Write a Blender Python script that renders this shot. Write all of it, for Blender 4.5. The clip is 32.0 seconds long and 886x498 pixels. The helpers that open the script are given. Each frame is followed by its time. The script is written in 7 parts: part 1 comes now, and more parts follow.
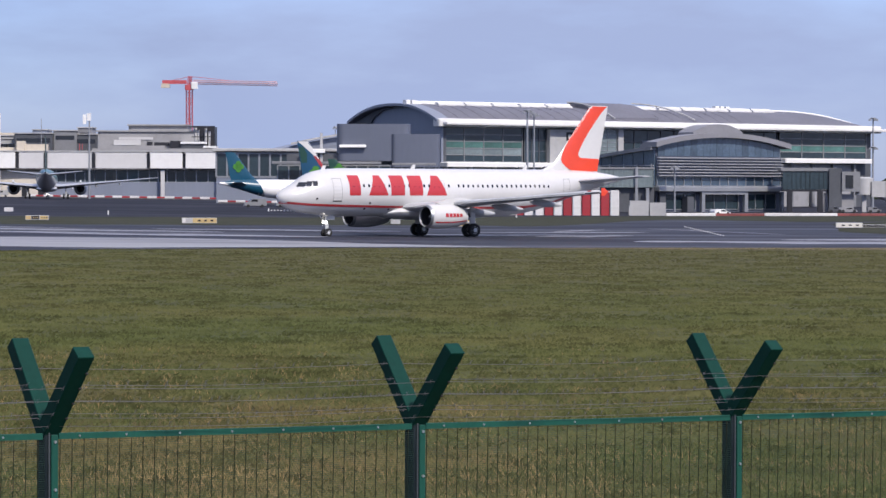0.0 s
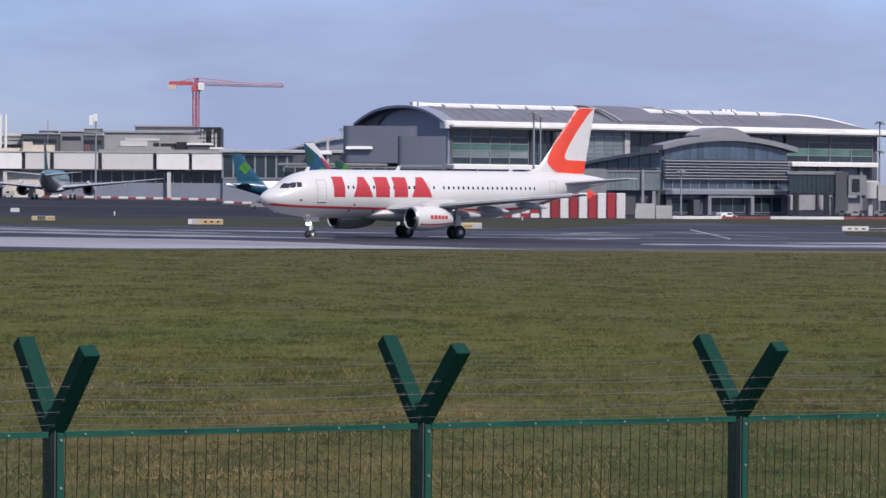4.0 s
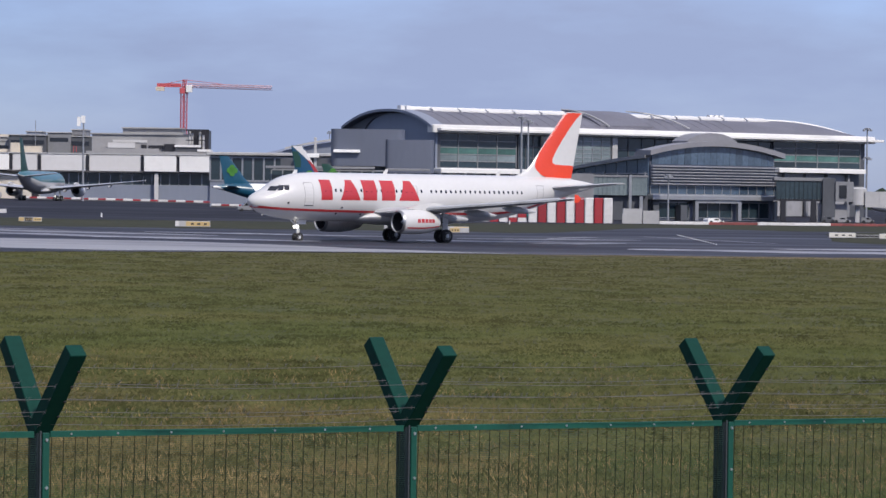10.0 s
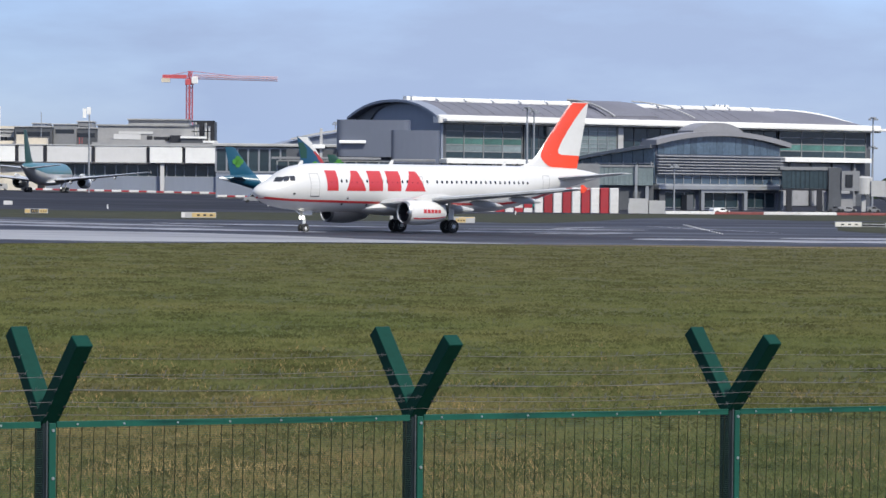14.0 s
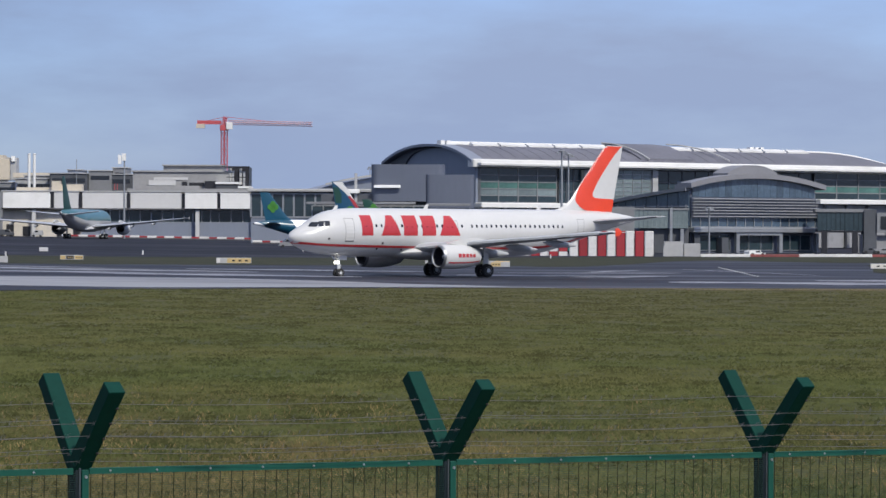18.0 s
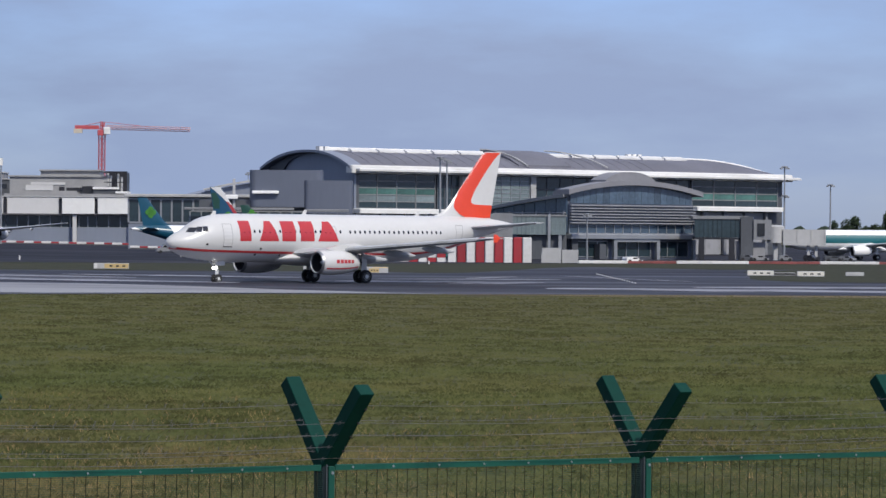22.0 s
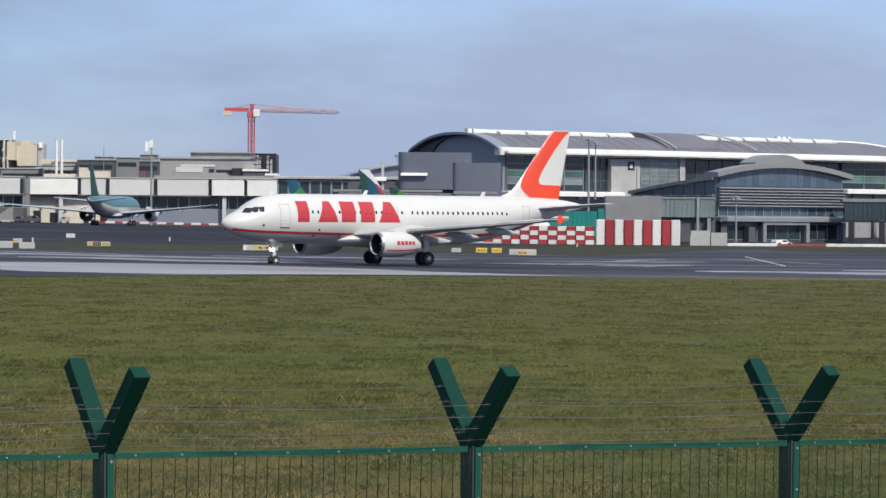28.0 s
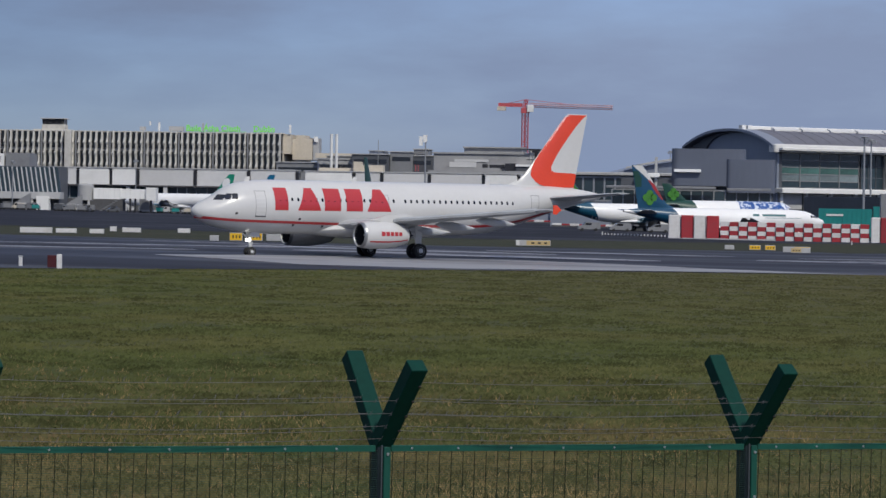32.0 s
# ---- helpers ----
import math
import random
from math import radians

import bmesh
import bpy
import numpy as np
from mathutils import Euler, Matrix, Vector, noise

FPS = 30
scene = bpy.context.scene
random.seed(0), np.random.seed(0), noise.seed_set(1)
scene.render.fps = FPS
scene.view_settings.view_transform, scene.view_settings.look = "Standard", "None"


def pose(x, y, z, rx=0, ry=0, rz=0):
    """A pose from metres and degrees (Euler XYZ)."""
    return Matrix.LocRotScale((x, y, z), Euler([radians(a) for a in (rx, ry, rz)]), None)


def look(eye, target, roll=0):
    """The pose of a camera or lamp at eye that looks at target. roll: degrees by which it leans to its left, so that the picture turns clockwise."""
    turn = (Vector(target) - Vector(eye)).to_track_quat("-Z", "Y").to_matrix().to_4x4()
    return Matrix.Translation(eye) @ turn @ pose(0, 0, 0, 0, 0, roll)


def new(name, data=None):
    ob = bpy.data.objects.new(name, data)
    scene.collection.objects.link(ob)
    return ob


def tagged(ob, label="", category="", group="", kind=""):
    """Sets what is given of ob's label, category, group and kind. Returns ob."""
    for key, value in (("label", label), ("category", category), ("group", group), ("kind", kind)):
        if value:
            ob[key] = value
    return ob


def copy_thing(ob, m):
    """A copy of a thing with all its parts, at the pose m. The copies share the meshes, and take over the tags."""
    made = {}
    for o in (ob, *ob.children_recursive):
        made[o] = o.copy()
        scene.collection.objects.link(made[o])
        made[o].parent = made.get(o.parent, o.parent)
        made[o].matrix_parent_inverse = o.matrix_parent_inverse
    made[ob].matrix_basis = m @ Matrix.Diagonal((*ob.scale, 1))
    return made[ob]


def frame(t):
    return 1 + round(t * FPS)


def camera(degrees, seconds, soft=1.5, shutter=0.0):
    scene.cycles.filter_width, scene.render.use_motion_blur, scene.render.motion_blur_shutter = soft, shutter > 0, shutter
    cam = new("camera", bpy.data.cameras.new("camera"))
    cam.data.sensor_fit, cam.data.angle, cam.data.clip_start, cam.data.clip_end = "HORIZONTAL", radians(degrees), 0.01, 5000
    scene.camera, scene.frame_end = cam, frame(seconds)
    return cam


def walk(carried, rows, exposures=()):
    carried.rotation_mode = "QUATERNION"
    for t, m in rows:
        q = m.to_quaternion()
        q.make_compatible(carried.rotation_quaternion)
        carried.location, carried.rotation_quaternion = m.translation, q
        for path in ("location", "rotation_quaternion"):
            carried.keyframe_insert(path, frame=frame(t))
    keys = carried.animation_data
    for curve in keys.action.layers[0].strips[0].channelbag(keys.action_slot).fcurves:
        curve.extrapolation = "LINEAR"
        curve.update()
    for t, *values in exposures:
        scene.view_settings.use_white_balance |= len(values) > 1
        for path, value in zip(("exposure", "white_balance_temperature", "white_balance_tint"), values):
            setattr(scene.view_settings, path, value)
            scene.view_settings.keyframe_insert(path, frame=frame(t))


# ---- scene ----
import itertools


def view(yaw, pitch, roll, x, z):
    """The pose of a hand-held camera that turns on the spot: degrees to the left, up and clockwise."""
    a, b = radians(yaw), radians(pitch)
    ahead = Vector((-math.sin(a) * math.cos(b), math.cos(a) * math.cos(b), math.sin(b)))
    eye = Vector((x, 0.0, z))
    return look(eye, eye + ahead * 100.0, roll)


cam = camera(15.939, 32.0, soft=1.5)
walk(cam, [
    (0, view(-0.382, -1.077, 0.128, -0.008, 4.127)),
    (0.5, view(-0.475, -1.018, 0.310, -0.008, 4.124)),
    (1, view(-0.399, -0.987, 0.351, -0.007, 4.121)),
    (1.5, view(-0.189, -0.911, 0.391, -0.005, 4.119)),
    (2, view(-0.135, -0.934, 0.465, -0.006, 4.119)),
    (2.5, view(0.080, -0.855, 0.540, -0.009, 4.118)),
    (3, view(0.039, -0.866, 0.546, -0.017, 4.119)),
    (3.5, view(-0.208, -0.946, 0.425, -0.014, 4.115)),
    (5.5, view(-0.255, -1.173, 0.209, -0.001, 4.112)),
    (6, view(-0.067, -1.114, 0.390, 0.001, 4.111)),
    (6.5, view(-0.349, -1.106, 0.541, 0.004, 4.110)),
    (7, view(-0.319, -1.052, 0.539, 0.004, 4.108)),
    (7.5, view(-0.230, -1.111, 0.622, 0.005, 4.110)),
    (8, view(-0.139, -1.089, 0.764, 0.001, 4.109)),
    (8.5, view(0.247, -1.061, 0.769, -0.006, 4.109)),
    (9, view(0.000, -1.054, 0.750, -0.009, 4.106)),
    (9.5, view(-0.245, -1.054, 0.749, -0.007, 4.106)),
    (10, view(-0.508, -0.966, 0.720, -0.011, 4.104)),
    (10.5, view(-0.499, -0.864, 0.744, -0.012, 4.104)),
    (11, view(-0.539, -1.115, 0.689, -0.013, 4.099)),
    (11.5, view(-0.542, -1.257, 0.530, -0.012, 4.101)),
    (12, view(-0.379, -1.303, 0.428, -0.009, 4.099)),
    (12.5, view(-0.351, -1.299, 0.362, -0.009, 4.099)),
    (13, view(-0.447, -1.286, 0.540, -0.010, 4.098)),
    (13.5, view(-0.418, -1.166, 0.537, -0.011, 4.100)),
    (14, view(-0.400, -1.139, 0.543, -0.009, 4.097)),
    (14.5, view(-0.443, -0.874, 0.529, -0.004, 4.095)),
    (16.5, view(-0.061, -1.303, 0.425, -0.007, 4.096)),
    (17, view(0.183, -1.308, 0.442, -0.005, 4.093)),
    (17.5, view(0.558, -0.880, 0.501, -0.002, 4.095)),
    (18, view(0.243, -0.343, 0.214, 0.012, 4.099)),
    (18.5, view(-0.029, 0.015, 0.332, 0.023, 4.101)),
    (19, view(-0.080, -0.223, 0.491, 0.025, 4.100)),
    (19.5, view(-0.283, -0.756, 0.544, 0.015, 4.097)),
    (20, view(-1.308, -0.643, 0.442, 0.006, 4.096)),
    (20.5, view(-1.287, -0.557, 0.326, 0.000, 4.096)),
    (21, view(-1.342, -0.519, 0.216, -0.002, 4.094)),
    (21.5, view(-1.729, -0.503, 0.297, 0.002, 4.094)),
    (22, view(-1.960, -0.223, 0.363, 0.008, 4.094)),
    (22.5, view(-2.001, -0.074, 0.567, 0.011, 4.093)),
    (23, view(-1.698, -0.078, 0.575, 0.013, 4.093)),
    (23.5, view(-1.248, -0.430, 0.516, 0.012, 4.090)),
    (24, view(-1.239, -0.823, 0.516, 0.013, 4.090)),
    (24.5, view(-1.233, -0.917, 0.391, 0.017, 4.087)),
    (26.5, view(-1.014, -0.841, 0.137, 0.025, 4.089)),
    (27, view(-0.799, -0.847, 0.207, 0.024, 4.090)),
    (27.5, view(-0.277, -0.670, 0.314, 0.022, 4.089)),
    (28, view(0.723, -0.561, 0.465, 0.017, 4.090)),
    (28.5, view(1.846, -0.597, 0.701, 0.007, 4.088)),
    (29, view(2.158, -0.690, 0.895, 0.002, 4.088)),
    (29.5, view(2.285, -0.876, 1.131, -0.003, 4.088)),
    (30, view(2.903, -0.930, 1.251, -0.008, 4.086)),
    (30.5, view(3.650, -0.851, 1.311, -0.011, 4.087)),
    (31, view(4.432, -0.781, 1.340, -0.010, 4.085)),
    (31.5, view(5.627, -0.796, 1.136, -0.011, 4.085)),
    (32, view(5.651, -0.698, 0.911, -0.012, 4.087)),
], exposures=[
    (0, 0.06, 6520, 13.5), (1.5, -0.08, 6520, 14), (9, -0.12, 6520, 13), (10.6, -0.1, 6520, 11.4), (11.6, 0.14, 6552, 9.2), (14, 0.17, 6600, 5), (16.5, 0.12, 6600, 4),
    (17.5, -0.03, 6560, 5.5), (18.5, -0.3, 6480, 8), (19.1, -0.34, 6490, 8), (19.7, 0.02, 6510, 8), (20.2, 0.1, 6515, 8), (21, -0.12, 6502, 8), (22.3, -0.25, 6488, 8), (23, -0.34, 6480, 8),
    (24, -0.02, 6550, 7), (25, 0.08, 6696, 5.6), (27, 0.16, 6880, 4), (28, 0.02, 6880, 3.7), (29, -0.1, 6880, 3.3), (30, -0.1, 6880, 3),
    (31, -0.4, 6620, 4), (32, -0.62, 6480, 7)])

# ---- light ----
SUN_AZ, SUN_EL = radians(148), radians(43)      # azimuth clockwise from the view's north, height above the horizon
sun_way = Vector((math.sin(SUN_AZ) * math.cos(SUN_EL), math.cos(SUN_AZ) * math.cos(SUN_EL), math.sin(SUN_EL)))
sun_data = bpy.data.lights.new("sun", "SUN")
sun_data.energy, sun_data.angle, sun_data.color = 3.9, radians(1.5), (1.0, 0.94, 0.84)
sun = new("sun", sun_data)
sun.matrix_world = look(Vector((0, 0, 200)) + sun_way * 50, (0, 0, 200))

world = bpy.data.worlds.new("sky")
scene.world = world
world.use_nodes = True
wn, wl = world.node_tree.nodes, world.node_tree.links
wn.clear()
sky = wn.new("ShaderNodeTexSky")
sky.sky_type, sky.sun_disc, sky.sun_elevation, sky.sun_rotation = "NISHITA", False, SUN_EL, SUN_AZ
sky.air_density, sky.dust_density, sky.ozone_density, sky.altitude = 1.2, 0.6, 3.0, 50
co = wn.new("ShaderNodeTexCoord")
stretch = wn.new("ShaderNodeMapping")
stretch.inputs["Scale"].default_value = (3.0, 3.0, 11.0)
cloud = wn.new("ShaderNodeTexNoise")
cloud.inputs["Scale"].default_value, cloud.inputs["Detail"].default_value, cloud.inputs["Roughness"].default_value = 1.6, 7.0, 0.55
ramp = wn.new("ShaderNodeValToRGB")
ramp.color_ramp.elements[0].position, ramp.color_ramp.elements[1].position = 0.3, 0.62
blend = wn.new("ShaderNodeMix")
blend.data_type = "RGBA"
blend.inputs["B"].default_value = (3.4, 4.15, 6.2, 1)
tone = wn.new("ShaderNodeMix")
tone.data_type, tone.blend_type = "RGBA", "MULTIPLY"
tone.inputs["Factor"].default_value, tone.inputs["B"].default_value = 1.0, (0.78, 0.93, 1.6, 1)
back = wn.new("ShaderNodeBackground")
wout = wn.new("ShaderNodeOutputWorld")
wl.new(co.outputs["Generated"], stretch.inputs["Vector"])
wl.new(stretch.outputs["Vector"], cloud.inputs["Vector"])
wl.new(cloud.outputs["Fac"], ramp.inputs["Fac"])
wl.new(ramp.outputs["Color"], blend.inputs["Factor"])
wl.new(sky.outputs["Color"], tone.inputs["A"])
wl.new(tone.outputs["Result"], blend.inputs["A"])
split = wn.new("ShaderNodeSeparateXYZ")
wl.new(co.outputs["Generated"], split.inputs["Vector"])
# dims the sky colour by hand towards the left (-X)
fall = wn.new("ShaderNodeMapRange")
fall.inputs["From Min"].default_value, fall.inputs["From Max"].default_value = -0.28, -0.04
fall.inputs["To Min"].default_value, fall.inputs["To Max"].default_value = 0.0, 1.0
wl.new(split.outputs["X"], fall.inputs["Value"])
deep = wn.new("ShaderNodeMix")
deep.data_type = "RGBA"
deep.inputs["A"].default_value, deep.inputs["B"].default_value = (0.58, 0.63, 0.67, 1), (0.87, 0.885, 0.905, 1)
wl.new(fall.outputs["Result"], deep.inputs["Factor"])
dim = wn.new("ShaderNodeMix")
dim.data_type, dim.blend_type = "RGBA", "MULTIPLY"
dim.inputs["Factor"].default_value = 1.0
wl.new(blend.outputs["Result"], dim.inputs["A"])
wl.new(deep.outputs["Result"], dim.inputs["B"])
# thin cloud: the unseen vault overhead is made brighter than the horizon, filling shaded sides
lift = wn.new("ShaderNodeMapRange")
lift.inputs["From Min"].default_value, lift.inputs["From Max"].default_value = 0.08, 1.0
lift.inputs["To Min"].default_value, lift.inputs["To Max"].default_value = 0.125, 0.26
wl.new(split.outputs["Z"], lift.inputs["Value"])
wl.new(lift.outputs["Result"], back.inputs["Strength"])
veil = wn.new("ShaderNodeMix")
veil.data_type = "RGBA"
veil.inputs["A"].default_value, veil.inputs["B"].default_value = (1, 1, 1, 1), (1.35, 1.08, 0.8, 1)
high = wn.new("ShaderNodeMapRange")
high.inputs["From Min"].default_value, high.inputs["From Max"].default_value = 0.1, 0.5
wl.new(split.outputs["Z"], high.inputs["Value"])
wl.new(high.outputs["Result"], veil.inputs["Factor"])
white = wn.new("ShaderNodeMix")
white.data_type, white.blend_type = "RGBA", "MULTIPLY"
white.inputs["Factor"].default_value = 1.0
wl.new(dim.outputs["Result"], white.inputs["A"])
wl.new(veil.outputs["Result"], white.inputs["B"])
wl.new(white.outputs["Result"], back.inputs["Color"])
wl.new(back.outputs["Background"], wout.inputs["Surface"])

# ---- materials ----
def material(name, colour, rough=0.6, metal=0.0, vary=0.15, scale=2.0, fine=None, bump=0.0, spec=0.5, stretch=(1, 1, 1), coat=0.0, dirt=None, dirt_scale=0.3, dirt_at=(0.5, 0.75), each=0.0, rough_vary=0.0, crisp=0.25):
    """A node material: base colour with variation at two scales, stains in a second colour, and fine relief."""
    m = bpy.data.materials.new(name)
    m.use_nodes = True
    n, l = m.node_tree.nodes, m.node_tree.links
    b = n["Principled BSDF"]
    b.inputs["Roughness"].default_value, b.inputs["Metallic"].default_value = rough, metal
    b.inputs["Specular IOR Level"].default_value, b.inputs["Coat Weight"].default_value = spec, coat
    tc = n.new("ShaderNodeTexCoord")
    mp = n.new("ShaderNodeMapping")
    mp.inputs["Scale"].default_value = stretch
    l.new(tc.outputs["Object"], mp.inputs["Vector"])

    def noisy(s, detail=4.0):
        t = n.new("ShaderNodeTexNoise")
        t.inputs["Scale"].default_value, t.inputs["Detail"].default_value = s, detail
        l.new(mp.outputs["Vector"], t.inputs["Vector"])
        return t.outputs["Fac"]

    def ranged(value, lo, hi):
        r = n.new("ShaderNodeMapRange")
        r.inputs["From Min"].default_value, r.inputs["From Max"].default_value = 0.5 - crisp, 0.5 + crisp
        r.inputs["To Min"].default_value, r.inputs["To Max"].default_value = lo, hi
        l.new(value, r.inputs["Value"])
        return r.outputs["Result"]

    def times(a, c):
        t = n.new("ShaderNodeMath")
        t.operation = "MULTIPLY"
        l.new(a, t.inputs[0])
        l.new(c, t.inputs[1])
        return t.outputs["Value"]

    big = noisy(scale, 3.0)
    small = noisy(fine or scale * 9.0, 5.0)
    value = times(ranged(big, 1 - vary, 1 + vary), ranged(small, 1 - vary * 0.7, 1 + vary * 0.7))
    if each:
        info = n.new("ShaderNodeObjectInfo")
        r = n.new("ShaderNodeMapRange")
        r.inputs["To Min"].default_value, r.inputs["To Max"].default_value = 1 - each, 1 + each
        l.new(info.outputs["Random"], r.inputs["Value"])
        value = times(value, r.outputs["Result"])
    hsv = n.new("ShaderNodeHueSaturation")
    l.new(value, hsv.inputs["Value"])
    if dirt:
        mix = n.new("ShaderNodeMix")
        mix.data_type = "RGBA"
        mix.inputs["A"].default_value, mix.inputs["B"].default_value = (*colour, 1), (*dirt, 1)
        edge = n.new("ShaderNodeValToRGB")
        edge.color_ramp.elements[0].position, edge.color_ramp.elements[1].position = dirt_at
        l.new(noisy(dirt_scale, 6.0), edge.inputs["Fac"])
        l.new(edge.outputs["Color"], mix.inputs["Factor"])
        l.new(mix.outputs["Result"], hsv.inputs["Color"])
    else:
        hsv.inputs["Color"].default_value = (*colour, 1)
    l.new(hsv.outputs["Color"], b.inputs["Base Color"])
    if rough_vary:
        l.new(ranged(noisy(scale * 0.6, 4.0), max(0.02, rough - rough_vary), rough + rough_vary), b.inputs["Roughness"])
    if bump:
        bp = n.new("ShaderNodeBump")
        bp.inputs["Strength"].default_value, bp.inputs["Distance"].default_value = 0.6, bump
        l.new(small, bp.inputs["Height"])
        l.new(bp.outputs["Normal"], b.inputs["Normal"])
    return m


def glowing(name, colour, strength):
    m = material(name, colour, 0.3, vary=0.02)
    b = m.node_tree.nodes["Principled BSDF"]
    b.inputs["Emission Color"].default_value, b.inputs["Emission Strength"].default_value = (*colour, 1), strength
    return m


def turf(name, green, olive, straw, dull, strength=1.0, bump=0.0):
    """Winter grass: green and olive patches, tussock shade as dark spots, and straw showing through in drifts near the
    fence.
    """
    m = bpy.data.materials.new(name)
    m.use_nodes = True
    n, l = m.node_tree.nodes, m.node_tree.links
    b = n["Principled BSDF"]
    b.inputs["Roughness"].default_value, b.inputs["Specular IOR Level"].default_value = 0.95, 0.1
    tc = n.new("ShaderNodeTexCoord")

    def noisy(s, detail, x=1.0, y=1.0):
        mp = n.new("ShaderNodeMapping")
        mp.inputs["Scale"].default_value = (x, y, 1.0)
        t = n.new("ShaderNodeTexNoise")
        t.inputs["Scale"].default_value, t.inputs["Detail"].default_value = s, detail
        l.new(tc.outputs["Object"], mp.inputs["Vector"])
        l.new(mp.outputs["Vector"], t.inputs["Vector"])
        return t.outputs["Fac"]

    def ranged(value, f0, f1, t0, t1):
        r = n.new("ShaderNodeMapRange")
        for key, v in (("From Min", f0), ("From Max", f1), ("To Min", t0), ("To Max", t1)):
            r.inputs[key].default_value = v
        l.new(value, r.inputs["Value"])
        return r.outputs["Result"]

    def times(a, c):
        t = n.new("ShaderNodeMath")
        t.operation = "MULTIPLY"
        l.new(a, t.inputs[0])
        l.new(c, t.inputs[1])
        return t.outputs["Value"]

    def mixed(fac, a, c):
        x = n.new("ShaderNodeMix")
        x.data_type = "RGBA"
        l.new(fac, x.inputs["Factor"])
        for key, v in (("A", a), ("B", c)):
            if isinstance(v, tuple):
                x.inputs[key].default_value = (*v, 1)
            else:
                l.new(v, x.inputs[key])
        return x.outputs["Result"]

    xyz = n.new("ShaderNodeSeparateXYZ")
    l.new(tc.outputs["Object"], xyz.inputs["Vector"])
    base = mixed(ranged(noisy(0.09, 4.0), 0.4, 0.62, 0.0, 1.0), green, olive)
    # fades to the dull colour with distance, less so on the left
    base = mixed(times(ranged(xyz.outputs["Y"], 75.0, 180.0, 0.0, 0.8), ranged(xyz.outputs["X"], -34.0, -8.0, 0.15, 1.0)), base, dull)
    drift = times(ranged(noisy(0.16, 5.0, 0.8, 0.5), 0.42, 0.58, 0.0, 1.0), ranged(xyz.outputs["Y"], 72.0, 58.0, 0.0, 1.0))
    base = mixed(times(drift, ranged(xyz.outputs["X"], 9.0, -3.0, 0.15, 0.5)), base, straw)
    # shadow of the tussocks, put into the colour as dark spots
    tussock_shade = ranged(noisy(1.1, 4.0, 0.9, 0.6), 0.36, 0.5, 0.73, 1.04)
    lump = ranged(noisy(0.26, 3.0, 0.7, 1.0), 0.38, 0.6, 0.92, 1.06)
    small = noisy(4.5, 5.0)
    value = times(times(tussock_shade, lump), ranged(small, 0.3, 0.7, 0.88 * strength, 1.18 * strength))
    hsv = n.new("ShaderNodeHueSaturation")
    l.new(value, hsv.inputs["Value"])
    l.new(base, hsv.inputs["Color"])
    l.new(hsv.outputs["Color"], b.inputs["Base Color"])
    if bump:
        bp = n.new("ShaderNodeBump")
        bp.inputs["Strength"].default_value, bp.inputs["Distance"].default_value = 0.6, bump
        l.new(small, bp.inputs["Height"])
        l.new(bp.outputs["Normal"], b.inputs["Normal"])
    return m


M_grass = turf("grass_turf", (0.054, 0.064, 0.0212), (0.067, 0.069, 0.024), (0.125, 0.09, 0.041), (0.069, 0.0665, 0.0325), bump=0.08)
M_blade = turf("grass_blades", (0.063, 0.0735, 0.024), (0.08, 0.081, 0.0285), (0.155, 0.112, 0.051), (0.075, 0.0725, 0.036))
# darker blades: shadow among the tussocks is in their colour
M_tussock = turf("shaded_tussock_blades", (0.044, 0.054, 0.019), (0.053, 0.056, 0.021), (0.088, 0.067, 0.031), (0.058, 0.057, 0.027))
M_paleblade = turf("pale_tussock_blades", (0.07, 0.081, 0.032), (0.085, 0.088, 0.036), (0.155, 0.115, 0.055), (0.08, 0.078, 0.038))
# greyed turf: dulling by distance is put into the colour
M_verge = turf("dull_verge_turf", (0.034, 0.038, 0.022), (0.046, 0.045, 0.029), (0.05, 0.047, 0.03), (0.04, 0.042, 0.026))
M_drygrass = turf("dry_verge_turf", (0.13, 0.105, 0.058), (0.16, 0.125, 0.072), (0.16, 0.12, 0.07), (0.145, 0.115, 0.065))
M_straw = material("dry_grass_blades", (0.21, 0.15, 0.07), 0.9, vary=0.4, scale=0.3, fine=3.0, spec=0.1, dirt=(0.1, 0.08, 0.042), dirt_scale=0.25, dirt_at=(0.48, 0.6))
M_asphalt = material("damp_asphalt", (0.021, 0.0222, 0.032), 0.65, vary=0.3, scale=0.06, fine=2.6, bump=0.02, spec=0.15, stretch=(0.28, 1.0, 1), rough_vary=0.15,
                     dirt=(0.066, 0.069, 0.084), dirt_scale=0.075, dirt_at=(0.5, 0.66))
M_streak = material("pale_streak_tarmac", (0.27, 0.272, 0.3), 0.65, vary=0.2, scale=0.3, stretch=(0.3, 1, 1), dirt=(0.1, 0.103, 0.12), dirt_scale=0.16, dirt_at=(0.48, 0.66))
M_concrete = material("pale_concrete_paving", (0.28, 0.28, 0.29), 0.6, vary=0.15, scale=0.08, fine=1.0, stretch=(0.3, 1, 1), dirt=(0.13, 0.13, 0.14), dirt_scale=0.09, dirt_at=(0.5, 0.68))
M_apron = material("apron_paving", (0.0185, 0.0195, 0.027), 0.8, spec=0.08, vary=0.25, scale=0.03, fine=2.0, stretch=(0.4, 0.7, 1), rough_vary=0.1, dirt=(0.046, 0.048, 0.06), dirt_scale=0.07, dirt_at=(0.52, 0.64))
M_line = material("worn_white_paint", (0.6, 0.6, 0.58), 0.7, vary=0.2, scale=0.6)
M_fence = material("green_powder_coat", (0.0025, 0.036, 0.0265), 0.6, vary=0.15, scale=3.0, dirt=(0.003, 0.028, 0.022), dirt_scale=2.0, spec=0.12)
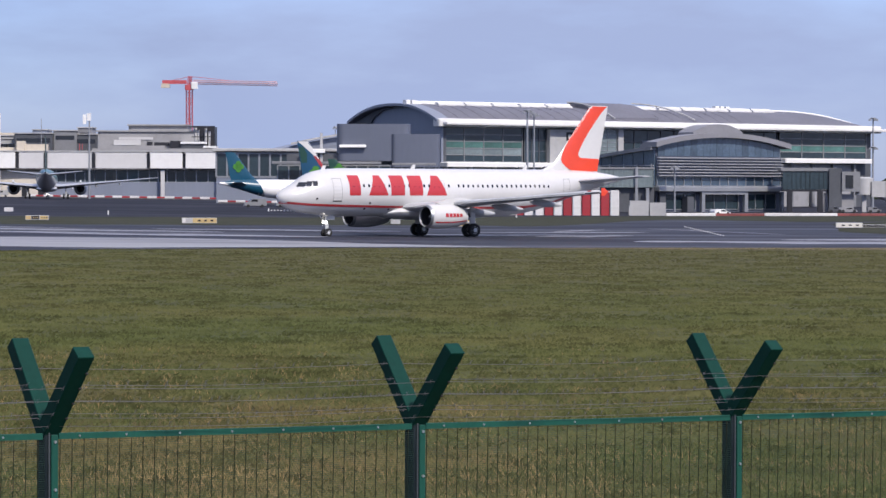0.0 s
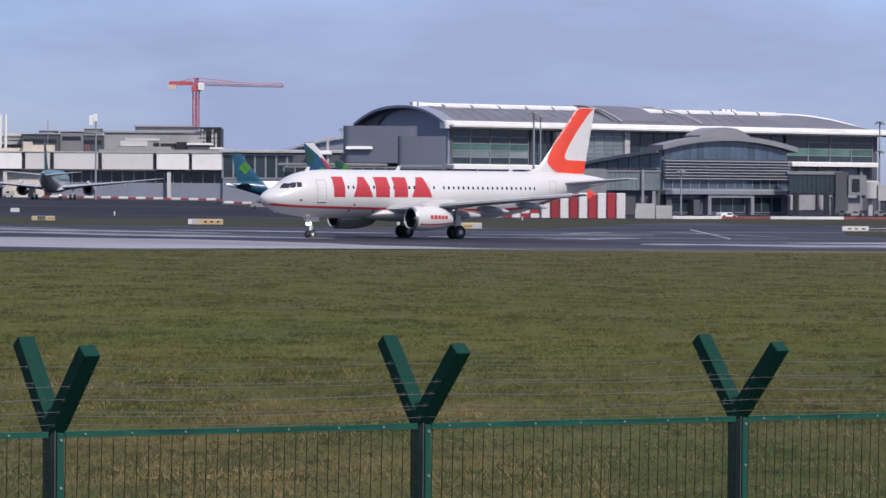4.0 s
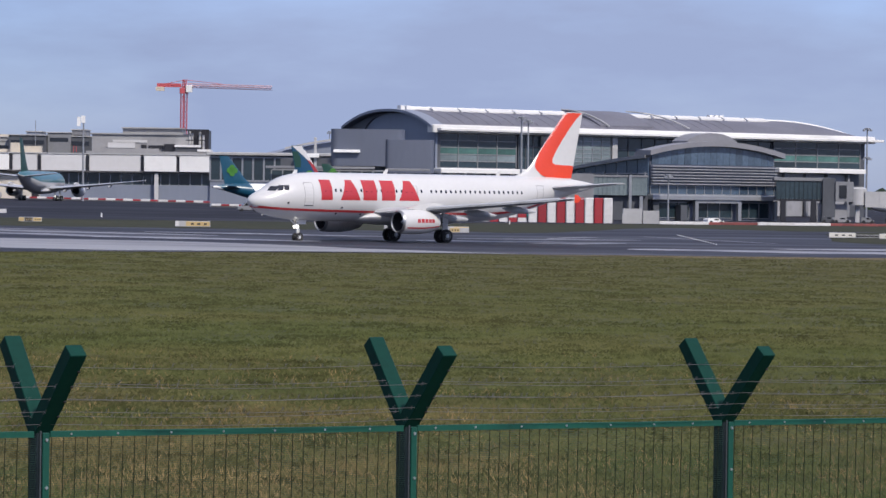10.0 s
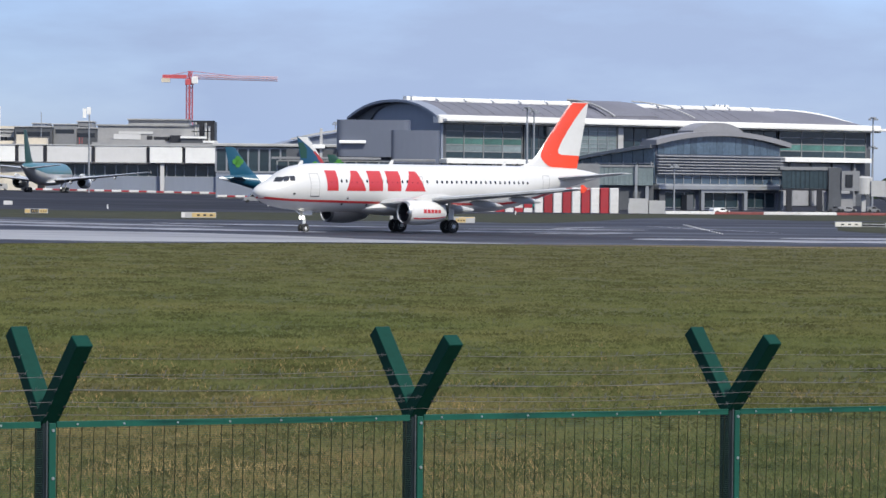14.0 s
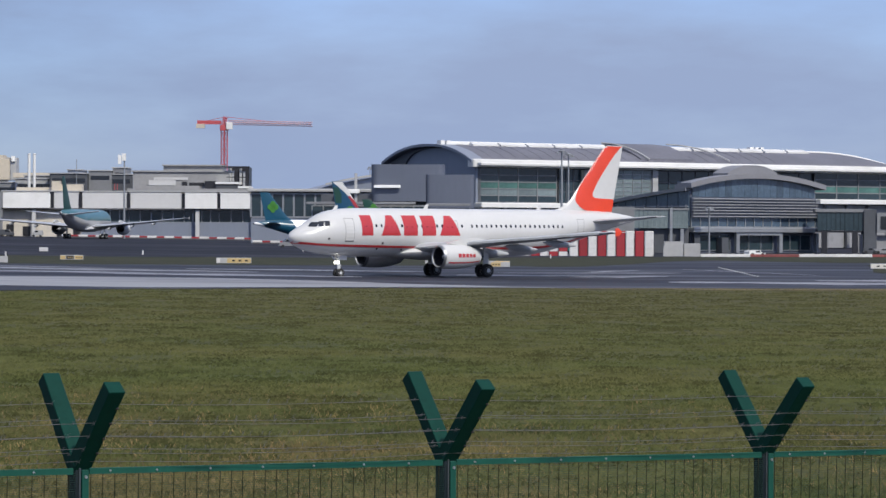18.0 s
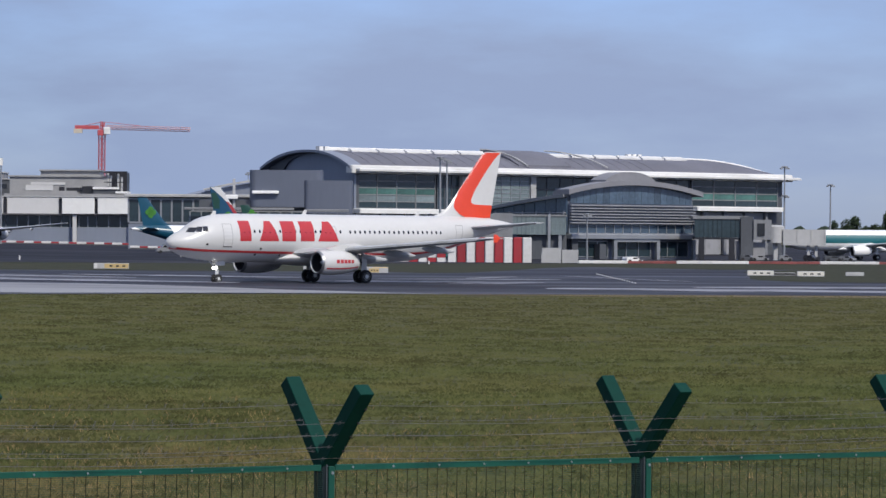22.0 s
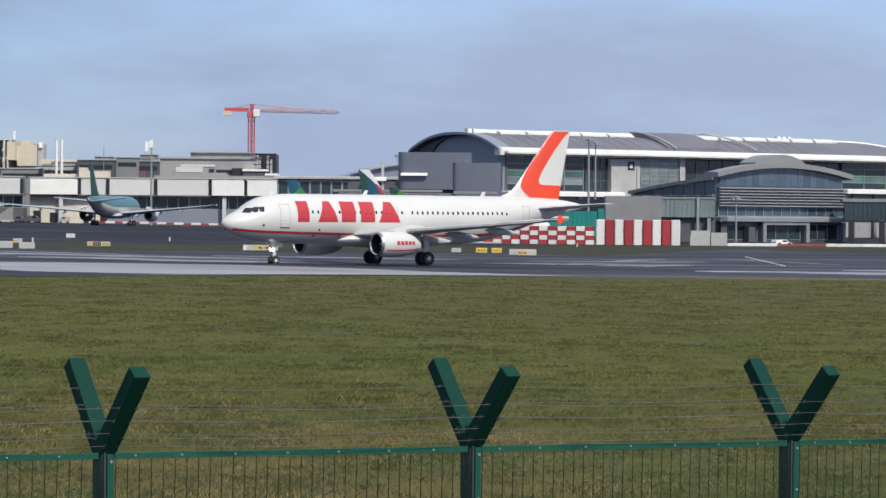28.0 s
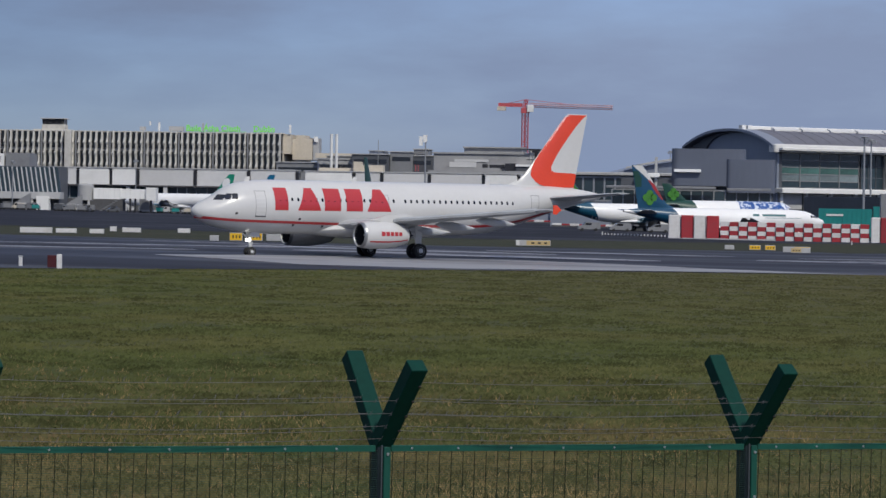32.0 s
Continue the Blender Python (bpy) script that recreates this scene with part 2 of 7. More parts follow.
# lighter than the arms: sun on rail and clamp bar is in the colour
M_rail = material("sunlit_green_powder_coat", (0.009, 0.07, 0.05), 0.5, vary=0.15, scale=3.0, dirt=(0.006, 0.05, 0.039), dirt_scale=2.0, spec=0.25)
# posts are darker than the arms and the rail
M_post = material("dark_post_coat", (0.006, 0.012, 0.016), 0.6, vary=0.2, scale=4.0, dirt=(0.016, 0.024, 0.028), dirt_scale=3.0, spec=0.2)
M_wire = material("green_mesh_wire", (0.013, 0.045, 0.03), 0.5, vary=0.2, scale=2.0)
M_trim = material("grey_post_edge", (0.05, 0.062, 0.07), 0.5, vary=0.2, scale=4.0)
# darker and browner than the cross wires: their shadow side is in the colour
M_upright = material("shaded_mesh_wire", (0.017, 0.026, 0.017), 0.7, vary=0.4, scale=5.0, dirt=(0.035, 0.026, 0.013), dirt_scale=3.0, spec=0.1)
M_barb = material("galvanised_wire", (0.12, 0.12, 0.12), 0.5, 0.4, vary=0.3, scale=4.0)
M_bolt = material("zinc_bolt", (0.5, 0.52, 0.52), 0.35, 0.8, vary=0.1, scale=20)
M_white = material("white_aircraft_paint", (0.565, 0.56, 0.55), 0.28, vary=0.03, scale=0.5, fine=3.0, coat=0.3, dirt=(0.51, 0.505, 0.49), dirt_scale=0.5, dirt_at=(0.55, 0.85))
# lighter copy of the white paint; sun on parked hulls is in the colour
M_parked = material("sunlit_white_aircraft_paint", (0.82, 0.815, 0.805), 0.3, vary=0.03, scale=0.5, coat=0.2)
M_belly = material("grey_aircraft_paint", (0.42, 0.43, 0.44), 0.35, vary=0.08, scale=0.6, coat=0.2, dirt=(0.3, 0.3, 0.3), dirt_scale=0.7)
M_wing = material("grey_wing_paint", (0.4, 0.41, 0.425), 0.35, vary=0.08, scale=0.7, coat=0.1, dirt=(0.38, 0.38, 0.39), dirt_scale=0.8)
M_seam = material("grey_door_seal", (0.2, 0.2, 0.205), 0.6, vary=0.1, scale=3.0)
M_red = material("red_livery_paint", (0.42, 0.03, 0.035), 0.3, vary=0.05, scale=0.5, coat=0.3)
M_orange = material("orange_red_livery_paint", (0.68, 0.06, 0.025), 0.3, vary=0.05, scale=0.5, coat=0.3)
M_metal = material("bare_metal_lip", (0.34, 0.345, 0.35), 0.4, 0.9, vary=0.06, scale=2.0)
M_dark = material("dark_metal", (0.04, 0.04, 0.045), 0.45, 0.5, vary=0.2, scale=3.0)
M_tyre = material("black_rubber", (0.018, 0.018, 0.019), 0.8, vary=0.2, scale=6.0, bump=0.003)
M_gear = material("grey_landing_gear", (0.55, 0.56, 0.57), 0.4, vary=0.1, scale=4.0)
M_pane = material("dark_window_glass", (0.012, 0.014, 0.018), 0.08, vary=0.1, scale=3.0, spec=0.8)
M_lamp = glowing("lit_lamp", (1.0, 0.95, 0.85), 4.0)
M_teal = material("teal_livery_paint", (0.012, 0.11, 0.125), 0.35, vary=0.05, scale=0.4, coat=0.3)
M_fingreen = material("mid_green_livery_paint", (0.012, 0.24, 0.15), 0.3, vary=0.05, scale=0.4, coat=0.3)
M_green = material("dark_green_livery_paint", (0.004, 0.045, 0.033), 0.45, vary=0.05, scale=0.4, coat=0.05)
M_blue = material("petrol_blue_livery_paint", (0.007, 0.065, 0.115), 0.3, vary=0.06, scale=0.4, coat=0.3)
M_navy = material("navy_livery_paint", (0.006, 0.055, 0.115), 0.3, vary=0.06, scale=0.4, coat=0.3)
M_brightblue = material("bright_blue_livery_paint", (0.008, 0.14, 0.27), 0.3, vary=0.05, scale=0.4, coat=0.3)
M_lime = material("lime_green_emblem_paint", (0.2, 0.55, 0.05), 0.4, vary=0.05, scale=1.0)
M_leaf = material("light_green_emblem_paint", (0.05, 0.19, 0.025), 0.4, vary=0.05, scale=1.0)
M_pattern = material("blue_patterned_paint", (0.015, 0.08, 0.3), 0.3, vary=0.1, scale=0.8, dirt=(0.6, 0.65, 0.75), dirt_scale=1.2, dirt_at=(0.5, 0.55))


# ---- mesh tools ----
class Build:
    """Collects rings, boxes and tubes as one mesh."""

    def __init__(self):
        self.v, self.f = [], []

    def add(self, verts, faces):
        k = len(self.v)
        self.v += [tuple(p) for p in verts]
        self.f += [tuple(i + k for i in q) for q in faces]
        return self

    def box(self, x0, x1, y0, y1, z0, z1, m=None):
        c = [Vector((x, y, z)) for z in (z0, z1) for y in (y0, y1) for x in (x0, x1)]
        if m is not None:
            c = [m @ p for p in c]
        return self.add(c, [(0, 2, 3, 1), (4, 5, 7, 6), (0, 1, 5, 4), (2, 6, 7, 3), (0, 4, 6, 2), (1, 3, 7, 5)])

    def chamfered(self, x0, x1, y0, y1, z0, z1, c, m=None):
        """A box whose upright edges and top edges are cut off by c."""
        def ring(i, z):
            return [(x0 + i + c, y0 + i, z), (x1 - i - c, y0 + i, z), (x1 - i, y0 + i + c, z), (x1 - i, y1 - i - c, z),
                    (x1 - i - c, y1 - i, z), (x0 + i + c, y1 - i, z), (x0 + i, y1 - i - c, z), (x0 + i, y0 + i + c, z)]
        rings = [ring(0, z0), ring(0, z1 - c), ring(c * 0.8, z1)]
        if m is not None:
            rings = [[m @ Vector(p) for p in r] for r in rings]
        return self.loft(rings)

    def loft(self, rings, caps=True, closed=True):
        n = len(rings[0])
        v = [p for r in rings for p in r]
        f = []
        for i in range(len(rings) - 1):
            for j in range(n if closed else n - 1):
                k = (j + 1) % n
                f.append((i * n + j, i * n + k, (i + 1) * n + k, (i + 1) * n + j))
        if caps:
            f += [tuple(reversed(range(n))), tuple((len(rings) - 1) * n + j for j in range(n))]
        return self.add(v, f)

    def tube(self, a, b, r0, r1=None, n=8, caps=True):
        a, b = Vector(a), Vector(b)
        r1 = r0 if r1 is None else r1
        q = (b - a).to_track_quat("Z", "Y")
        rings = []
        for p, r in ((a, r0), (b, r1)):
            rings.append([p + q @ Vector((r * math.cos(2 * math.pi * i / n), r * math.sin(2 * math.pi * i / n), 0)) for i in range(n)])
        return self.loft(rings, caps)

    def turned(self, profile, axis="x", centre=(0, 0, 0), n=24, caps=True):
        """A turned form: profile of (along, radius)."""
        rings = []
        for a, r in profile:
            ring = []
            for i in range(n):
                w = 2 * math.pi * i / n
                c, s = r * math.cos(w), r * math.sin(w)
                p = {"x": (a, c, s), "y": (-c, a, s), "z": (c, s, a)}[axis]
                ring.append((p[0] + centre[0], p[1] + centre[1], p[2] + centre[2]))
            rings.append(ring)
        return self.loft(rings, caps)

    def mesh(self, name, mat, smooth=False):
        me = bpy.data.meshes.new(name)
        me.from_pydata(self.v, [], self.f)
        bm = bmesh.new()
        bm.from_mesh(me)
        bmesh.ops.recalc_face_normals(bm, faces=bm.faces)
        bm.to_mesh(me)
        bm.free()
        me.materials.append(mat)
        if smooth:
            me.shade_smooth()
            me.set_sharp_from_angle(angle=radians(38))
        me.update()
        return me


def part(name, b, mat, parent=None, label="", smooth=False, m=None):
    """Links a Build (or a finished mesh) as one object, under its thing if there is one."""
    me = b.mesh(name, mat, smooth) if isinstance(b, Build) else b
    ob = new(name, me)
    if parent is not None:
        ob.parent = parent
    if m is not None:
        ob.matrix_basis = m
    if label:
        ob["label"] = label
    return ob


def thing(name, m, label, category, group="", kind=""):
    ob = new(name)
    ob.empty_display_size = 0.5
    ob.matrix_basis = m
    return tagged(ob, label, category, group, kind)


def rise(x):
    """The field climbs gently to the west."""
    return 0.006 * (math.sqrt(x * x + 100.0) - x) - 0.06 if x < 400 else -0.06


def between(rows, x):
    """Straight interpolation in rows of (x, y)."""
    for (a, b), (c, d) in zip(rows, rows[1:]):
        if x <= c:
            return b + (d - b) * (max(x, a) - a) / (c - a)
    return rows[-1][1]

# ---- ground ----
def stations(lo, hi, step):
    n = max(1, round((hi - lo) / step))
    return [lo + (hi - lo) * i / n for i in range(n + 1)]


def mound(x, y):
    """The bank behind the fence on which the camera stands."""
    return 2.45 * max(0.0, min(1.0, (12.5 - y) / 7.0)) ** 1.3


GX = [-3000, -1500, -800, -500] + stations(-400, 400, 10) + [500, 800, 1500, 3000]
GY = [-600, -200, -60] + stations(-10, 30, 2.5) + stations(34, 240, 4) + stations(250, 600, 10) + stations(640, 1400, 40) + [1800, 2600, 4200]
gb = Build()
nx = len(GX)
gb.add([(x, y, rise(x) + mound(x, y)) for y in GY for x in GX],
       [(j * nx + i, j * nx + i + 1, (j + 1) * nx + i + 1, (j + 1) * nx + i) for j in range(len(GY) - 1) for i in range(nx - 1)])
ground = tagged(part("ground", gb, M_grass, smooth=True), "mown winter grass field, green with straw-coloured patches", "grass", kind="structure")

NEAR = [(-420, -60), (-120, 96), (-90, 125), (-60, 155), (-42, 173), (-20, 205), (-8, 218), (0, 223), (15, 227), (32, 229), (60, 232), (420, 268)]
MID = [(-420, 330), (-120, 322), (-66, 321), (-40, 325), (-20, 344), (0, 362), (6, 366), (10, 356), (14, 359), (21, 386), (28, 422), (36, 446), (43, 428), (50, 414), (60, 420), (420, 460)]
FAR = [(-420, 430), (-120, 418), (-85, 416), (-47, 405), (-26, 430), (0, 468), (18, 486), (47, 506), (90, 520), (420, 545)]


def sheet(name, lower, upper, x0, x1, lift, mat, label, category, step=4.0, rows=14):
    """Paving between two edges, laid over the field."""
    b = Build()
    xs = stations(x0, x1, step)
    for x in xs:
        lo, hi = lower(x), upper(x)
        for k in range(rows + 1):
            b.v.append((x, lo + (hi - lo) * k / rows, rise(x) + lift))
    for i in range(len(xs) - 1):
        for k in range(rows):
            a = i * (rows + 1) + k
            b.f.append((a, a + rows + 1, a + rows + 2, a + 1))
    return tagged(part(name, b, mat), label, category, kind="structure")


def ragged(rows, amount, seed):
    def edge(x):
        return between(rows, x) + amount * noise.noise(Vector((x * 0.15, seed, 0.0))) + 0.4 * amount * noise.noise(Vector((x * 0.9, seed, 3.0)))
    return edge


near_edge, mid_edge, far_edge = ragged(NEAR, 0.8, 1.0), ragged(MID, 2.0, 5.0), ragged(FAR, 3.0, 9.0)
runway = sheet("runway", near_edge, mid_edge, -420, 420, 0.03, M_asphalt, "dark damp asphalt runway with pale streaks", "runway", 2.5)
apron = sheet("apron", far_edge, lambda x: 1500, -420, 420, 0.03, M_apron, "grey paved apron in front of the terminals", "apron", 6)
shoulder = sheet("runway_shoulder", lambda x: near_edge(x) + between([(-44, 58), (-37, 40), (-30, 18), (-20, 4), (0, 1.2), (8, 0.5)], x),
                 lambda x: near_edge(x) + between([(-44, 59), (-37, 62), (-28, 56), (-20, 46), (-11, 31), (-4, 16), (4, 4), (8, 0.8)], x), -44, 8, 0.05,
                 M_concrete, "pale grey concrete runway shoulder", "pavement", 1.0)

sheet("taxiway_verge", mid_edge, far_edge, -420, 420, 0.02, M_verge, "dull grass strip between runway and apron, distance haze in its colour", "grass", 4.0, 6)
sheet("grass_island", ragged([(42, 313), (44, 301), (60, 292), (160, 290)], 1.5, 14.0), ragged([(42, 318), (47, 357), (50, 387), (62, 418), (160, 425)], 1.5, 17.0), 42, 160, 0.045,
      M_verge, "dull grass island between the taxiways", "grass", 2.0, 6)
sheet("dry_verge", lambda x: near_edge(x) - between([(3, 0.2), (9, 2.0), (18, 6.0), (60, 9.0)], x) - 1.2 * noise.noise(Vector((x * 0.3, 4.0, 0))), lambda x: near_edge(x) + 0.5, 3, 120, 0.02,
      M_drygrass, "straw-coloured dry grass along the runway edge", "grass", 1.0, 3)


def worn_streak(x0, y0, x1, y1, wide, seed):
    """A long pale patch on the tarmac with a ragged, tapering outline."""
    b = Build()
    n = 24
    for i in range(n + 1):
        f = i / n
        half = wide * (0.25 + 0.75 * math.sin(math.pi * f) ** 0.6) * (1 + 0.5 * noise.noise(Vector((f * 9, seed, 0)))) / 2
        drift = 0.3 * wide * noise.noise(Vector((f * 3, seed, 5)))
        x, y = x0 + (x1 - x0) * f, y0 + (y1 - y0) * f + drift
        for k in (-1, 0, 1):
            b.v.append((x, y + k * half, rise(x) + 0.045))
    b.f = [(i * 3 + k, i * 3 + k + 3, i * 3 + k + 4, i * 3 + k + 1) for i in range(n) for k in (0, 1)]
    part("worn_streak", b, M_streak, runway, "pale streak")


for k, row in enumerate(((17, 253, 50, 246, 11), (13, 312, 19, 328, 5), (10, 279, 19, 285, 9), (24, 338, 34, 296, 4), (-40, 272, -8, 268, 9), (-48, 292, -18, 288, 9), (0, 286, 14, 289, 8),
                         (-72, 240, -46, 258, 6), (-66, 270, -42, 286, 5), (30, 264, 64, 270, 9), (4, 303, 22, 308, 5), (-26, 304, -2, 308, 6), (-84, 200, -58, 222, 6), (-60, 306, -34, 303, 4))):
    worn_streak(*row, k)

# ---- fence ----
POST_STEP, FENCE_TURN = 2.5, radians(34.3)
fence_way = Vector((math.cos(FENCE_TURN), math.sin(FENCE_TURN), 0))
fence_side = Vector((-math.sin(FENCE_TURN), math.cos(FENCE_TURN), 0))
POST_ONE = Vector((-2.12, 17.8, 0))


def rail_height(i):
    return 2.745 - 0.045 * i


fence = thing("perimeter_fence", Matrix(), "green steel mesh fence with Y-topped posts and barbed wire", "fence")


def fence_post():
    t = part("post", Build().chamfered(-0.036, 0.03, -0.05, 0.05, -3.2, 0.03, 0.006), M_post, fence, "dark steel post with green Y-shaped top")
    for s, up in ((1, 0.5), (-1, 0.48)):
        top = Vector((0.024, s * 0.4, up))
        foot = Vector((0.012, -s * 0.011, 0.0))
        q = (top - foot).to_track_quat("Z", "X").to_matrix().to_4x4()
        m = Matrix.Translation(foot) @ q
        arm = part("arm", Build().chamfered(-0.045, 0.045, -0.052, 0.052, -0.008, (top - foot).length, 0.004, m), M_fence, t, "green steel arm")
        for k in range(4):
            h = 0.16 + k * 0.115
            part("wire_clip", Build().box(-0.053, -0.0445, -0.05, -0.035, h, h + 0.01, m), M_dark, arm, "small dark wire clip")
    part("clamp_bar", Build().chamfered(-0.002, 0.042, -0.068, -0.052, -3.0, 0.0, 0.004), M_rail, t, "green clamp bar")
    part("edge_trim", Build().chamfered(-0.016, -0.006, -0.06, -0.0505, -3.0, 0.012, 0.002), M_trim, t, "grey edge strip")
    for z in (-0.04, -0.31, -0.58, -0.85):
        part("bolt", Build().turned([(-0.076, 0.009), (-0.068, 0.009)], "y", (0.02, 0, z), 8), M_bolt, t, "bright zinc bolt")
    return t


def fence_panel():
    """One panel of close welded mesh with a flat top bar; it starts at its post and runs along x."""
    n = POST_STEP
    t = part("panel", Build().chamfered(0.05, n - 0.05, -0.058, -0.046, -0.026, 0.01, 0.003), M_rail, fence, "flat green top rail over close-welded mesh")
    for x in (0.18, 0.48, 0.83, 1.18, 1.53, 1.88, 2.2):
        part("bolt", Build().turned([(-0.064, 0.0065), (-0.058, 0.0065)], "y", (x, 0, -0.008), 8), M_bolt, t, "bright zinc bolt")
    wire = Build().tube((0, -0.05, -2.5), (0.003, -0.05, -0.015), 0.0027, n=5, caps=False).mesh("upright_wire", M_upright)
    for i in range(32):
        part("upright_wire", wire, M_upright, t, m=Matrix.Translation((0.06 + i * 0.0762, 0, 0)))
    b = Build()
    for i in range(96):
        b.tube((0.0, -0.0465, -0.02 - i * 0.0127), (n, -0.0465, -0.02 - i * 0.0127), 0.0013, n=3, caps=False)
    tagged(part("wire_mesh", b, M_wire, t), kind="stuff")
    return t


def barbed_strand(length):
    b = Build()
    pts = [Vector((x, 0.012 * math.sin(x * 1.9) + 0.004 * math.sin(x * 9), -0.02 * math.sin(math.pi * ((x % POST_STEP) / POST_STEP)))) for x in stations(0, length, 0.25)]
    for p, q in zip(pts, pts[1:]):
        b.tube(p, q, 0.0017, n=4, caps=False)
    for x in stations(0.05, length - 0.05, 0.13):
        for a in (0.6, 2.2):
            w = Vector((0.007, math.cos(a) * 0.018, math.sin(a) * 0.018))
            b.tube(Vector((x, 0, 0)) - w, Vector((x, 0, 0)) + w, 0.0013, n=3, caps=False)
    return b


fence_turn = Matrix.Rotation(FENCE_TURN, 4, "Z")
post_one, panel_one = fence_post(), fence_panel()
for i in range(-3, 6):
    spot = POST_ONE + fence_way * (POST_STEP * i)
    spot.z = rail_height(i)
    m = Matrix.Translation(spot) @ fence_turn
    if i == -3:
        post_one.matrix_basis = m
        panel_one.matrix_basis = m @ Matrix.Rotation(math.atan2(0.045, POST_STEP), 4, "Y")
    else:
        copy_thing(post_one, m)
        copy_thing(panel_one, m @ Matrix.Rotation(math.atan2(0.045, POST_STEP), 4, "Y"))
strand = barbed_strand(POST_STEP * 8).mesh("barbed_wire", M_barb)
for s, marks in ((-1, (0.05, 0.125, 0.2, 0.275)), (1, (0.09, 0.18, 0.27, 0.36))):
    for u in marks:
        spot = POST_ONE + fence_way * (-POST_STEP * 3) + fence_side * (s * u * 0.8 - 0.056)
        spot.z = rail_height(-3) + u
        part("barbed_wire", strand, M_barb, fence, "thin barbed wire", m=Matrix.Translation(spot) @ fence_turn @ Matrix.Rotation(math.atan2(0.045, POST_STEP), 4, "Y"))

# ---- aircraft ----
TOP = [(0.0, 3.46), (0.12, 3.72), (0.5, 4.02), (1.0, 4.28), (1.7, 4.6), (2.3, 5.02), (2.9, 5.36), (3.8, 5.66), (5.0, 5.84), (6.5, 5.92), (29, 5.92), (32, 5.88), (34.5, 5.75), (36.5, 5.5), (37.57, 5.3)]
LOW = [(0.0, 3.4), (0.12, 3.1), (0.5, 2.78), (1.0, 2.52), (2.0, 2.2), (3.0, 2.02), (4.5, 1.86), (6.5, 1.78), (23.5, 1.78), (25.5, 1.9), (28, 2.35), (31, 3.2), (34, 4.05), (36.5, 4.68), (37.57, 4.92)]
HALF = [(0.0, 0.03), (0.12, 0.36), (0.5, 0.72), (1.0, 1.03), (2.0, 1.42), (3.0, 1.68), (4.5, 1.9), (6.5, 1.975), (24.5, 1.975), (27, 1.86), (30, 1.52), (33, 1.02), (35.5, 0.6), (37.57, 0.2)]
STRIPE = [(0.15, 3.02), (1.0, 2.92), (3, 2.78), (8, 2.66), (14, 2.56), (22, 2.5), (25, 2.56), (28, 2.86), (31, 3.52), (32.6, 3.92)]
GEAR_A = 17.71


def eased(rows, x):
    """Smooth interpolation in rows of (x, y): no overshoot."""
    if x <= rows[0][0]:
        return rows[0][1]
    for i, ((a, b), (c, d)) in enumerate(zip(rows, rows[1:])):
        if x <= c:
            def slope(j):
                if j <= 0 or j >= len(rows) - 1:
                    return None
                l = (rows[j][1] - rows[j - 1][1]) / (rows[j][0] - rows[j - 1][0])
                r = (rows[j + 1][1] - rows[j][1]) / (rows[j + 1][0] - rows[j][0])
                return 0.0 if l * r <= 0 else 2 * l * r / (l + r)
            h, t, k = c - a, (x - a) / (c - a), (d - b) / (c - a)
            m0, m1 = slope(i), slope(i + 1)
            m0, m1 = (1.5 * k if m0 is None else m0), (k if m1 is None else m1)
            return (b * (2 * t ** 3 - 3 * t * t + 1) + m0 * h * (t ** 3 - 2 * t * t + t) + d * (3 * t * t - 2 * t ** 3) + m1 * h * (t ** 3 - t * t))
    return rows[-1][1]


class Body:
    """The hull of an airliner: kl, kr and ks stretch the length, the tube and the span of a 37.6 m twin-jet."""

    def __init__(self, kl=1.0, kr=1.0, ks=1.0, lift=0.0):
        self.kl, self.kr, self.ks, self.lift = kl, kr, ks, lift

    def section(self, a):
        return eased(TOP, a) * self.kr + self.lift, eased(LOW, a) * self.kr + self.lift, eased(HALF, a) * self.kr

    def x(self, a):
        return (a - GEAR_A) * self.kl

    def point(self, a, w, out=0.0):
        """The hull at station a, w radians up from the waist, starboard half."""
        t, l, h = self.section(a)
        return (self.x(a), (h + out) * math.cos(w), (t + l) / 2 + ((t - l) / 2 + out) * math.sin(w))

    def side(self, a, z, out=0.0, port=True):
        """The hull at station a and height z (in the unstretched tube)."""
        t, l, h = self.section(a)
        zz = z * self.kr + self.lift
        s = max(-0.999, min(0.999, (zz - (t + l) / 2) / ((t - l) / 2)))
        y = (h * math.sqrt(1 - s * s) + out)
        return (self.x(a), -y if port else y, zz + out * s)

    def patch(self, a_lo, a_hi, z0, z1, out=0.006, port=True, na=8, nz=6):
        """A piece of skin between heights; a_lo and a_hi give its ends at a share of that height."""
        v = []
        for j in range(nz + 1):
            f = j / nz
            z = z0 + (z1 - z0) * f
            lo, hi = a_lo(f), a_hi(f)
            v += [self.side(lo + (hi - lo) * i / na, z, out, port) for i in range(na + 1)]
        f = [(j * (na + 1) + i, j * (na + 1) + i + 1, (j + 1) * (na + 1) + i + 1, (j + 1) * (na + 1) + i) for j in range(nz) for i in range(na)]
        return Build().add(v, f)


def aerofoil(x, y, z, chord, thick, upright=False, n=9):
    """A closed section that starts at x and runs aft."""
    up, down = [], []
    for i in range(n + 1):
        s = i / n
        c = s * s * (3 - 2 * s) if i < n else 1.0
        t = thick * chord * (2.97 * math.sqrt(c) - 1.26 * c - 3.5 * c * c + 2.84 * c ** 3 - 1.03 * c ** 4) * 0.5 + 0.004
        up.append((c, t))
        down.append((c, -t))
    loop = up + down[::-1][:-1]
    return [(x + c * chord, y + t, z) if upright else (x + c * chord, y, z + t) for c, t in loop]


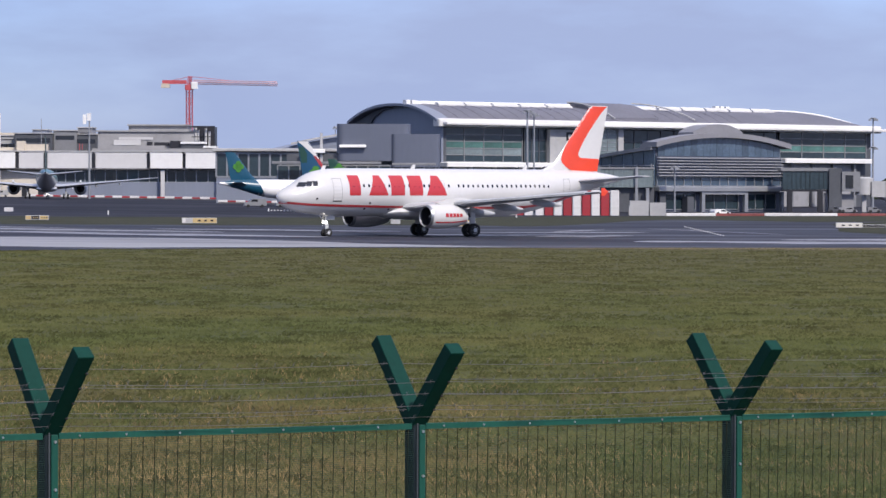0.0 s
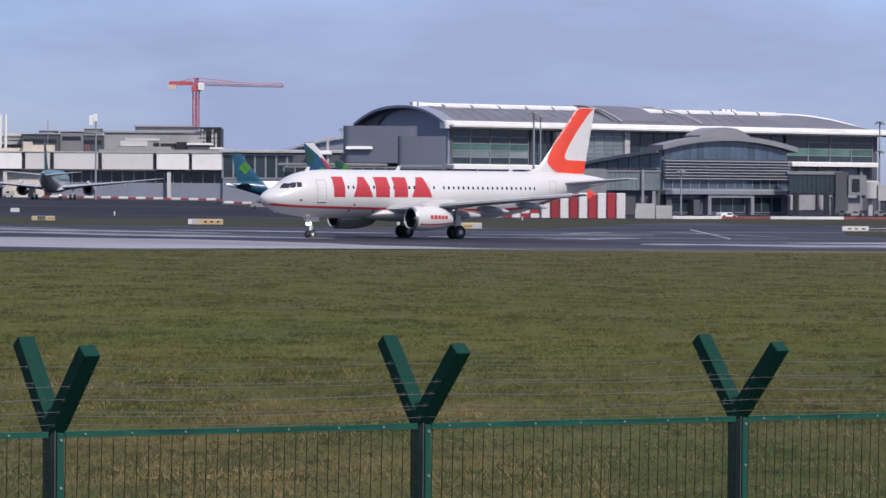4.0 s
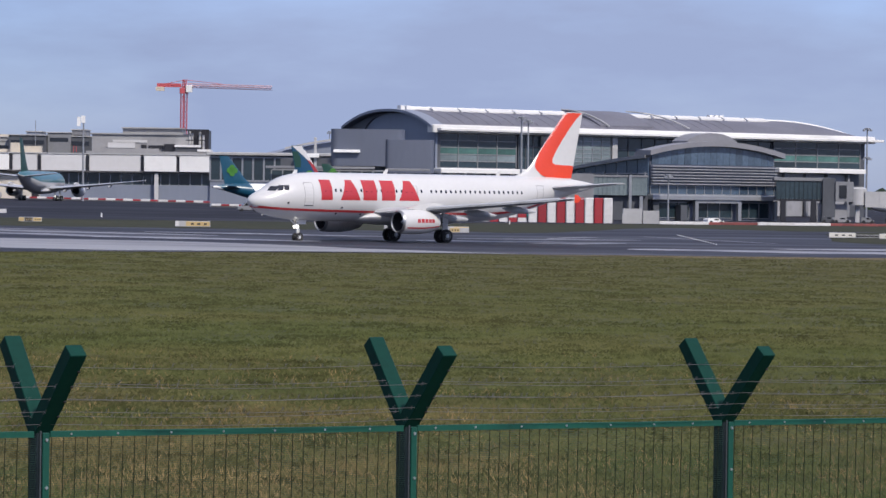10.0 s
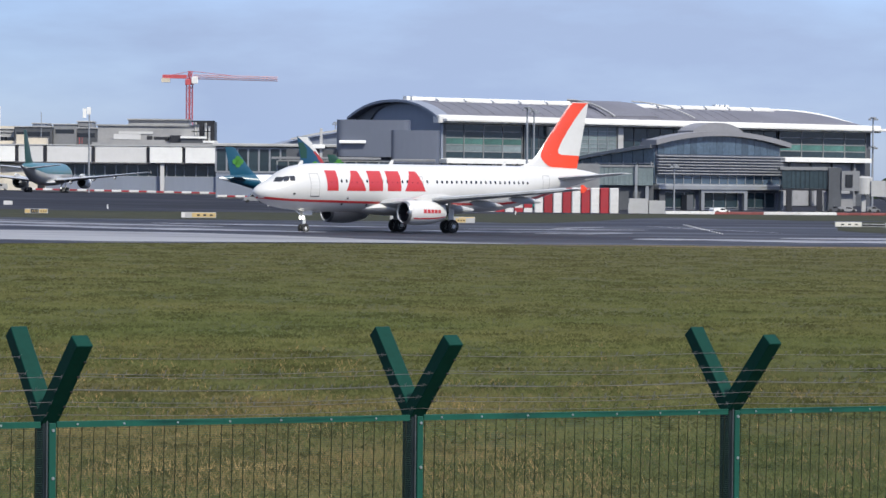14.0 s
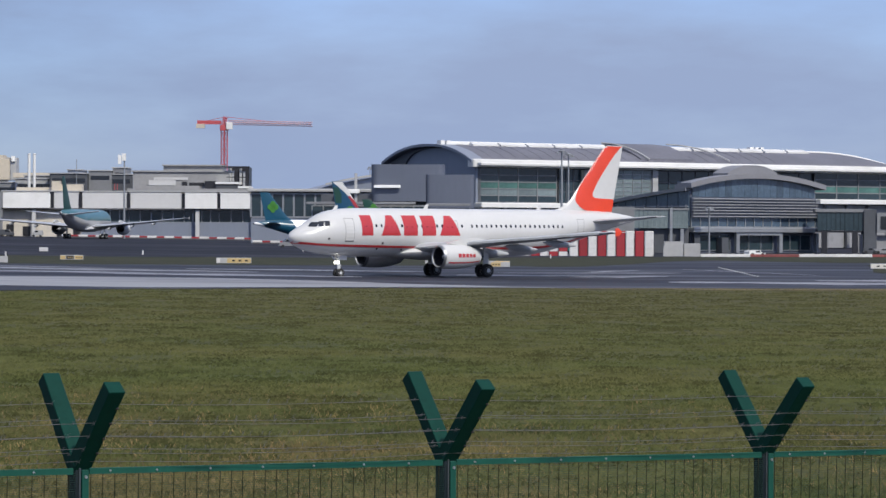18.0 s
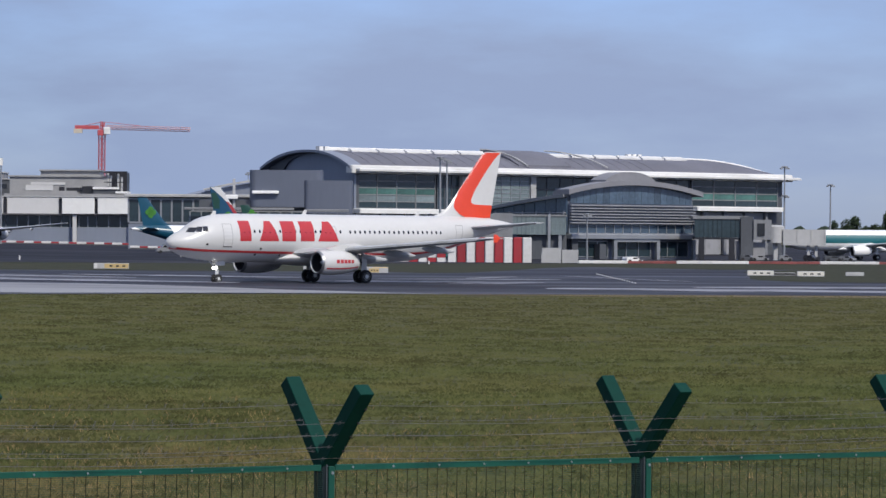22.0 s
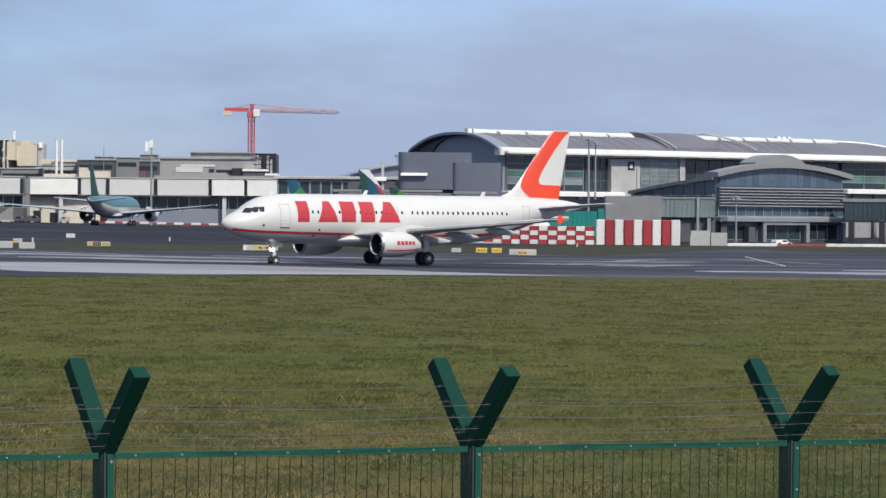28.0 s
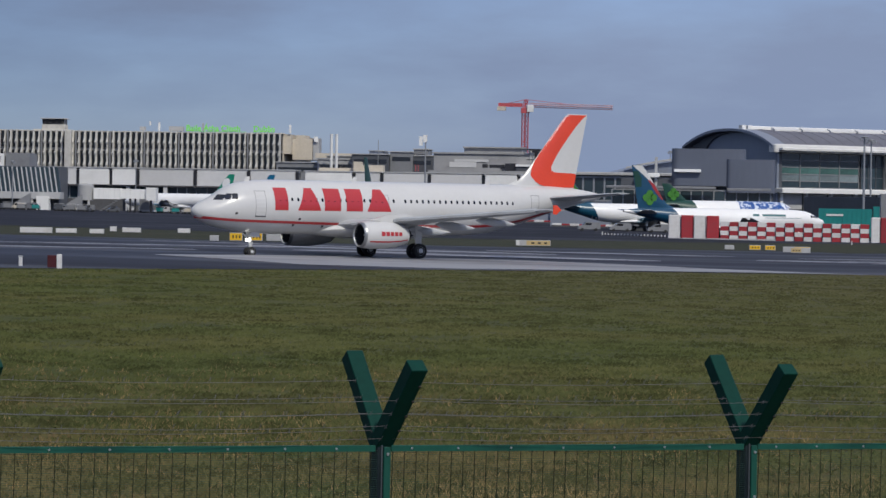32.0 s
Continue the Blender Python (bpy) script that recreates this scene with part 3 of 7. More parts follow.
def airliner(name, m, label, mats, kl=1.0, kr=1.0, ks=1.0, engine=1.0, detail=True, tail_top=11.76, group=""):
    """A twin-engined airliner that stands on its wheels; x runs aft, y to starboard, the origin lies between the main wheels."""
    hull, wing_mat, fin_mat, nacelle_mat, belly_mat = mats
    t = thing(name, m, label, "airliner", group)
    body = Body(kl, kr, ks, (kr - 1) * -0.35)
    N = 36
    stops = [0.0, 0.05, 0.12, 0.28, 0.5, 0.75, 1.0, 1.4, 1.8, 2.2, 2.6, 3.0, 3.6, 4.3, 5.2, 6.5] + stations(8, 24, 2) + stations(25, 37.57, 0.9)
    rings = [[body.point(a, 2 * math.pi * i / N) for i in range(N)] for a in stops]
    part("fuselage", Build().loft(rings), hull, t, smooth=True)
    # lower hull in its own paint, a few millimetres proud
    low = Build()
    for port in (True, False):
        rows = []
        for a in stations(0.6, 33.0, 0.8):
            tp, lo, h = body.section(a)
            zs = eased(STRIPE, a) * kr + body.lift
            w0 = math.asin(max(-1, min(1, (zs - (tp + lo) / 2) / ((tp - lo) / 2))))
            rows.append([(p[0], -p[1] if port else p[1], p[2]) for p in (body.point(a, -math.pi / 2 + (w0 + math.pi / 2) * k / 8, 0.004) for k in range(9))])
        low.loft(rows, caps=False, closed=False)
    part("lower_hull", low, belly_mat, t, smooth=True)
    if detail:
        for port in (True, False):
            b = Build()
            rows = []
            for a in stations(0.18, 32.4, 0.5):
                z, half = eased(STRIPE, a), 0.095
                rows.append([body.side(a, z - half, 0.022, port), body.side(a, z, 0.024, port), body.side(a, z + half, 0.022, port)])
            b.loft(rows, caps=False, closed=False)
            part("red_stripe", b, M_red, t, smooth=True)
    # belly fairing
    b = Build()
    for_rows = []
    for a, w, lo, hi in ((10.4, 0.8, 1.8, 2.3), (11.6, 1.75, 1.6, 2.75), (13.5, 2.15, 1.46, 2.95), (17, 2.2, 1.42, 2.95), (20.0, 1.95, 1.5, 2.7), (22.3, 1.2, 1.72, 2.3), (23.2, 0.5, 1.9, 2.1)):
        for_rows.append([(body.x(a), w * kr * math.cos(q) * (1 if abs(math.cos(q)) < .9 else 1), ((lo + hi) / 2 + (hi - lo) / 2 * math.sin(q)) * kr + body.lift) for q in [2 * math.pi * i / 16 for i in range(16)]])
    part("belly_fairing", b.loft(for_rows), belly_mat, t, smooth=True)
    root_z = 2.55 * kr + body.lift
    for s in (-1, 1):
        rows = []
        for y, le, te, th, dz in ((1.2, 11.6, 18.9, 0.15, 0.0), (2.2, 12.3, 18.8, 0.14, 0.02), (6.4, 14.55, 18.95, 0.12, 0.42), (11.5, 17.6, 20.8, 0.11, 0.86), (16.2, 20.6, 22.6, 0.1, 1.3), (17.0, 21.2, 22.75, 0.07, 1.38)):
            sec = aerofoil(0, 0, 0, (te - le) * kl, th)
            rows.append([(p[0] + body.x(le), s * y * ks, p[2] + root_z + dz * ks) for p in sec])
        wing = part("wing", Build().loft(rows), wing_mat, t, smooth=True)
        tip = Build().loft([[(p[0] + body.x(21.5), s * 17.02 * ks + p[1], root_z + 1.38 * ks + dz) for p in aerofoil(0, 0, 0, c * kl, 0.05, True, 5)] for dz, c in ((-0.34, 0.35), (0.0, 0.75), (0.34, 0.35))])
        part("wingtip_fence", tip, M_orange if detail else hull, wing)
        if detail:
            part("slat", Build().loft([[(body.x(le) - 0.03, s * y * ks, root_z + dz * ks + e) for e in (-0.09, 0.07)] + [(body.x(le) + 0.28, s * y * ks, root_z + dz * ks + e) for e in (0.2, -0.17)] for y, le, dz in ((2.6, 12.5, 0.06), (6.4, 14.55, 0.42), (11.5, 17.6, 0.86), (16.0, 20.5, 1.28))]), M_belly, wing, "pale grey leading edge")
        for y, a0, dz in ((3.9, 16.7, 0.0), (7.6, 17.0, 0.42), (11.2, 18.4, 0.78)):
            part("flap_fairing", Build().loft([[(body.x(a0 + d * 3.6), (s * y * ks + r * 0.22 * kr * math.cos(q)), root_z + dz * ks - 0.28 * kr - 0.3 * kr * d + r * 0.33 * kr * math.sin(q)) for q in [2 * math.pi * i / 10 for i in range(10)]] for d, r in ((0, .1), (.15, .7), (.4, 1), (.7, .75), (.92, .35), (1, .06))]), wing_mat, wing, smooth=True)
        # tailplane
        rows = []
        for y, le, te, dz in ((0.3, 31.2, 35.4, 0.0), (1.0, 31.7, 35.5, 0.05), (6.0, 34.75, 36.25, 0.5), (6.22, 35.1, 36.25, 0.52)):
            rows.append([(p[0] + body.x(le), s * y * ks * (1.0 if ks < 1.2 else 0.9), p[2] + 4.82 * kr + body.lift + dz * ks) for p in aerofoil(0, 0, 0, (te - le) * kl, 0.1)])
        part("tailplane", Build().loft(rows), wing_mat, t, smooth=True)
        # engine
        ez, ey, ex = (1.8 if engine < 1.2 else 2.05) * (kr if engine > 1.2 else 1.0), s * 5.75 * (1 if engine < 1.2 else 1.63), body.x(11.4 if engine < 1.2 else 11.8)
        e, g = engine, (0.88 if engine < 1.2 else 1.0) * engine
        c = (ex, ey, ez)
        eng = part("engine", Build().turned([(0.0, 0.93 * g), (-0.06 * e, 0.99 * g), (-0.02 * e, 1.06 * g), (0.35 * e, 1.15 * g), (1.0 * e, 1.2 * g), (2.1 * e, 1.19 * g), (3.1 * e, 1.06 * g), (4.05 * e, 0.78 * g), (4.05 * e, 0.72 * g), (2.6 * e, 0.8 * g)], "x", c, 32, False), nacelle_mat, t, smooth=True)
        part("intake_lip", Build().turned([(0.5 * e, 0.9 * g), (0.1 * e, 0.91 * g), (-0.05 * e, 0.965 * g), (-0.075 * e, 1.0 * g), (-0.03 * e, 1.065 * g), (0.16 * e, 1.125 * g)], "x", c, 32, False), M_metal, eng, "polished metal intake lip", smooth=True)
        part("intake_duct", Build().turned([(0.06 * e, 0.915 * g), (0.8 * e, 0.86 * g), (0.85 * e, 0.3 * e), (0.85 * e, 0.02)], "x", c, 24, False), M_dark, eng, smooth=True)
        part("spinner", Build().turned([(0.35 * e, 0.01), (0.5 * e, 0.14 * e), (0.8 * e, 0.28 * e)], "x", c, 16, False), M_gear, eng, smooth=True)
        part("core_nozzle", Build().turned([(3.0 * e, 0.6 * g), (4.1 * e, 0.56 * g), (4.35 * e, 0.5 * g), (4.3 * e, 0.44 * g), (3.2 * e, 0.4 * g)], "x", c, 24, False), M_dark, eng, "dark exhaust nozzle", smooth=True)
        part("exhaust_plug", Build().turned([(3.4 * e, 0.36 * g), (4.3 * e, 0.28 * g), (4.8 * e, 0.03)], "x", c, 16), M_dark, eng, smooth=True)
        part("pylon", Build().loft([[(ex + u * e, ey + q * 0.16 * e, ez + h * e) for u, h in ((0.9, 1.12), (4.9, 0.75), (5.6, 1.25), (4.2, 1.6), (2.2, 1.5))] for q in (-1, 1)]), hull, eng)
        if detail:
            for k in range(5):
                skin = [(0.35, 1.15), (1.0, 1.2), (2.1, 1.19), (3.1, 1.06), (4.05, 0.78)]
                part("nacelle_mark", Build().loft([[(ex + u, ey + s * (between(skin, u) * g + 0.025) * math.cos(w), ez + (between(skin, u) * g + 0.025) * math.sin(w)) for w in (-0.05, 0.1, 0.25)]
                                                   for u in (1.35 + k * 0.4, 1.5 + k * 0.4, 1.66 + k * 0.4)], caps=False, closed=False), M_red, eng, "plain red block", smooth=True)
            rows = [[(ex + u, ey + s * (r * g + 0.012) * math.cos(w), ez + (r * g + 0.012) * math.sin(w)) for w in (-0.56, -0.5, -0.44)] for u, r in ((0.4, 1.155), (1.0, 1.2), (2.1, 1.19), (3.1, 1.06), (3.95, 0.82))]
            part("nacelle_stripe", Build().loft(rows, caps=False, closed=False), M_red, eng, "thin red stripe")
        part("nacelle_strake", Build().box(ex + 1.0 * e, ex + 2.0 * e, ey - s * 0.8 * e - 0.01, ey - s * 0.8 * e + 0.01, ez + 0.8 * g, ez + 1.08 * g), nacelle_mat, eng)
    # fin with dorsal fillet
    zt = tail_top
    z0 = 5.6 * kr + body.lift
    rows = []
    for f, le, te in ((0.0, 26.6, 35.0), (0.045, 28.4, 35.0), (0.11, 29.55, 35.05), (0.2, 30.2, 35.2), (0.97, 34.05, 36.2), (1.0, 34.4, 36.22)):
        rows.append([(p[0] + body.x(le), p[1], z0 + (zt - z0) * f) for p in aerofoil(0, 0, 0, (te - le) * kl, 0.075 if f > 0.1 else 0.05, True)])
    fin = part("fin", Build().loft(rows), fin_mat, t, smooth=True)
    t["fin_box"] = [body.x(30.0), z0, zt]
    # cockpit and cabin windows, doors
    for port in (True, False):
        for a0, a1, z0_, z1_, sl in ((1.45, 2.02, 4.3, 4.7, 0.5), (2.16, 2.56, 4.34, 4.78, 0.26), (2.7, 3.12, 4.38, 4.8, 0.1)):
            part("cockpit_pane", body.patch(lambda f: a0 + sl * f, lambda f: a1 + sl * f * 0.9, z0_, z1_, 0.008, port, 4, 4), M_pane, t, "dark cockpit glass")
    if detail:
        me = None
        for port in (True, False):
            for i in range(41):
                a = 6.6 + i * 0.533
                if i in (18, 20):
                    continue
                if me is None:
                    me = Build().loft([[(u * 0.1 * c, d, w * 0.15 * c) for u, w in ((-1, -.6), (-.7, -.93), (0, -1), (.7, -.93), (1, -.6), (1, .6), (.7, .93), (0, 1), (-.7, .93), (-1, .6))] for d, c in ((0.012, 1.0), (-0.004, 0.86))]).mesh("cabin_window", M_pane)
                p = body.side(a, 4.42, 0.0, port)
                tilt = math.asin(max(-1, min(1, (4.42 - 3.85) / 2.07)))
                mm = Matrix.Translation(p) @ (Matrix.Rotation(-tilt, 4, "X") if port else Matrix.Rotation(math.pi, 4, "Z") @ Matrix.Rotation(-tilt, 4, "X"))
                part("cabin_window", me, M_pane, t, m=mm)
            for a0, w, z0_, z1_ in ((4.55, 0.82, 3.15, 5.0), (14.85, 0.5, 3.85, 4.85), (15.75, 0.5, 3.85, 4.85), (29.9, 0.76, 3.55, 5.05)):
                d = part("cabin_door", body.patch(lambda f: a0, lambda f: a0 + w, z0_, z1_, 0.006, port, 3, 6), M_white, t)
                g = 0.035
                b = Build()
                for lo, hi, zz0, zz1 in ((a0 - g, a0 + w + g, z0_ - g, z0_), (a0 - g, a0 + w + g, z1_, z1_ + g), (a0 - g, a0, z0_, z1_), (a0 + w, a0 + w + g, z0_, z1_)):
                    q = body.patch(lambda f, k=lo: k, lambda f, k=hi: k, zz0, zz1, 0.007, port, 2, 5)
                    b.add(q.v, q.f)
                part("door_seam", b, M_seam, d, "grey seam round the door")
            part("door_sill", body.patch(lambda f: 4.5, lambda f: 5.42, 3.06, 3.12, 0.012, port, 3, 1), M_dark, t)
            # small vents and probes under the stripe
            for a, z in ((2.9, 3.22), (7.9, 2.36), (8.3, 2.85), (10.5, 2.3)):
                part("vent", body.patch(lambda f: a, lambda f: a + 0.2, z, z + 0.16, 0.009, port, 1, 1), M_dark, t)
        # plain red blocks where the title stands
        for port in (True, False):
            for lo, hi in ((lambda f: 6.15, lambda f: 7.3), (lambda f: 8.15 + 0.72 * f, lambda f: 10.2 - 0.68 * f),
                           (lambda f: 10.5, lambda f: 11.95), (lambda f: 12.45, lambda f: 13.9),
                           (lambda f: 14.3 + 0.72 * f, lambda f: 16.5 - 0.75 * f)):
                part("title_block", body.patch(lo, hi, 3.58, 5.3, 0.009, port, 8, 8), M_red, t, "plain red block of the title")
        for a in (4.4, 13.9, 26.3):
            tp = eased(TOP, a)
            part("antenna", Build().loft([[(body.x(a + u), v, tp + h) for u, v in ((0, 0), (0.2, 0.03), (0.5, 0), (0.2, -0.03))] for h in (-0.03,)] + [[(body.x(a + 0.3 + u * 0.6), v * 0.5, tp + 0.36) for u, v in ((0, 0), (0.2, 0.03), (0.5, 0), (0.2, -0.03))]]), hull, t)
    part("tail_exhaust", Build().turned([(0, 0.19 * kr), (0.12, 0.17 * kr), (0.1, 0.05)], "x", (body.x(37.55), 0, 5.11 * kr + body.lift), 14), M_dark, t)
    # landing gear
    k = 1.0 if kr < 1.2 else 1.25
    tyre = {}
    for r, w in ((0.585 * k, 0.2 * k), (0.385 * k, 0.115 * k)):
        tyre[r] = (Build().turned([(-w, r * 0.55), (-w, r * 0.88), (-w * 0.7, r * 0.985), (0, r), (w * 0.7, r * 0.985), (w, r * 0.88), (w, r * 0.55)], "y", n=28).mesh("wheel", M_tyre, True),
                   Build().turned([(-w - 0.01, r * 0.12), (-w - 0.012, r * 0.3), (-w + 0.03, r * 0.4), (-w - 0.006, r * 0.56), (w + 0.006, r * 0.56), (w - 0.03, r * 0.4), (w + 0.012, r * 0.3), (w + 0.01, r * 0.12)], "y", n=20).mesh("rim", M_gear, True))
    wheels = []
    spread = 1.0 if kr < 1.2 else 1.4
    for a, y, r, gap, top in ((5.07, 0, 0.385 * k, 0.25 * k, 2.3), (GEAR_A, -3.795 * spread, 0.585 * k, 0.46 * k, 2.7), (GEAR_A, 3.795 * spread, 0.585 * k, 0.46 * k, 2.7)):
        x = body.x(a)
        leg = part("gear_leg", Build().tube((x, y, r), (x, y, top * kr), 0.11 * k, 0.15 * k, 12).tube((x, y - gap, r), (x, y + gap, r), 0.07 * k, n=10)
                   .tube((x + 0.14, y, r + 0.25), (x + 0.22, y, r + 0.75), 0.03, n=6).tube((x - 0.1, y, top * 0.55), (x - 1.2, y, top * kr), 0.06, n=8), M_gear, t, smooth=True)
        if y == 0:
            for s in (-1, 1):
                part("gear_door", Build().box(x - 0.15, x + 0.6, s * 0.4 - 0.015, s * 0.4 + 0.015, 1.5 * kr, 1.98 * kr), hull, leg)
            for dy in (-0.2, 0.2):
                part("taxi_lamp", Build().turned([(-0.2, 0.13), (-0.17, 0.15), (-0.02, 0.09)], "x", (x - 0.05, dy, 1.28), 14), M_lamp, leg, "lit taxi lamp")
        else:
            s = 1 if y > 0 else -1
            part("gear_door", Build().box(x - 0.28, x + 0.28, y + s * 0.26 - 0.02, y + s * 0.26 + 0.02, 1.05, 2.5 * kr), hull, leg)
        bogie = (-0.99, 0.99) if (kr > 1.2 and y != 0) else (0.0,)
        for s, dx in itertools.product((-1, 1), bogie):
            wh = part("wheel", tyre[r][0], M_tyre, t, "black tyre", m=Matrix.Translation((x + dx, y + s * gap, r)))
            part("rim", tyre[r][1], M_gear, wh, "pale metal wheel rim")
            wheels.append((wh, r))
    return t, wheels, body, fin


def fin_skin(name, body, t, rows, mat, out=0.012, label="", top=11.76):
    """Paint on both faces of the fin: rows of (share of height, share of chord from, to)."""
    z0 = 5.6 * body.kr + body.lift
    b = Build()
    for s in (-1, 1):
        grid = []
        for f, c0, c1 in rows:
            le = 30.2 + (34.05 - 30.2) * (f - 0.2) / 0.77
            te = 35.2 + (36.2 - 35.2) * (f - 0.2) / 0.77
            line = []
            for i in range(7):
                c = c0 + (c1 - c0) * i / 6
                th = 0.075 * (te - le) * body.kl * (2.97 * math.sqrt(max(c, 0)) - 1.26 * c - 3.5 * c * c + 2.84 * c ** 3 - 1.03 * c ** 4) * 0.5 + 0.004
                line.append((body.x(le + (te - le) * c), s * (max(th, 0.0) + out), z0 + (top - z0) * f))
            grid.append(line)
        b.loft(grid, caps=False, closed=False)
    return part(name, b, mat, t, label, smooth=True)


white_set = (M_white, M_wing, M_white, M_white, M_white)
jet, jet_wheels, jet_body, jet_fin = airliner("airliner", pose(0.05, 274.68, 0, 0, 0, 37.76), "white twin-engined airliner with red stripe and orange-red tail, taxiing", white_set)
# tail: orange-red with a white panel that opens aft
fin_skin("fin_colour", jet_body, jet_fin, [(0.03, 0.52, 1.0), (0.06, 0.37, 1.0), (0.1, 0.26, 1.0), (0.15, 0.16, 1.0), (0.19, 0.1, 1.0)], M_orange, label="orange-red tail paint")
fin_skin("fin_colour", jet_body, jet_fin, [(0.19, 0.1, 1.0), (0.215, 0.08, 0.98), (0.225, 0.075, 0.56)], M_orange, 0.0125, label="orange-red tail paint")
fin_skin("fin_colour", jet_body, jet_fin, [(0.225, 0.075, 0.54), (0.25, 0.06, 0.46), (0.3, 0.03, 0.42), (0.38, 0.01, 0.415), (0.46, 0.006, 0.425), (0.6, 0.004, 0.47), (0.75, 0.003, 0.56), (0.88, 0.003, 0.7), (0.96, 0.003, 0.86), (0.99, 0.1, 0.97)], M_orange, 0.013, label="orange-red tail paint")

# ---- buildings: materials ----
M_glass = material("dark_teal_glazing", (0.024, 0.04, 0.05), 0.1, vary=0.25, scale=0.15, spec=0.6, each=0.35, rough_vary=0.05)
# blue of the reflected sky is put into the base colour
M_blueglass = material("sky_reflecting_glazing", (0.06, 0.09, 0.13), 0.14, vary=0.25, scale=0.2, spec=0.9, each=0.3, rough_vary=0.06)
M_paleglass = material("pale_reflecting_glazing", (0.16, 0.2, 0.21), 0.12, vary=0.2, scale=0.2, spec=0.7, each=0.25)
M_greenglass = material("green_tinted_glazing", (0.06, 0.14, 0.125), 0.12, vary=0.3, scale=0.3, spec=0.6, each=0.3)
M_drum = material("blue_grey_metal_cladding", (0.125, 0.14, 0.18), 0.45, 0.2, vary=0.05, scale=0.15, stretch=(1, 1, 0.2))
M_drum_pale = material("lighter_blue_grey_cladding", (0.23, 0.255, 0.31), 0.45, 0.2, vary=0.05, scale=0.15, stretch=(1, 1, 0.2))
M_roof = material("dark_standing_seam_roof", (0.14, 0.14, 0.165), 0.55, 0.1, vary=0.15, scale=0.1, fine=1.4)
M_pale = material("white_cladding", (0.76, 0.755, 0.735), 0.55, vary=0.04, scale=0.15, dirt=(0.68, 0.675, 0.65), dirt_scale=0.2, dirt_at=(0.5, 0.8), each=0.06)
M_greyp = material("pale_grey_cladding", (0.4, 0.4, 0.4), 0.6, vary=0.07, scale=0.15, dirt=(0.32, 0.32, 0.32), dirt_scale=0.25, each=0.07)
M_clad = material("mid_grey_cladding", (0.2, 0.205, 0.215), 0.55, vary=0.1, scale=0.15, dirt=(0.15, 0.15, 0.16), dirt_scale=0.2)
M_archroof = material("pale_grey_metal_roof", (0.22, 0.22, 0.235), 0.5, 0.1, vary=0.07, scale=0.15)
M_louvre = material("pale_louvre_metal", (0.27, 0.275, 0.29), 0.5, vary=0.06, scale=0.3)
M_darkclad = material("dark_grey_cladding", (0.075, 0.08, 0.09), 0.5, vary=0.12, scale=0.15)
# dark tone holds the shade of soffits, recesses and walls under the pier
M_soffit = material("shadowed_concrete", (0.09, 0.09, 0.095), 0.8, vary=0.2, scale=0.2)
M_steel = material("galvanised_steel", (0.32, 0.33, 0.345), 0.45, 0.5, vary=0.1, scale=0.5)
M_beige = material("beige_concrete", (0.55, 0.49, 0.4), 0.8, vary=0.1, scale=0.15, bump=0.01, dirt=(0.42, 0.375, 0.31), dirt_scale=0.15)
M_precast = material("weathered_precast_concrete", (0.55, 0.53, 0.49), 0.8, vary=0.12, scale=0.2, bump=0.01, dirt=(0.4, 0.38, 0.345), dirt_scale=0.3, each=0.12)
M_cranered = material("red_crane_paint", (0.48, 0.085, 0.095), 0.5, vary=0.1, scale=0.3)
M_cranepink = material("pale_red_crane_paint", (0.55, 0.33, 0.345), 0.5, vary=0.1, scale=0.3)
M_signgreen = material("green_sign_letters", (0.2, 0.7, 0.1), 0.5, vary=0.05, scale=1)
M_barred = material("red_barrier_plastic", (0.3, 0.022, 0.03), 0.55, vary=0.12, scale=0.4, each=0.15, dirt=(0.2, 0.035, 0.04), dirt_scale=0.5)
M_barwhite = material("white_barrier_plastic", (0.62, 0.61, 0.6), 0.55, vary=0.1, scale=0.4, each=0.08, dirt=(0.5, 0.48, 0.46), dirt_scale=0.5)
M_yellow = material("yellow_sign_face", (0.75, 0.45, 0.02), 0.45, vary=0.05, scale=1.0)
M_fadedyellow = material("faded_yellow_sign_face", (0.5, 0.37, 0.17), 0.5, vary=0.08, scale=1.0)
M_black = material("black_sign_face", (0.02, 0.02, 0.02), 0.5, vary=0.1, scale=1.0)
M_signback = material("grey_sign_back", (0.4, 0.4, 0.4), 0.5, vary=0.1, scale=1.0)
M_tealbox = material("teal_painted_steel", (0.012, 0.2, 0.19), 0.45, vary=0.12, scale=0.3)
M_bark = material("bark", (0.06, 0.05, 0.04), 0.9, vary=0.2, scale=1.0)
M_leafdark = material("dark_evergreen_leaves", (0.022, 0.035, 0.018), 0.85, vary=0.4, scale=0.3, spec=0.2)


def boxes(name, mat, parent, rows, label=""):
    """Parts that are plain blocks, each an object of its own: rows of x0, x1, y0, y1, z0, z1."""
    for r in rows:
        part(name, Build().box(*r), mat, parent, label)


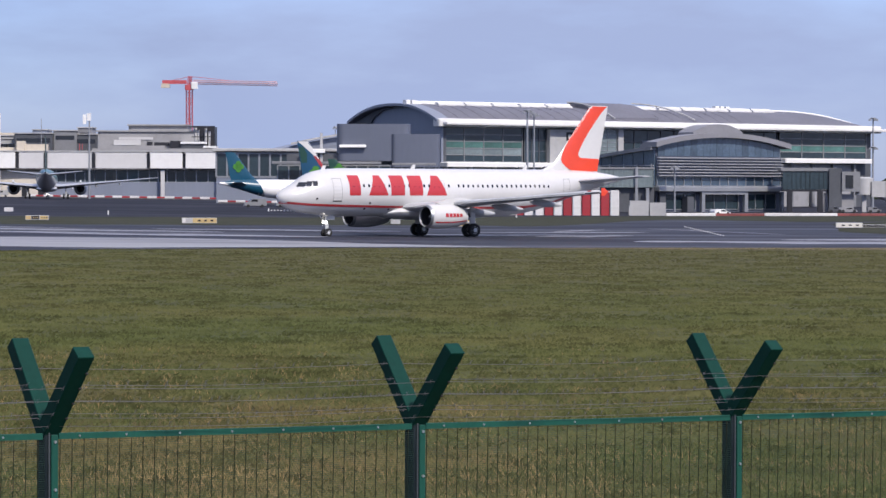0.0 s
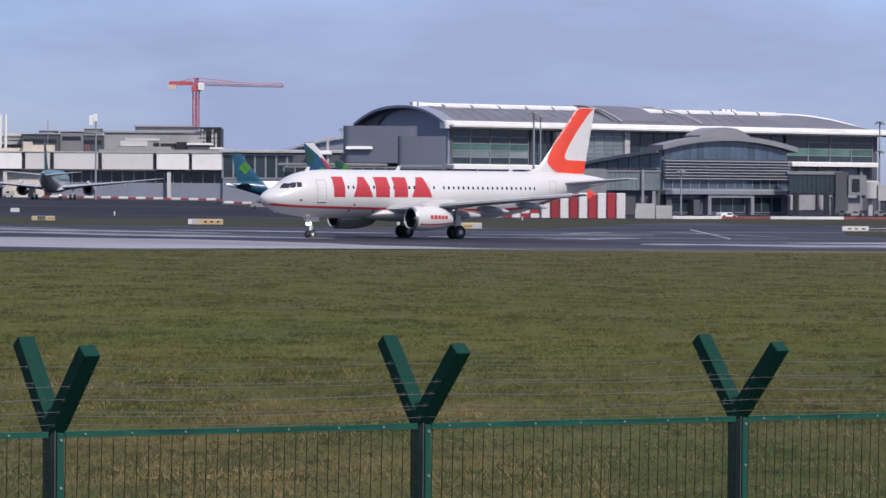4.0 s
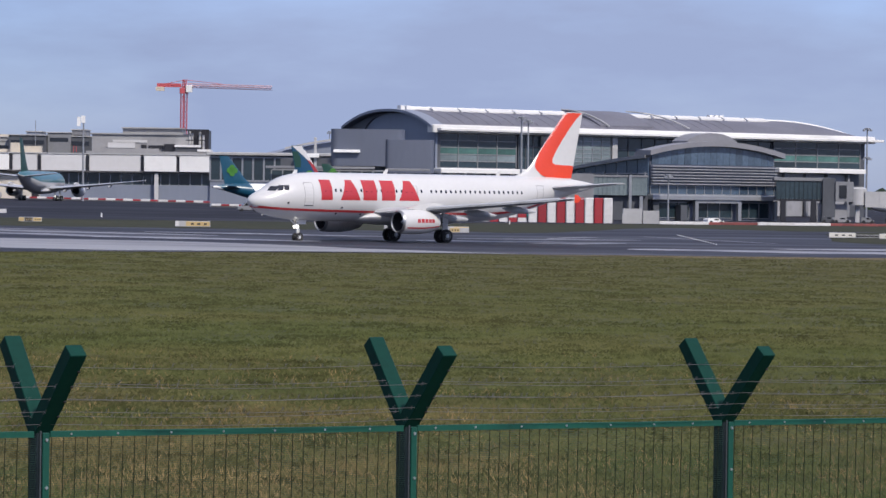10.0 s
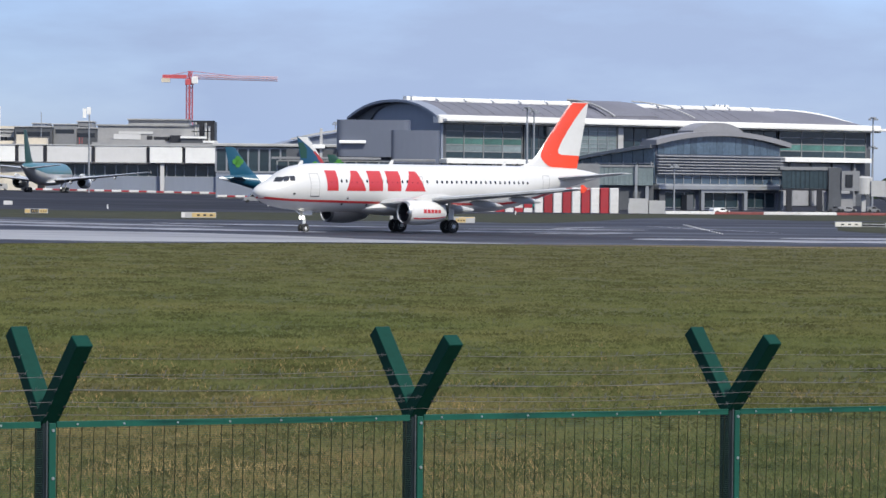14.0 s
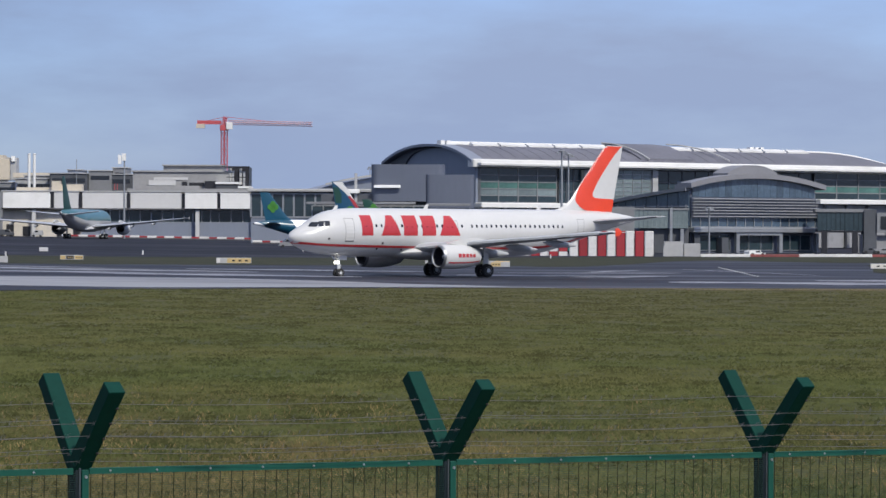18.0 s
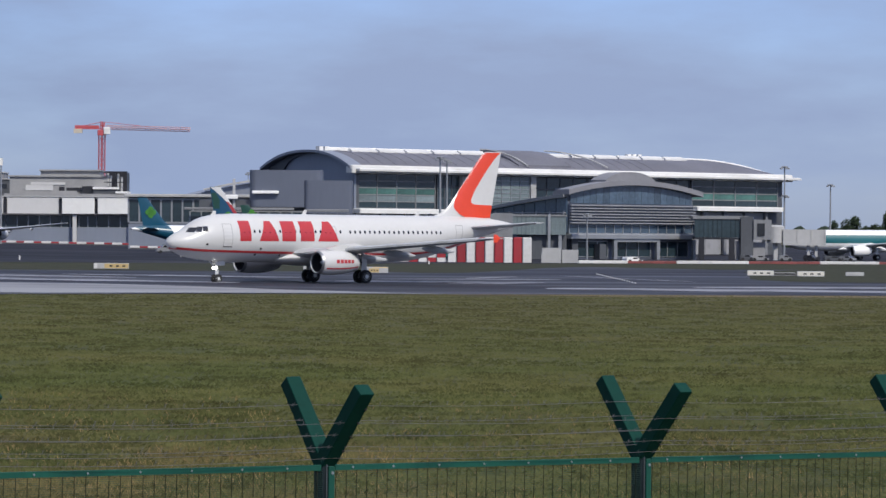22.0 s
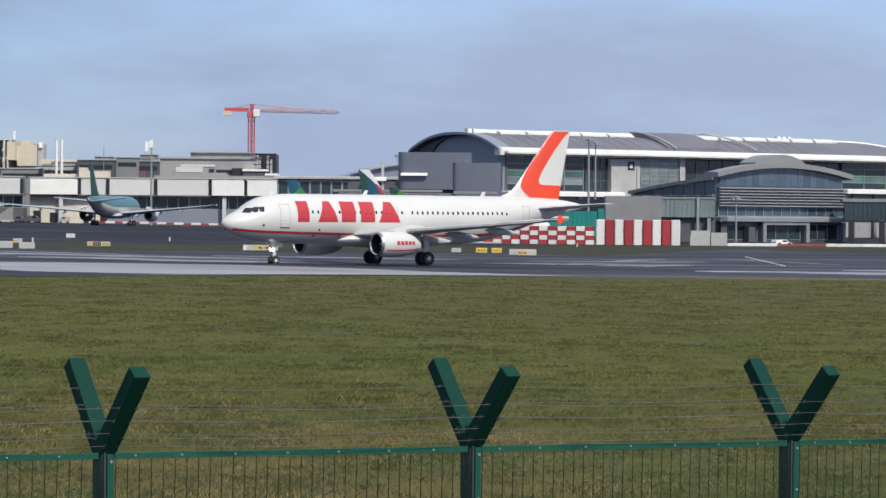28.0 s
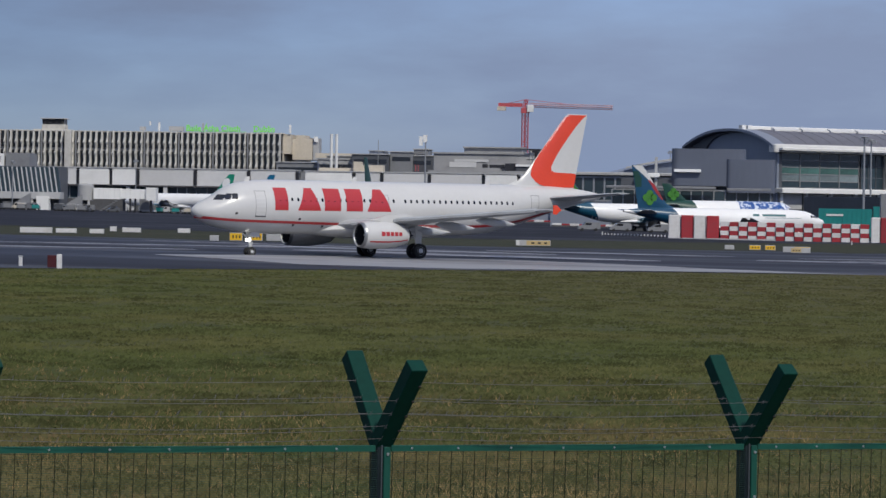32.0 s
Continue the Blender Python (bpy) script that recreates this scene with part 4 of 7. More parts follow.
def glazed(parent, x0, x1, y, z0, z1, cols, rows, mat, bar=0.18, depth=0.25, bar_mat=None, name="window_pane"):
    """A glazed wall that faces -y: each pane set back between its bars."""
    w, h = (x1 - x0) / cols, (z1 - z0) / rows
    banded = isinstance(mat, tuple)
    if banded:
        panes = [Build().box(0, w - bar, 0, 0.06, 0, h - bar).mesh(name, q) for q in mat]
    else:
        pane = Build().box(0, w - bar, 0, 0.06, 0, h - bar).mesh(name, mat)
    for i in range(cols):
        for j in range(rows):
            part(name, pane if not banded else panes[j], mat, parent, m=Matrix.Translation((x0 + i * w + bar / 2, y + depth * 0.6, z0 + j * h + bar / 2)))
    up = Build().box(-bar / 2, bar / 2, 0, depth, 0, z1 - z0).mesh("mullion", bar_mat or M_steel)
    for i in range(cols + 1):
        part("mullion", up, M_steel, parent, m=Matrix.Translation((x0 + i * w, y, z0)))
    across = Build().box(x0 + bar / 2, x1 - bar / 2, 0.03, depth - 0.03, -bar / 2, bar / 2).mesh("transom", bar_mat or M_steel)
    for j in range(rows + 1):
        part("transom", across, M_steel, parent, m=Matrix.Translation((0, y, z0 + j * h)))


TURN = 35.4
# ---- the large vaulted terminal ----
M_eave = material("white_eave_cladding", (0.66, 0.655, 0.64), 0.55, vary=0.05, scale=0.15, dirt=(0.56, 0.555, 0.54), dirt_scale=0.12, dirt_at=(0.45, 0.7))
hall = thing("terminal_building", pose(4, 720, 0, 0, 0, TURN), "large terminal with a dark vaulted roof, white eaves and glass front", "terminal")
LONG, DEEP, EAVE = 135.0, 34.4, 19.9


def vault(v, crest=23.75):
    s = v / DEEP * 2 - 1
    return EAVE + (crest - EAVE) * (1 - abs(s) ** 2.3)


def vault_strip(u0, u1, crest, lift, over=1.0):
    b = Build()
    rows = []
    for u in stations(u0, u1, 3):
        f = max(0.0, (u - (LONG - 23)) / 23)
        sweep = 0.55 * max(0.0, min(1.0, (u - LONG + 40) / 40))
        rows.append([(u + sweep * max(v, 0.0), v, vault(v, crest - (crest - EAVE - 0.6) * f ** 2.0) + lift) for v in stations(-over, DEEP + over, 2.2)])
    lows = [[(u, v, z - 0.6) for u, v, z in r] for r in rows]
    n = len(rows[0])
    ring = [r + l[::-1] for r, l in zip(rows, lows)]
    return b.loft(ring)


part("roof", vault_strip(0.6, LONG + 1.5, 24.0, 0.0, 1.2), M_roof, hall, smooth=True)
for u in stations(6, 92, 3.6):
    f = max(0.0, (u - (LONG - 23)) / 23)
    b = Build()
    pts = [(u, v, vault(v, 24.0 - (24.0 - EAVE - 0.6) * f ** 2.0) + 0.05) for v in stations(-1, 17, 3)]
    for p, q in zip(pts, pts[1:]):
        b.tube(p, q, 0.04, n=4, caps=False)
    part("roof_seam", b, M_roof, hall)
# arched gable shell, its rim, and a dark strip as shade of the recess
rim = Build()
for d0, d1, up0, up1 in ((-1.6, 2.0, 0.1, 0.7),):
    ring0 = [(d0, v, vault(v, 23.35) + up0) for v in stations(-1, DEEP + 1, 1.5)] + [(d0, v, vault(v, 23.35) + up1) for v in reversed(stations(-1, DEEP + 1, 1.5))]
    ring1 = [(d1, y, z) for x, y, z in ring0]
    rim.loft([ring0, ring1])
part("gable_rim", rim, M_drum_pale, hall, "curved pale metal rim of the gable", smooth=True)
wall = Build()
pts = [(0.4, v, vault(v, 23.2)) for v in stations(0, DEEP, 1.5)]
wall.loft([[(0.4, 0, 0)] + pts + [(0.4, DEEP, 0)], [(1.0, 0, 0)] + [(1.0, y, z) for _, y, z in pts] + [(1.0, DEEP, 0)]])
part("gable_wall", wall, M_drum_pale, hall)
inset = Build()
crescent = []
for v in stations(19.0, DEEP - 0.5, 0.7):
    top = vault(v, 23.1) - 0.12
    low = 17.3 + (vault(19.0, 23.1) - 17.5) * math.sqrt(max(0.0, 1 - ((v - 19.0) / 9.4) ** 2)) if v < 28.4 else 17.3
    crescent.append([(-0.1, v, min(low, top - 0.04)), (-0.1, v, top), (0.38, v, top), (0.38, v, min(low, top - 0.04))])
inset.loft(crescent)
part("gable_window", inset, M_darkclad, hall, "dark curved strip standing in for the shaded recess under the gable rim")
boxes("wall", M_darkclad, hall, [(0.8, LONG, 1.2, DEEP, 0, 19.7), (0.5, 2.0, 0.2, 1.2, 0, 18.2)])
part("eave", Build().chamfered(-1.3, LONG + 1.2, -1.6, 1.0, 18.5, 20.3, 0.25), M_eave, hall, "deep white eave band")
part("eave", Build().chamfered(-0.3, LONG + 2.6, -3.2, 0.0, 18.9, 19.5, 0.15), M_eave, hall, "thin white eave plate")
part("ledge", Build().chamfered(0.3, 34.0, -2.6, 1.0, 9.3, 10.4, 0.2), M_pale, hall, "white canopy ledge")
part("ledge", Build().chamfered(103.5, 133.0, -2.0, 1.0, 10.9, 12.0, 0.2), M_pale, hall, "white canopy ledge")
glazed(hall, 1.6, 23.8, 0.3, 10.5, 18.3, 4, 5, (M_glass, M_paleglass, M_greenglass, M_glass, M_glass), 0.2, bar_mat=M_clad)
glazed(hall, 24.6, 31.0, 0.5, 10.5, 18.3, 3, 3, M_glass, 0.2, bar_mat=M_darkclad)
part("panel", Build().box(31.2, 39.8, -0.6, 0.6, 8.4, 18.2), M_greyp, hall, "plain pale metal panel")
part("wall_sign", Build().box(36.0, 38.0, -0.66, -0.61, 15.6, 17.6), M_black, hall, "small dark square sign")
part("wall_sign_mark", Build().box(36.6, 37.4, -0.7, -0.67, 16.1, 17.1), M_barwhite, hall, "plain pale mark on the sign")
glazed(hall, 40.2, 51.4, -0.4, 11.5, 18.3, 4, 7, M_paleglass, 0.12)
glazed(hall, 40.2, 51.4, -0.4, 6.5, 11.4, 5, 2, M_glass, 0.14)
part("panel", Build().box(51.6, 53.2, -0.7, 0.5, 8.0, 18.5), M_greyp, hall, "pale metal corner post")
glazed(hall, 53.5, 103.0, 0.7, 10.0, 18.3, 12, 3, M_glass, 0.2, bar_mat=M_darkclad)
glazed(hall, 103.6, 132.6, 0.3, 12.0, 18.5, 4, 4, (M_glass, M_greenglass, M_glass, M_glass), 0.24, bar_mat=M_clad)
boxes("column", M_pale, hall, [(u - 0.4, u + 0.4, -0.6, 0.2, 0, 9.3) for u in (1.5, 8.5, 15.5, 22.5, 29.5)])
boxes("column", M_clad, hall, [(u - 0.4, u + 0.4, -0.6, 0.2, 0, 10.8) for u in (107, 114, 121, 128)], "grey steel column")
boxes("shutter", M_greyp, hall, [(u + 0.6, u + 6.3, 0.3, 0.8, 5.6, 9.2) for u in (1.5, 8.5, 15.5, 22.5)], "grey roller shutter")
# roof lights along the crest
for k, u in enumerate(stations(8, 40, 8)):
    part("roof_light", Build().loft([[(u + a, v, vault(v) + h + 0.35) for a, v, h in ((0, 11.5, 0.2), (7.4, 11.5, 0.2), (7.0, 13.5, 0.6), (0.4, 13.5, 0.6))], [(u + a, v, vault(v) + h) for a, v, h in ((0, 11.5, -0.3), (7.4, 11.5, -0.3), (7.4, 13.5, -0.2), (0, 13.5, -0.2))]]), M_eave, hall, "white roof light")
for k, u in enumerate(stations(66, 104, 7.6)):
    part("roof_light", Build().loft([[(u + a, v, vault(v) + h + 0.35) for a, v, h in ((0, 10.7, 0.2), (7.0, 10.7, 0.2), (6.6, 12.5, 0.6), (0.4, 12.5, 0.6))], [(u + a, v, vault(v) + h) for a, v, h in ((0, 10.7, -0.3), (7.0, 10.7, -0.3), (7.0, 12.5, -0.2), (0, 12.5, -0.2))]]), M_eave, hall, "white roof light")
part("ridge_cap", Build().chamfered(3, 50, 15.5, 17.5, 23.5, 24.75, 0.2), M_pale, hall, "white ridge cap")
part("ridge_cap", Build().chamfered(62, 111, 15.5, 17.0, 23.5, 24.5, 0.2), M_pale, hall, "pale ridge cap")
# raised curved roof fold in the middle
fold = Build()
fold.loft([[(u, v, vault(v) + 0.4 + up) for v, up in ((2, 0.05), (6, 0.3), (11, 0.8), (17, 1.0), (17, -0.5), (2, -0.5))] for u in stations(50, 66, 4)])
part("roof_fold", fold, M_roof, hall, "raised curved roof fold", smooth=True)
for s, u0 in ((0, 50), (1, 66)):
    b = Build()
    pts = [(u0 + (4 if s else 0) + 1.2 * (17 - v) * (0.35 if s else 0.1), v, vault(v) + 0.6 + 0.9 * (v / 17)) for v in stations(1, 17, 2)]
    for p, q in zip(pts, pts[1:]):
        b.tube(p, q, 0.2, n=6)
    part("fold_edge", b, M_greyp, hall)
b = Build()
pts = [(u + 7.7 * max(0.0, min(1.0, (u - LONG + 40) / 40)), 14.0, vault(14.0, 24.0 - (24.0 - EAVE - 0.6) * max(0.0, (u - (LONG - 23)) / 23) ** 2.0) + 0.1) for u in stations(LONG - 26, LONG + 1, 2.5)]
for p, q in zip(pts, pts[1:]):
    b.tube(p, q, 0.32, n=6)
part("roof_rim", b, M_pale, hall, "white rim over the rounded roof end")
boxes("roof_plant", M_pale, hall, [(97 + k * 1.7, 98.1 + k * 1.7, 17, 18.2, 24.0, 25.05) for k in range(3)] + [(-0.5 + k * 1.6, 0.6 + k * 1.6, 12.5, 14, 23.8, 24.8) for k in range(2)])


def rounded_block(x0, x1, y0, y1, z0, z1, r, m=None):
    b = Build()
    pts = []
    for cx, cy, a0 in ((x1 - r, y0 + r, -90), (x1 - r, y1 - r, 0), (x0 + r, y1 - r, 90), (x0 + r, y0 + r, 180)):
        pts += [(cx + r * math.cos(radians(a0 + k * 15)), cy + r * math.sin(radians(a0 + k * 15))) for k in range(7)]
    return b.loft([[(x, y, z) for x, y in pts] for z in (z0, z1)])


drum = thing("stair_block", pose(0, 0, 0), "blue-grey metal-clad block with rounded corners beside the terminal gable", "building")
part("upper_block", rounded_block(-18.9, -2.6, 700, 718, 10.4, 18.6, 1.6), M_drum, drum, smooth=True)
part("lower_block", rounded_block(-6.75, 3.95, 699.2, 709, 9.0, 16.35, 1.0), M_drum, drum, smooth=True)
part("base_block", Build().box(-18.5, 3.5, 702, 718, 0, 10.4), M_darkclad, drum)
part("canopy", Build().chamfered(-33, -9, 694, 699, 9.7, 10.2, 0.1), M_clad, drum)
part("canopy", Build().chamfered(-6.6, 3.0, 690, 694, 9.4, 9.9, 0.1), M_clad, drum)
part("canopy", Build().chamfered(-18.3, -12.4, 698.8, 700, 13.4, 14.0, 0.1), M_pale, drum)
part("canopy", Build().chamfered(-26.5, -21.5, 699, 702, 12.2, 13.0, 0.1), M_pale, drum)
boxes("wall", M_darkclad, drum, [(-30, -18, 701, 712, 0, 12.0)])
glazed(drum, -32, 3.0, 700.5, 1.5, 9.4, 14, 2, M_glass, 0.3)

part("vent_mast", Build().chamfered(-22.6, -22.0, 700, 700.6, 9, 16.6, 0.05), M_greyp, drum)

# ---- the low glazed link and the wavy roof behind ----
link = thing("link_building", pose(0, 0, 0), "long low glazed link building with a flat beige roof edge", "building")
boxes("wall", M_darkclad, link, [(-52, -14, 801, 815, 0, 13.6)])
part("roof_edge", Build().chamfered(-53, -13, 798.8, 816, 13.7, 14.4, 0.2), M_greyp, link)
glazed(link, -52, -14, 800, 7.2, 13.2, 14, 1, M_glass, 0.45)
boxes("base_wall", M_drum_pale, link, [(-52, -14, 800.2, 801, 0, 6.9)], "plain blue-grey base wall")
wave = thing("low_roofed_building", pose(0, 0, 0), "low building with a curved grey metal roof", "building")
b = Build()
b.loft([[(x, y, 13.0) for y in (822, 850)] + [(x, y, 13.6 + 4.8 * math.sin(math.pi * min(1, (x + 41) / 30) * 0.5) + dz) for y, dz in ((850, 0.6), (836, 0.9), (822, 0))] for x in stations(-41, -16, 3)])
part("roof", b, M_drum_pale, wave, smooth=True)
part("roof_rim", Build().loft([[(x, y, 13.9 + 4.8 * math.sin(math.pi * min(1, (x + 41) / 30) * 0.5) + dz) for y, dz in ((820.5, 0), (820.5, 0.5), (823, 0.5), (823, 0))] for x in stations(-34, -16, 3)]), M_greyp, wave)
boxes("wall", M_darkclad, wave, [(-30, -16, 821, 849, 0, 13.4)])

# ---- the pier with its arched glass end ----
pier = thing("terminal_pier", pose(43.7, 590, 0, 0, 0, TURN), "pier end with arched grey roof, dark glass and louvres", "terminal")
PW = 31.6


def arch(u):
    s = u / PW * 2 - 1
    return 15.0 - 1.75 * abs(s) ** 2.0


glass_end = Build()
top = [(u, 0.35, arch(u) - 0.9) for u in stations(0.6, PW - 0.6, 1.6)]
for p, q in zip(top, top[1:]):
    glass_end = Build().loft([[(p[0] + 0.02, 0.35, 10.5), (q[0] - 0.02, 0.35, 10.5), (q[0] - 0.02, 0.35, q[2]), (p[0] + 0.02, 0.35, p[2])], [(p[0] + 0.05, 0.5, 10.5), (q[0] - 0.05, 0.5, 10.5), (q[0] - 0.05, 0.5, q[2]), (p[0] + 0.05, 0.5, p[2])]])
    part("window_pane", glass_end, M_blueglass, pier)
ring = [(u, arch(u)) for u in stations(-0.7, PW + 1.3, 1.2)]
part("roof", Build().loft([[(u, v, z + dz) for u, z in ring] + [(u, v, z - 0.95 + dz) for u, z in reversed(ring)] for v, dz in ((-0.9, 0), (2.5, 0), (4, -0.5))]), M_archroof, pier, "arched grey metal roof", smooth=True)
hood = [(u, 14.9 + 1.7 * (1 - abs((u - 15.6) / 6.4) ** 2.4)) for u in stations(9.4, 21.8, 0.8)]
part("roof_hood", Build().loft([[(u, v, z) for u, z in hood] + [(21.8, v, 14.3), (9.4, v, 14.3)] for v in (0.5, 5)]), M_archroof, pier, "raised arched roof hood", smooth=True)
boxes("wall", M_drum, pier, [(0.3, PW - 0.3, 0.6, 6, 0, 12.0), (0.3, PW - 0.3, 6, 26, 0, 9.0), (1.5, PW - 1.5, 0.65, 6, 12.0, 13.4)])
slat = Build().chamfered(0.2, PW - 0.2, -0.5, 0.1, 0, 0.17, 0.04).mesh("louvre_slat", M_louvre)
for k in range(7):
    part("louvre_slat", slat, M_steel, pier, "pale metal louvre slat", m=Matrix.Translation((0, 0, 6.75 + k * 0.55)))
boxes("louvre_back", M_drum, pier, [(0.3, PW - 0.3, 0.2, 0.55, 6.6, 10.4)])
glazed(pier, 0.4, PW - 0.4, 0.3, 4.9, 6.6, 14, 1, M_blueglass, 0.14)
part("ledge", Build().chamfered(-0.4, PW + 1.0, -1.4, 0.5, 3.9, 4.8, 0.15), M_steel, pier, "projecting grey ledge")
boxes("frame_post", M_steel, pier, [(10.2, 11.0, -1.1, -0.4, 0, 3.3), (20.9, 21.7, -1.1, -0.4, 0, 3.3), (30.4, 31.1, -0.8, -0.1, 0, 3.8)])
boxes("frame_beam", M_steel, pier, [(10.2, 21.7, -1.1, -0.4, 3.3, 3.85)])
for x0, x1 in ((2.2, 9.8), (11.4, 20.5), (22.2, 30.0)):
    glazed(pier, x0, x1, 0.3, 0.5, 3.4, 3, 1, M_glass, 0.12)
boxes("kiosk", M_darkclad, pier, [(6.4, 8.0, -1.4, 0.2, 0, 2.9), (0.6, 2.0, -0.3, 0.4, 0, 3.6)])
# left flank that runs back
flank = [(0.2, v, 11.6 - 2.6 * min(1, v / 26) ** 1.3) for v in stations(0.6, 26, 3)]
for (x, v0, z0), (_, v1, z1) in zip(flank, flank[1:]):
    part("window_pane", Build().loft([[(0.0, v0 + 0.1, 5.0), (0.0, v1 - 0.1, 5.0), (0.0, v1 - 0.1, z1), (0.0, v0 + 0.1, z0)], [(0.25, v0 + 0.1, 5.0), (0.25, v1 - 0.1, 5.0), (0.25, v1 - 0.1, z1), (0.25, v0 + 0.1, z0)]]), M_blueglass, pier)
b = Build().loft([[(-0.9, p[1], p[2]), (0.6, p[1], p[2] + 0.1), (0.6, p[1], p[2] + 0.8), (-0.9, p[1], p[2] + 0.6)] for p in flank])
part("flank_eave", b, M_clad, pier)
for k in range(5):
    part("flank_slat", Build().chamfered(-0.35, 0.0, 0.8, 25.8, 5.2 + k * 0.85, 5.4 + k * 0.85, 0.03), M_louvre, pier, "pale metal louvre slat")
for v in stations(1.0, 25.6, 4.1):
    part("flank_post", Build().box(-0.5, -0.36, v - 0.12, v + 0.12, 0, 9.0), M_steel, pier)
boxes("low_link", M_darkclad, pier, [(0.5, 22, 26, 60, 0, 8.0)])


def ribbed_box(name, parent, x0, x1, y0, y1, z0, z1, mat, step=0.8, label=""):
    ob = part(name, Build().box(x0, x1, y0, y1, z0, z1), mat, parent, label)
    rib = Build().box(-0.08, 0.08, y0 - 0.1, y0 - 0.001, z0, z1).mesh("rib", mat)
    for x in stations(x0 + 0.1, x1 - 0.1, step):
        part("rib", rib, mat, ob, m=Matrix.Translation((x, 0, 0)))
    return ob


# glazed gangway and jet bridge on the far side of the pier
M_tunnel = material("grey_tunnel_cladding", (0.27, 0.27, 0.28), 0.55, vary=0.08, scale=0.3, dirt=(0.2, 0.2, 0.21), dirt_scale=0.4)
gang = thing("boarding_bridge", pose(68.5, 601, 0), "glazed gangway and grey jet bridge at the pier", "jet bridge", "jet bridges")
ribbed_box("glazed_walkway", gang, 0, 9.6, 0, 3.2, 4.3, 7.8, M_glass, 0.85, "ribbed glazed walkway")
boxes("roof_slab", M_clad, gang, [(-0.4, 10.2, -0.3, 3.5, 7.8, 8.4)])
boxes("tower", M_darkclad, gang, [(8.8, 11.2, -0.6, 4, 0, 8.3)])
boxes("cabin", M_clad, gang, [(11.2, 14.6, -1.0, 3.2, 3.9, 7.7)], "grey bridge cabin")
boxes("cabin_window", M_pane, gang, [(11.9, 13.3, -1.15, -1.0, 4.6, 7.0)])
part("rotunda", Build().turned([(3.3, 1.7), (6.4, 1.7), (6.7, 1.2)], "z", (15.6, 0.6, 0), 16), M_greyp, gang, smooth=True)
ribbed_box("tunnel", gang, 16.8, 25.0, -1.0, 1.6, 2.9, 5.9, M_greyp, 2.7, "ribbed pale grey tunnel")
boxes("leg", M_greyp, gang, [(15.2, 16.0, 0.2, 1.0, 0, 3.3), (21.6, 22.1, 0, 0.5, 0, 2.9), (23.1, 23.6, 0, 0.5, 0, 2.9)])
boxes("bogie", M_dark, gang, [(21.3, 24.0, -0.4, 0.9, 0.0, 0.7)])
boxes("shutter", M_tunnel, hall, [(u + 0.6, u + 6.3, 0.3, 0.9, 0.1, 6.4) for u in (93, 100, 107, 114, 121)], "grey roller shutter")
boxes("wall_panel", M_tunnel, hall, [(u + 0.5, u + 6.5, 0.3, 0.9, 6.7, 10.6) for u in (93, 100, 107, 114, 121)], "grey wall panel under the ledge")
boxes("undercroft", M_dark, gang, [(0.9, 1.9, 0, 1, 0, 3.9), (6.7, 7.7, 0, 1, 0, 3.9), (0, 8.8, 0.05, 3.1, 3.9, 4.29)])
boxes("base_panel", M_tunnel, gang, [(11.25, 13.6, 0.4, 1.0, 0, 3.4), (7.9, 8.7, 0.6, 1.0, 0, 3.6)], "pale grey metal panel under the bridge")
gang2 = thing("boarding_bridge", pose(29.0, 588, 0), "glazed grey gangway beside the pier flank", "jet bridge", "jet bridges")
ribbed_box("glazed_walkway", gang2, 4.0, 14.0, 0, 3.0, 4.6, 8.0, M_paleglass, 0.8, "ribbed glazed walkway")
boxes("post", M_steel, gang2, [(10.6, 11.1, -0.6, -0.12, 0, 8.4), (12.6, 13.2, -0.5, 0.1, 0, 4.5)])
boxes("roof_slab", M_clad, gang2, [(3.6, 14.2, -0.2, 3.2, 8.0, 8.35)])
boxes("undercroft", M_darkclad, gang2, [(5, 14.2, 1, 3, 0, 4.55)])

# grey stores and the teal containers behind the blast screen
store = thing("equipment_housing", pose(21.5, 556, 0), "plain grey metal equipment housing", "housing")
boxes("body", M_clad, store, [(0, 6.4, 0, 6, 0, 8.2)])
boxes("annex", M_clad, store, [(6.4, 9.8, 0.4, 5, 0, 8.3)])
for x, w, k in ((11.6, 10.0, 0), (21.8, 8.0, 1)):
    c = thing("container", pose(x, 600, 0), "teal painted steel container", "container", "teal containers")
    ribbed_box("body", c, 0, w, 0, 2.6, 0.3, 5.6 + 0.5 * k, M_tealbox, 0.9)
    boxes("skid", M_dark, c, [(0.2, w - 0.2, 0.2, 2.4, 0, 0.3)])
    if k == 0:
        boxes("marking", M_barwhite, c, [(1.4, 4.6, -0.13, -0.11, 4.2, 4.6)], "plain white bar where lettering stands")

# ---- the older pier with its long panelled parapet ----
M_parapet = material("pale_grey_parapet_panels", (0.56, 0.555, 0.55), 0.6, vary=0.04, scale=0.1, dirt=(0.52, 0.515, 0.51), dirt_scale=0.2, each=0.06)
M_cream = material("cream_render", (0.6, 0.55, 0.47), 0.75, vary=0.1, scale=0.2, dirt=(0.46, 0.42, 0.36), dirt_scale=0.25)
old_pier = thing("pier_building", pose(0, 0, 0), "long low pier with white and grey panelled parapet above dark windows", "terminal")
SLOTS = [-300, -268, -240, -214, -203.4, -194.9, -176.5, -159.5, -144, -128, -119, -103.8, -86.4, -75.2, -64.1, -62.2]
WHITE = {-214, -203.4, -144, -86.4, -75.2, -64.1}
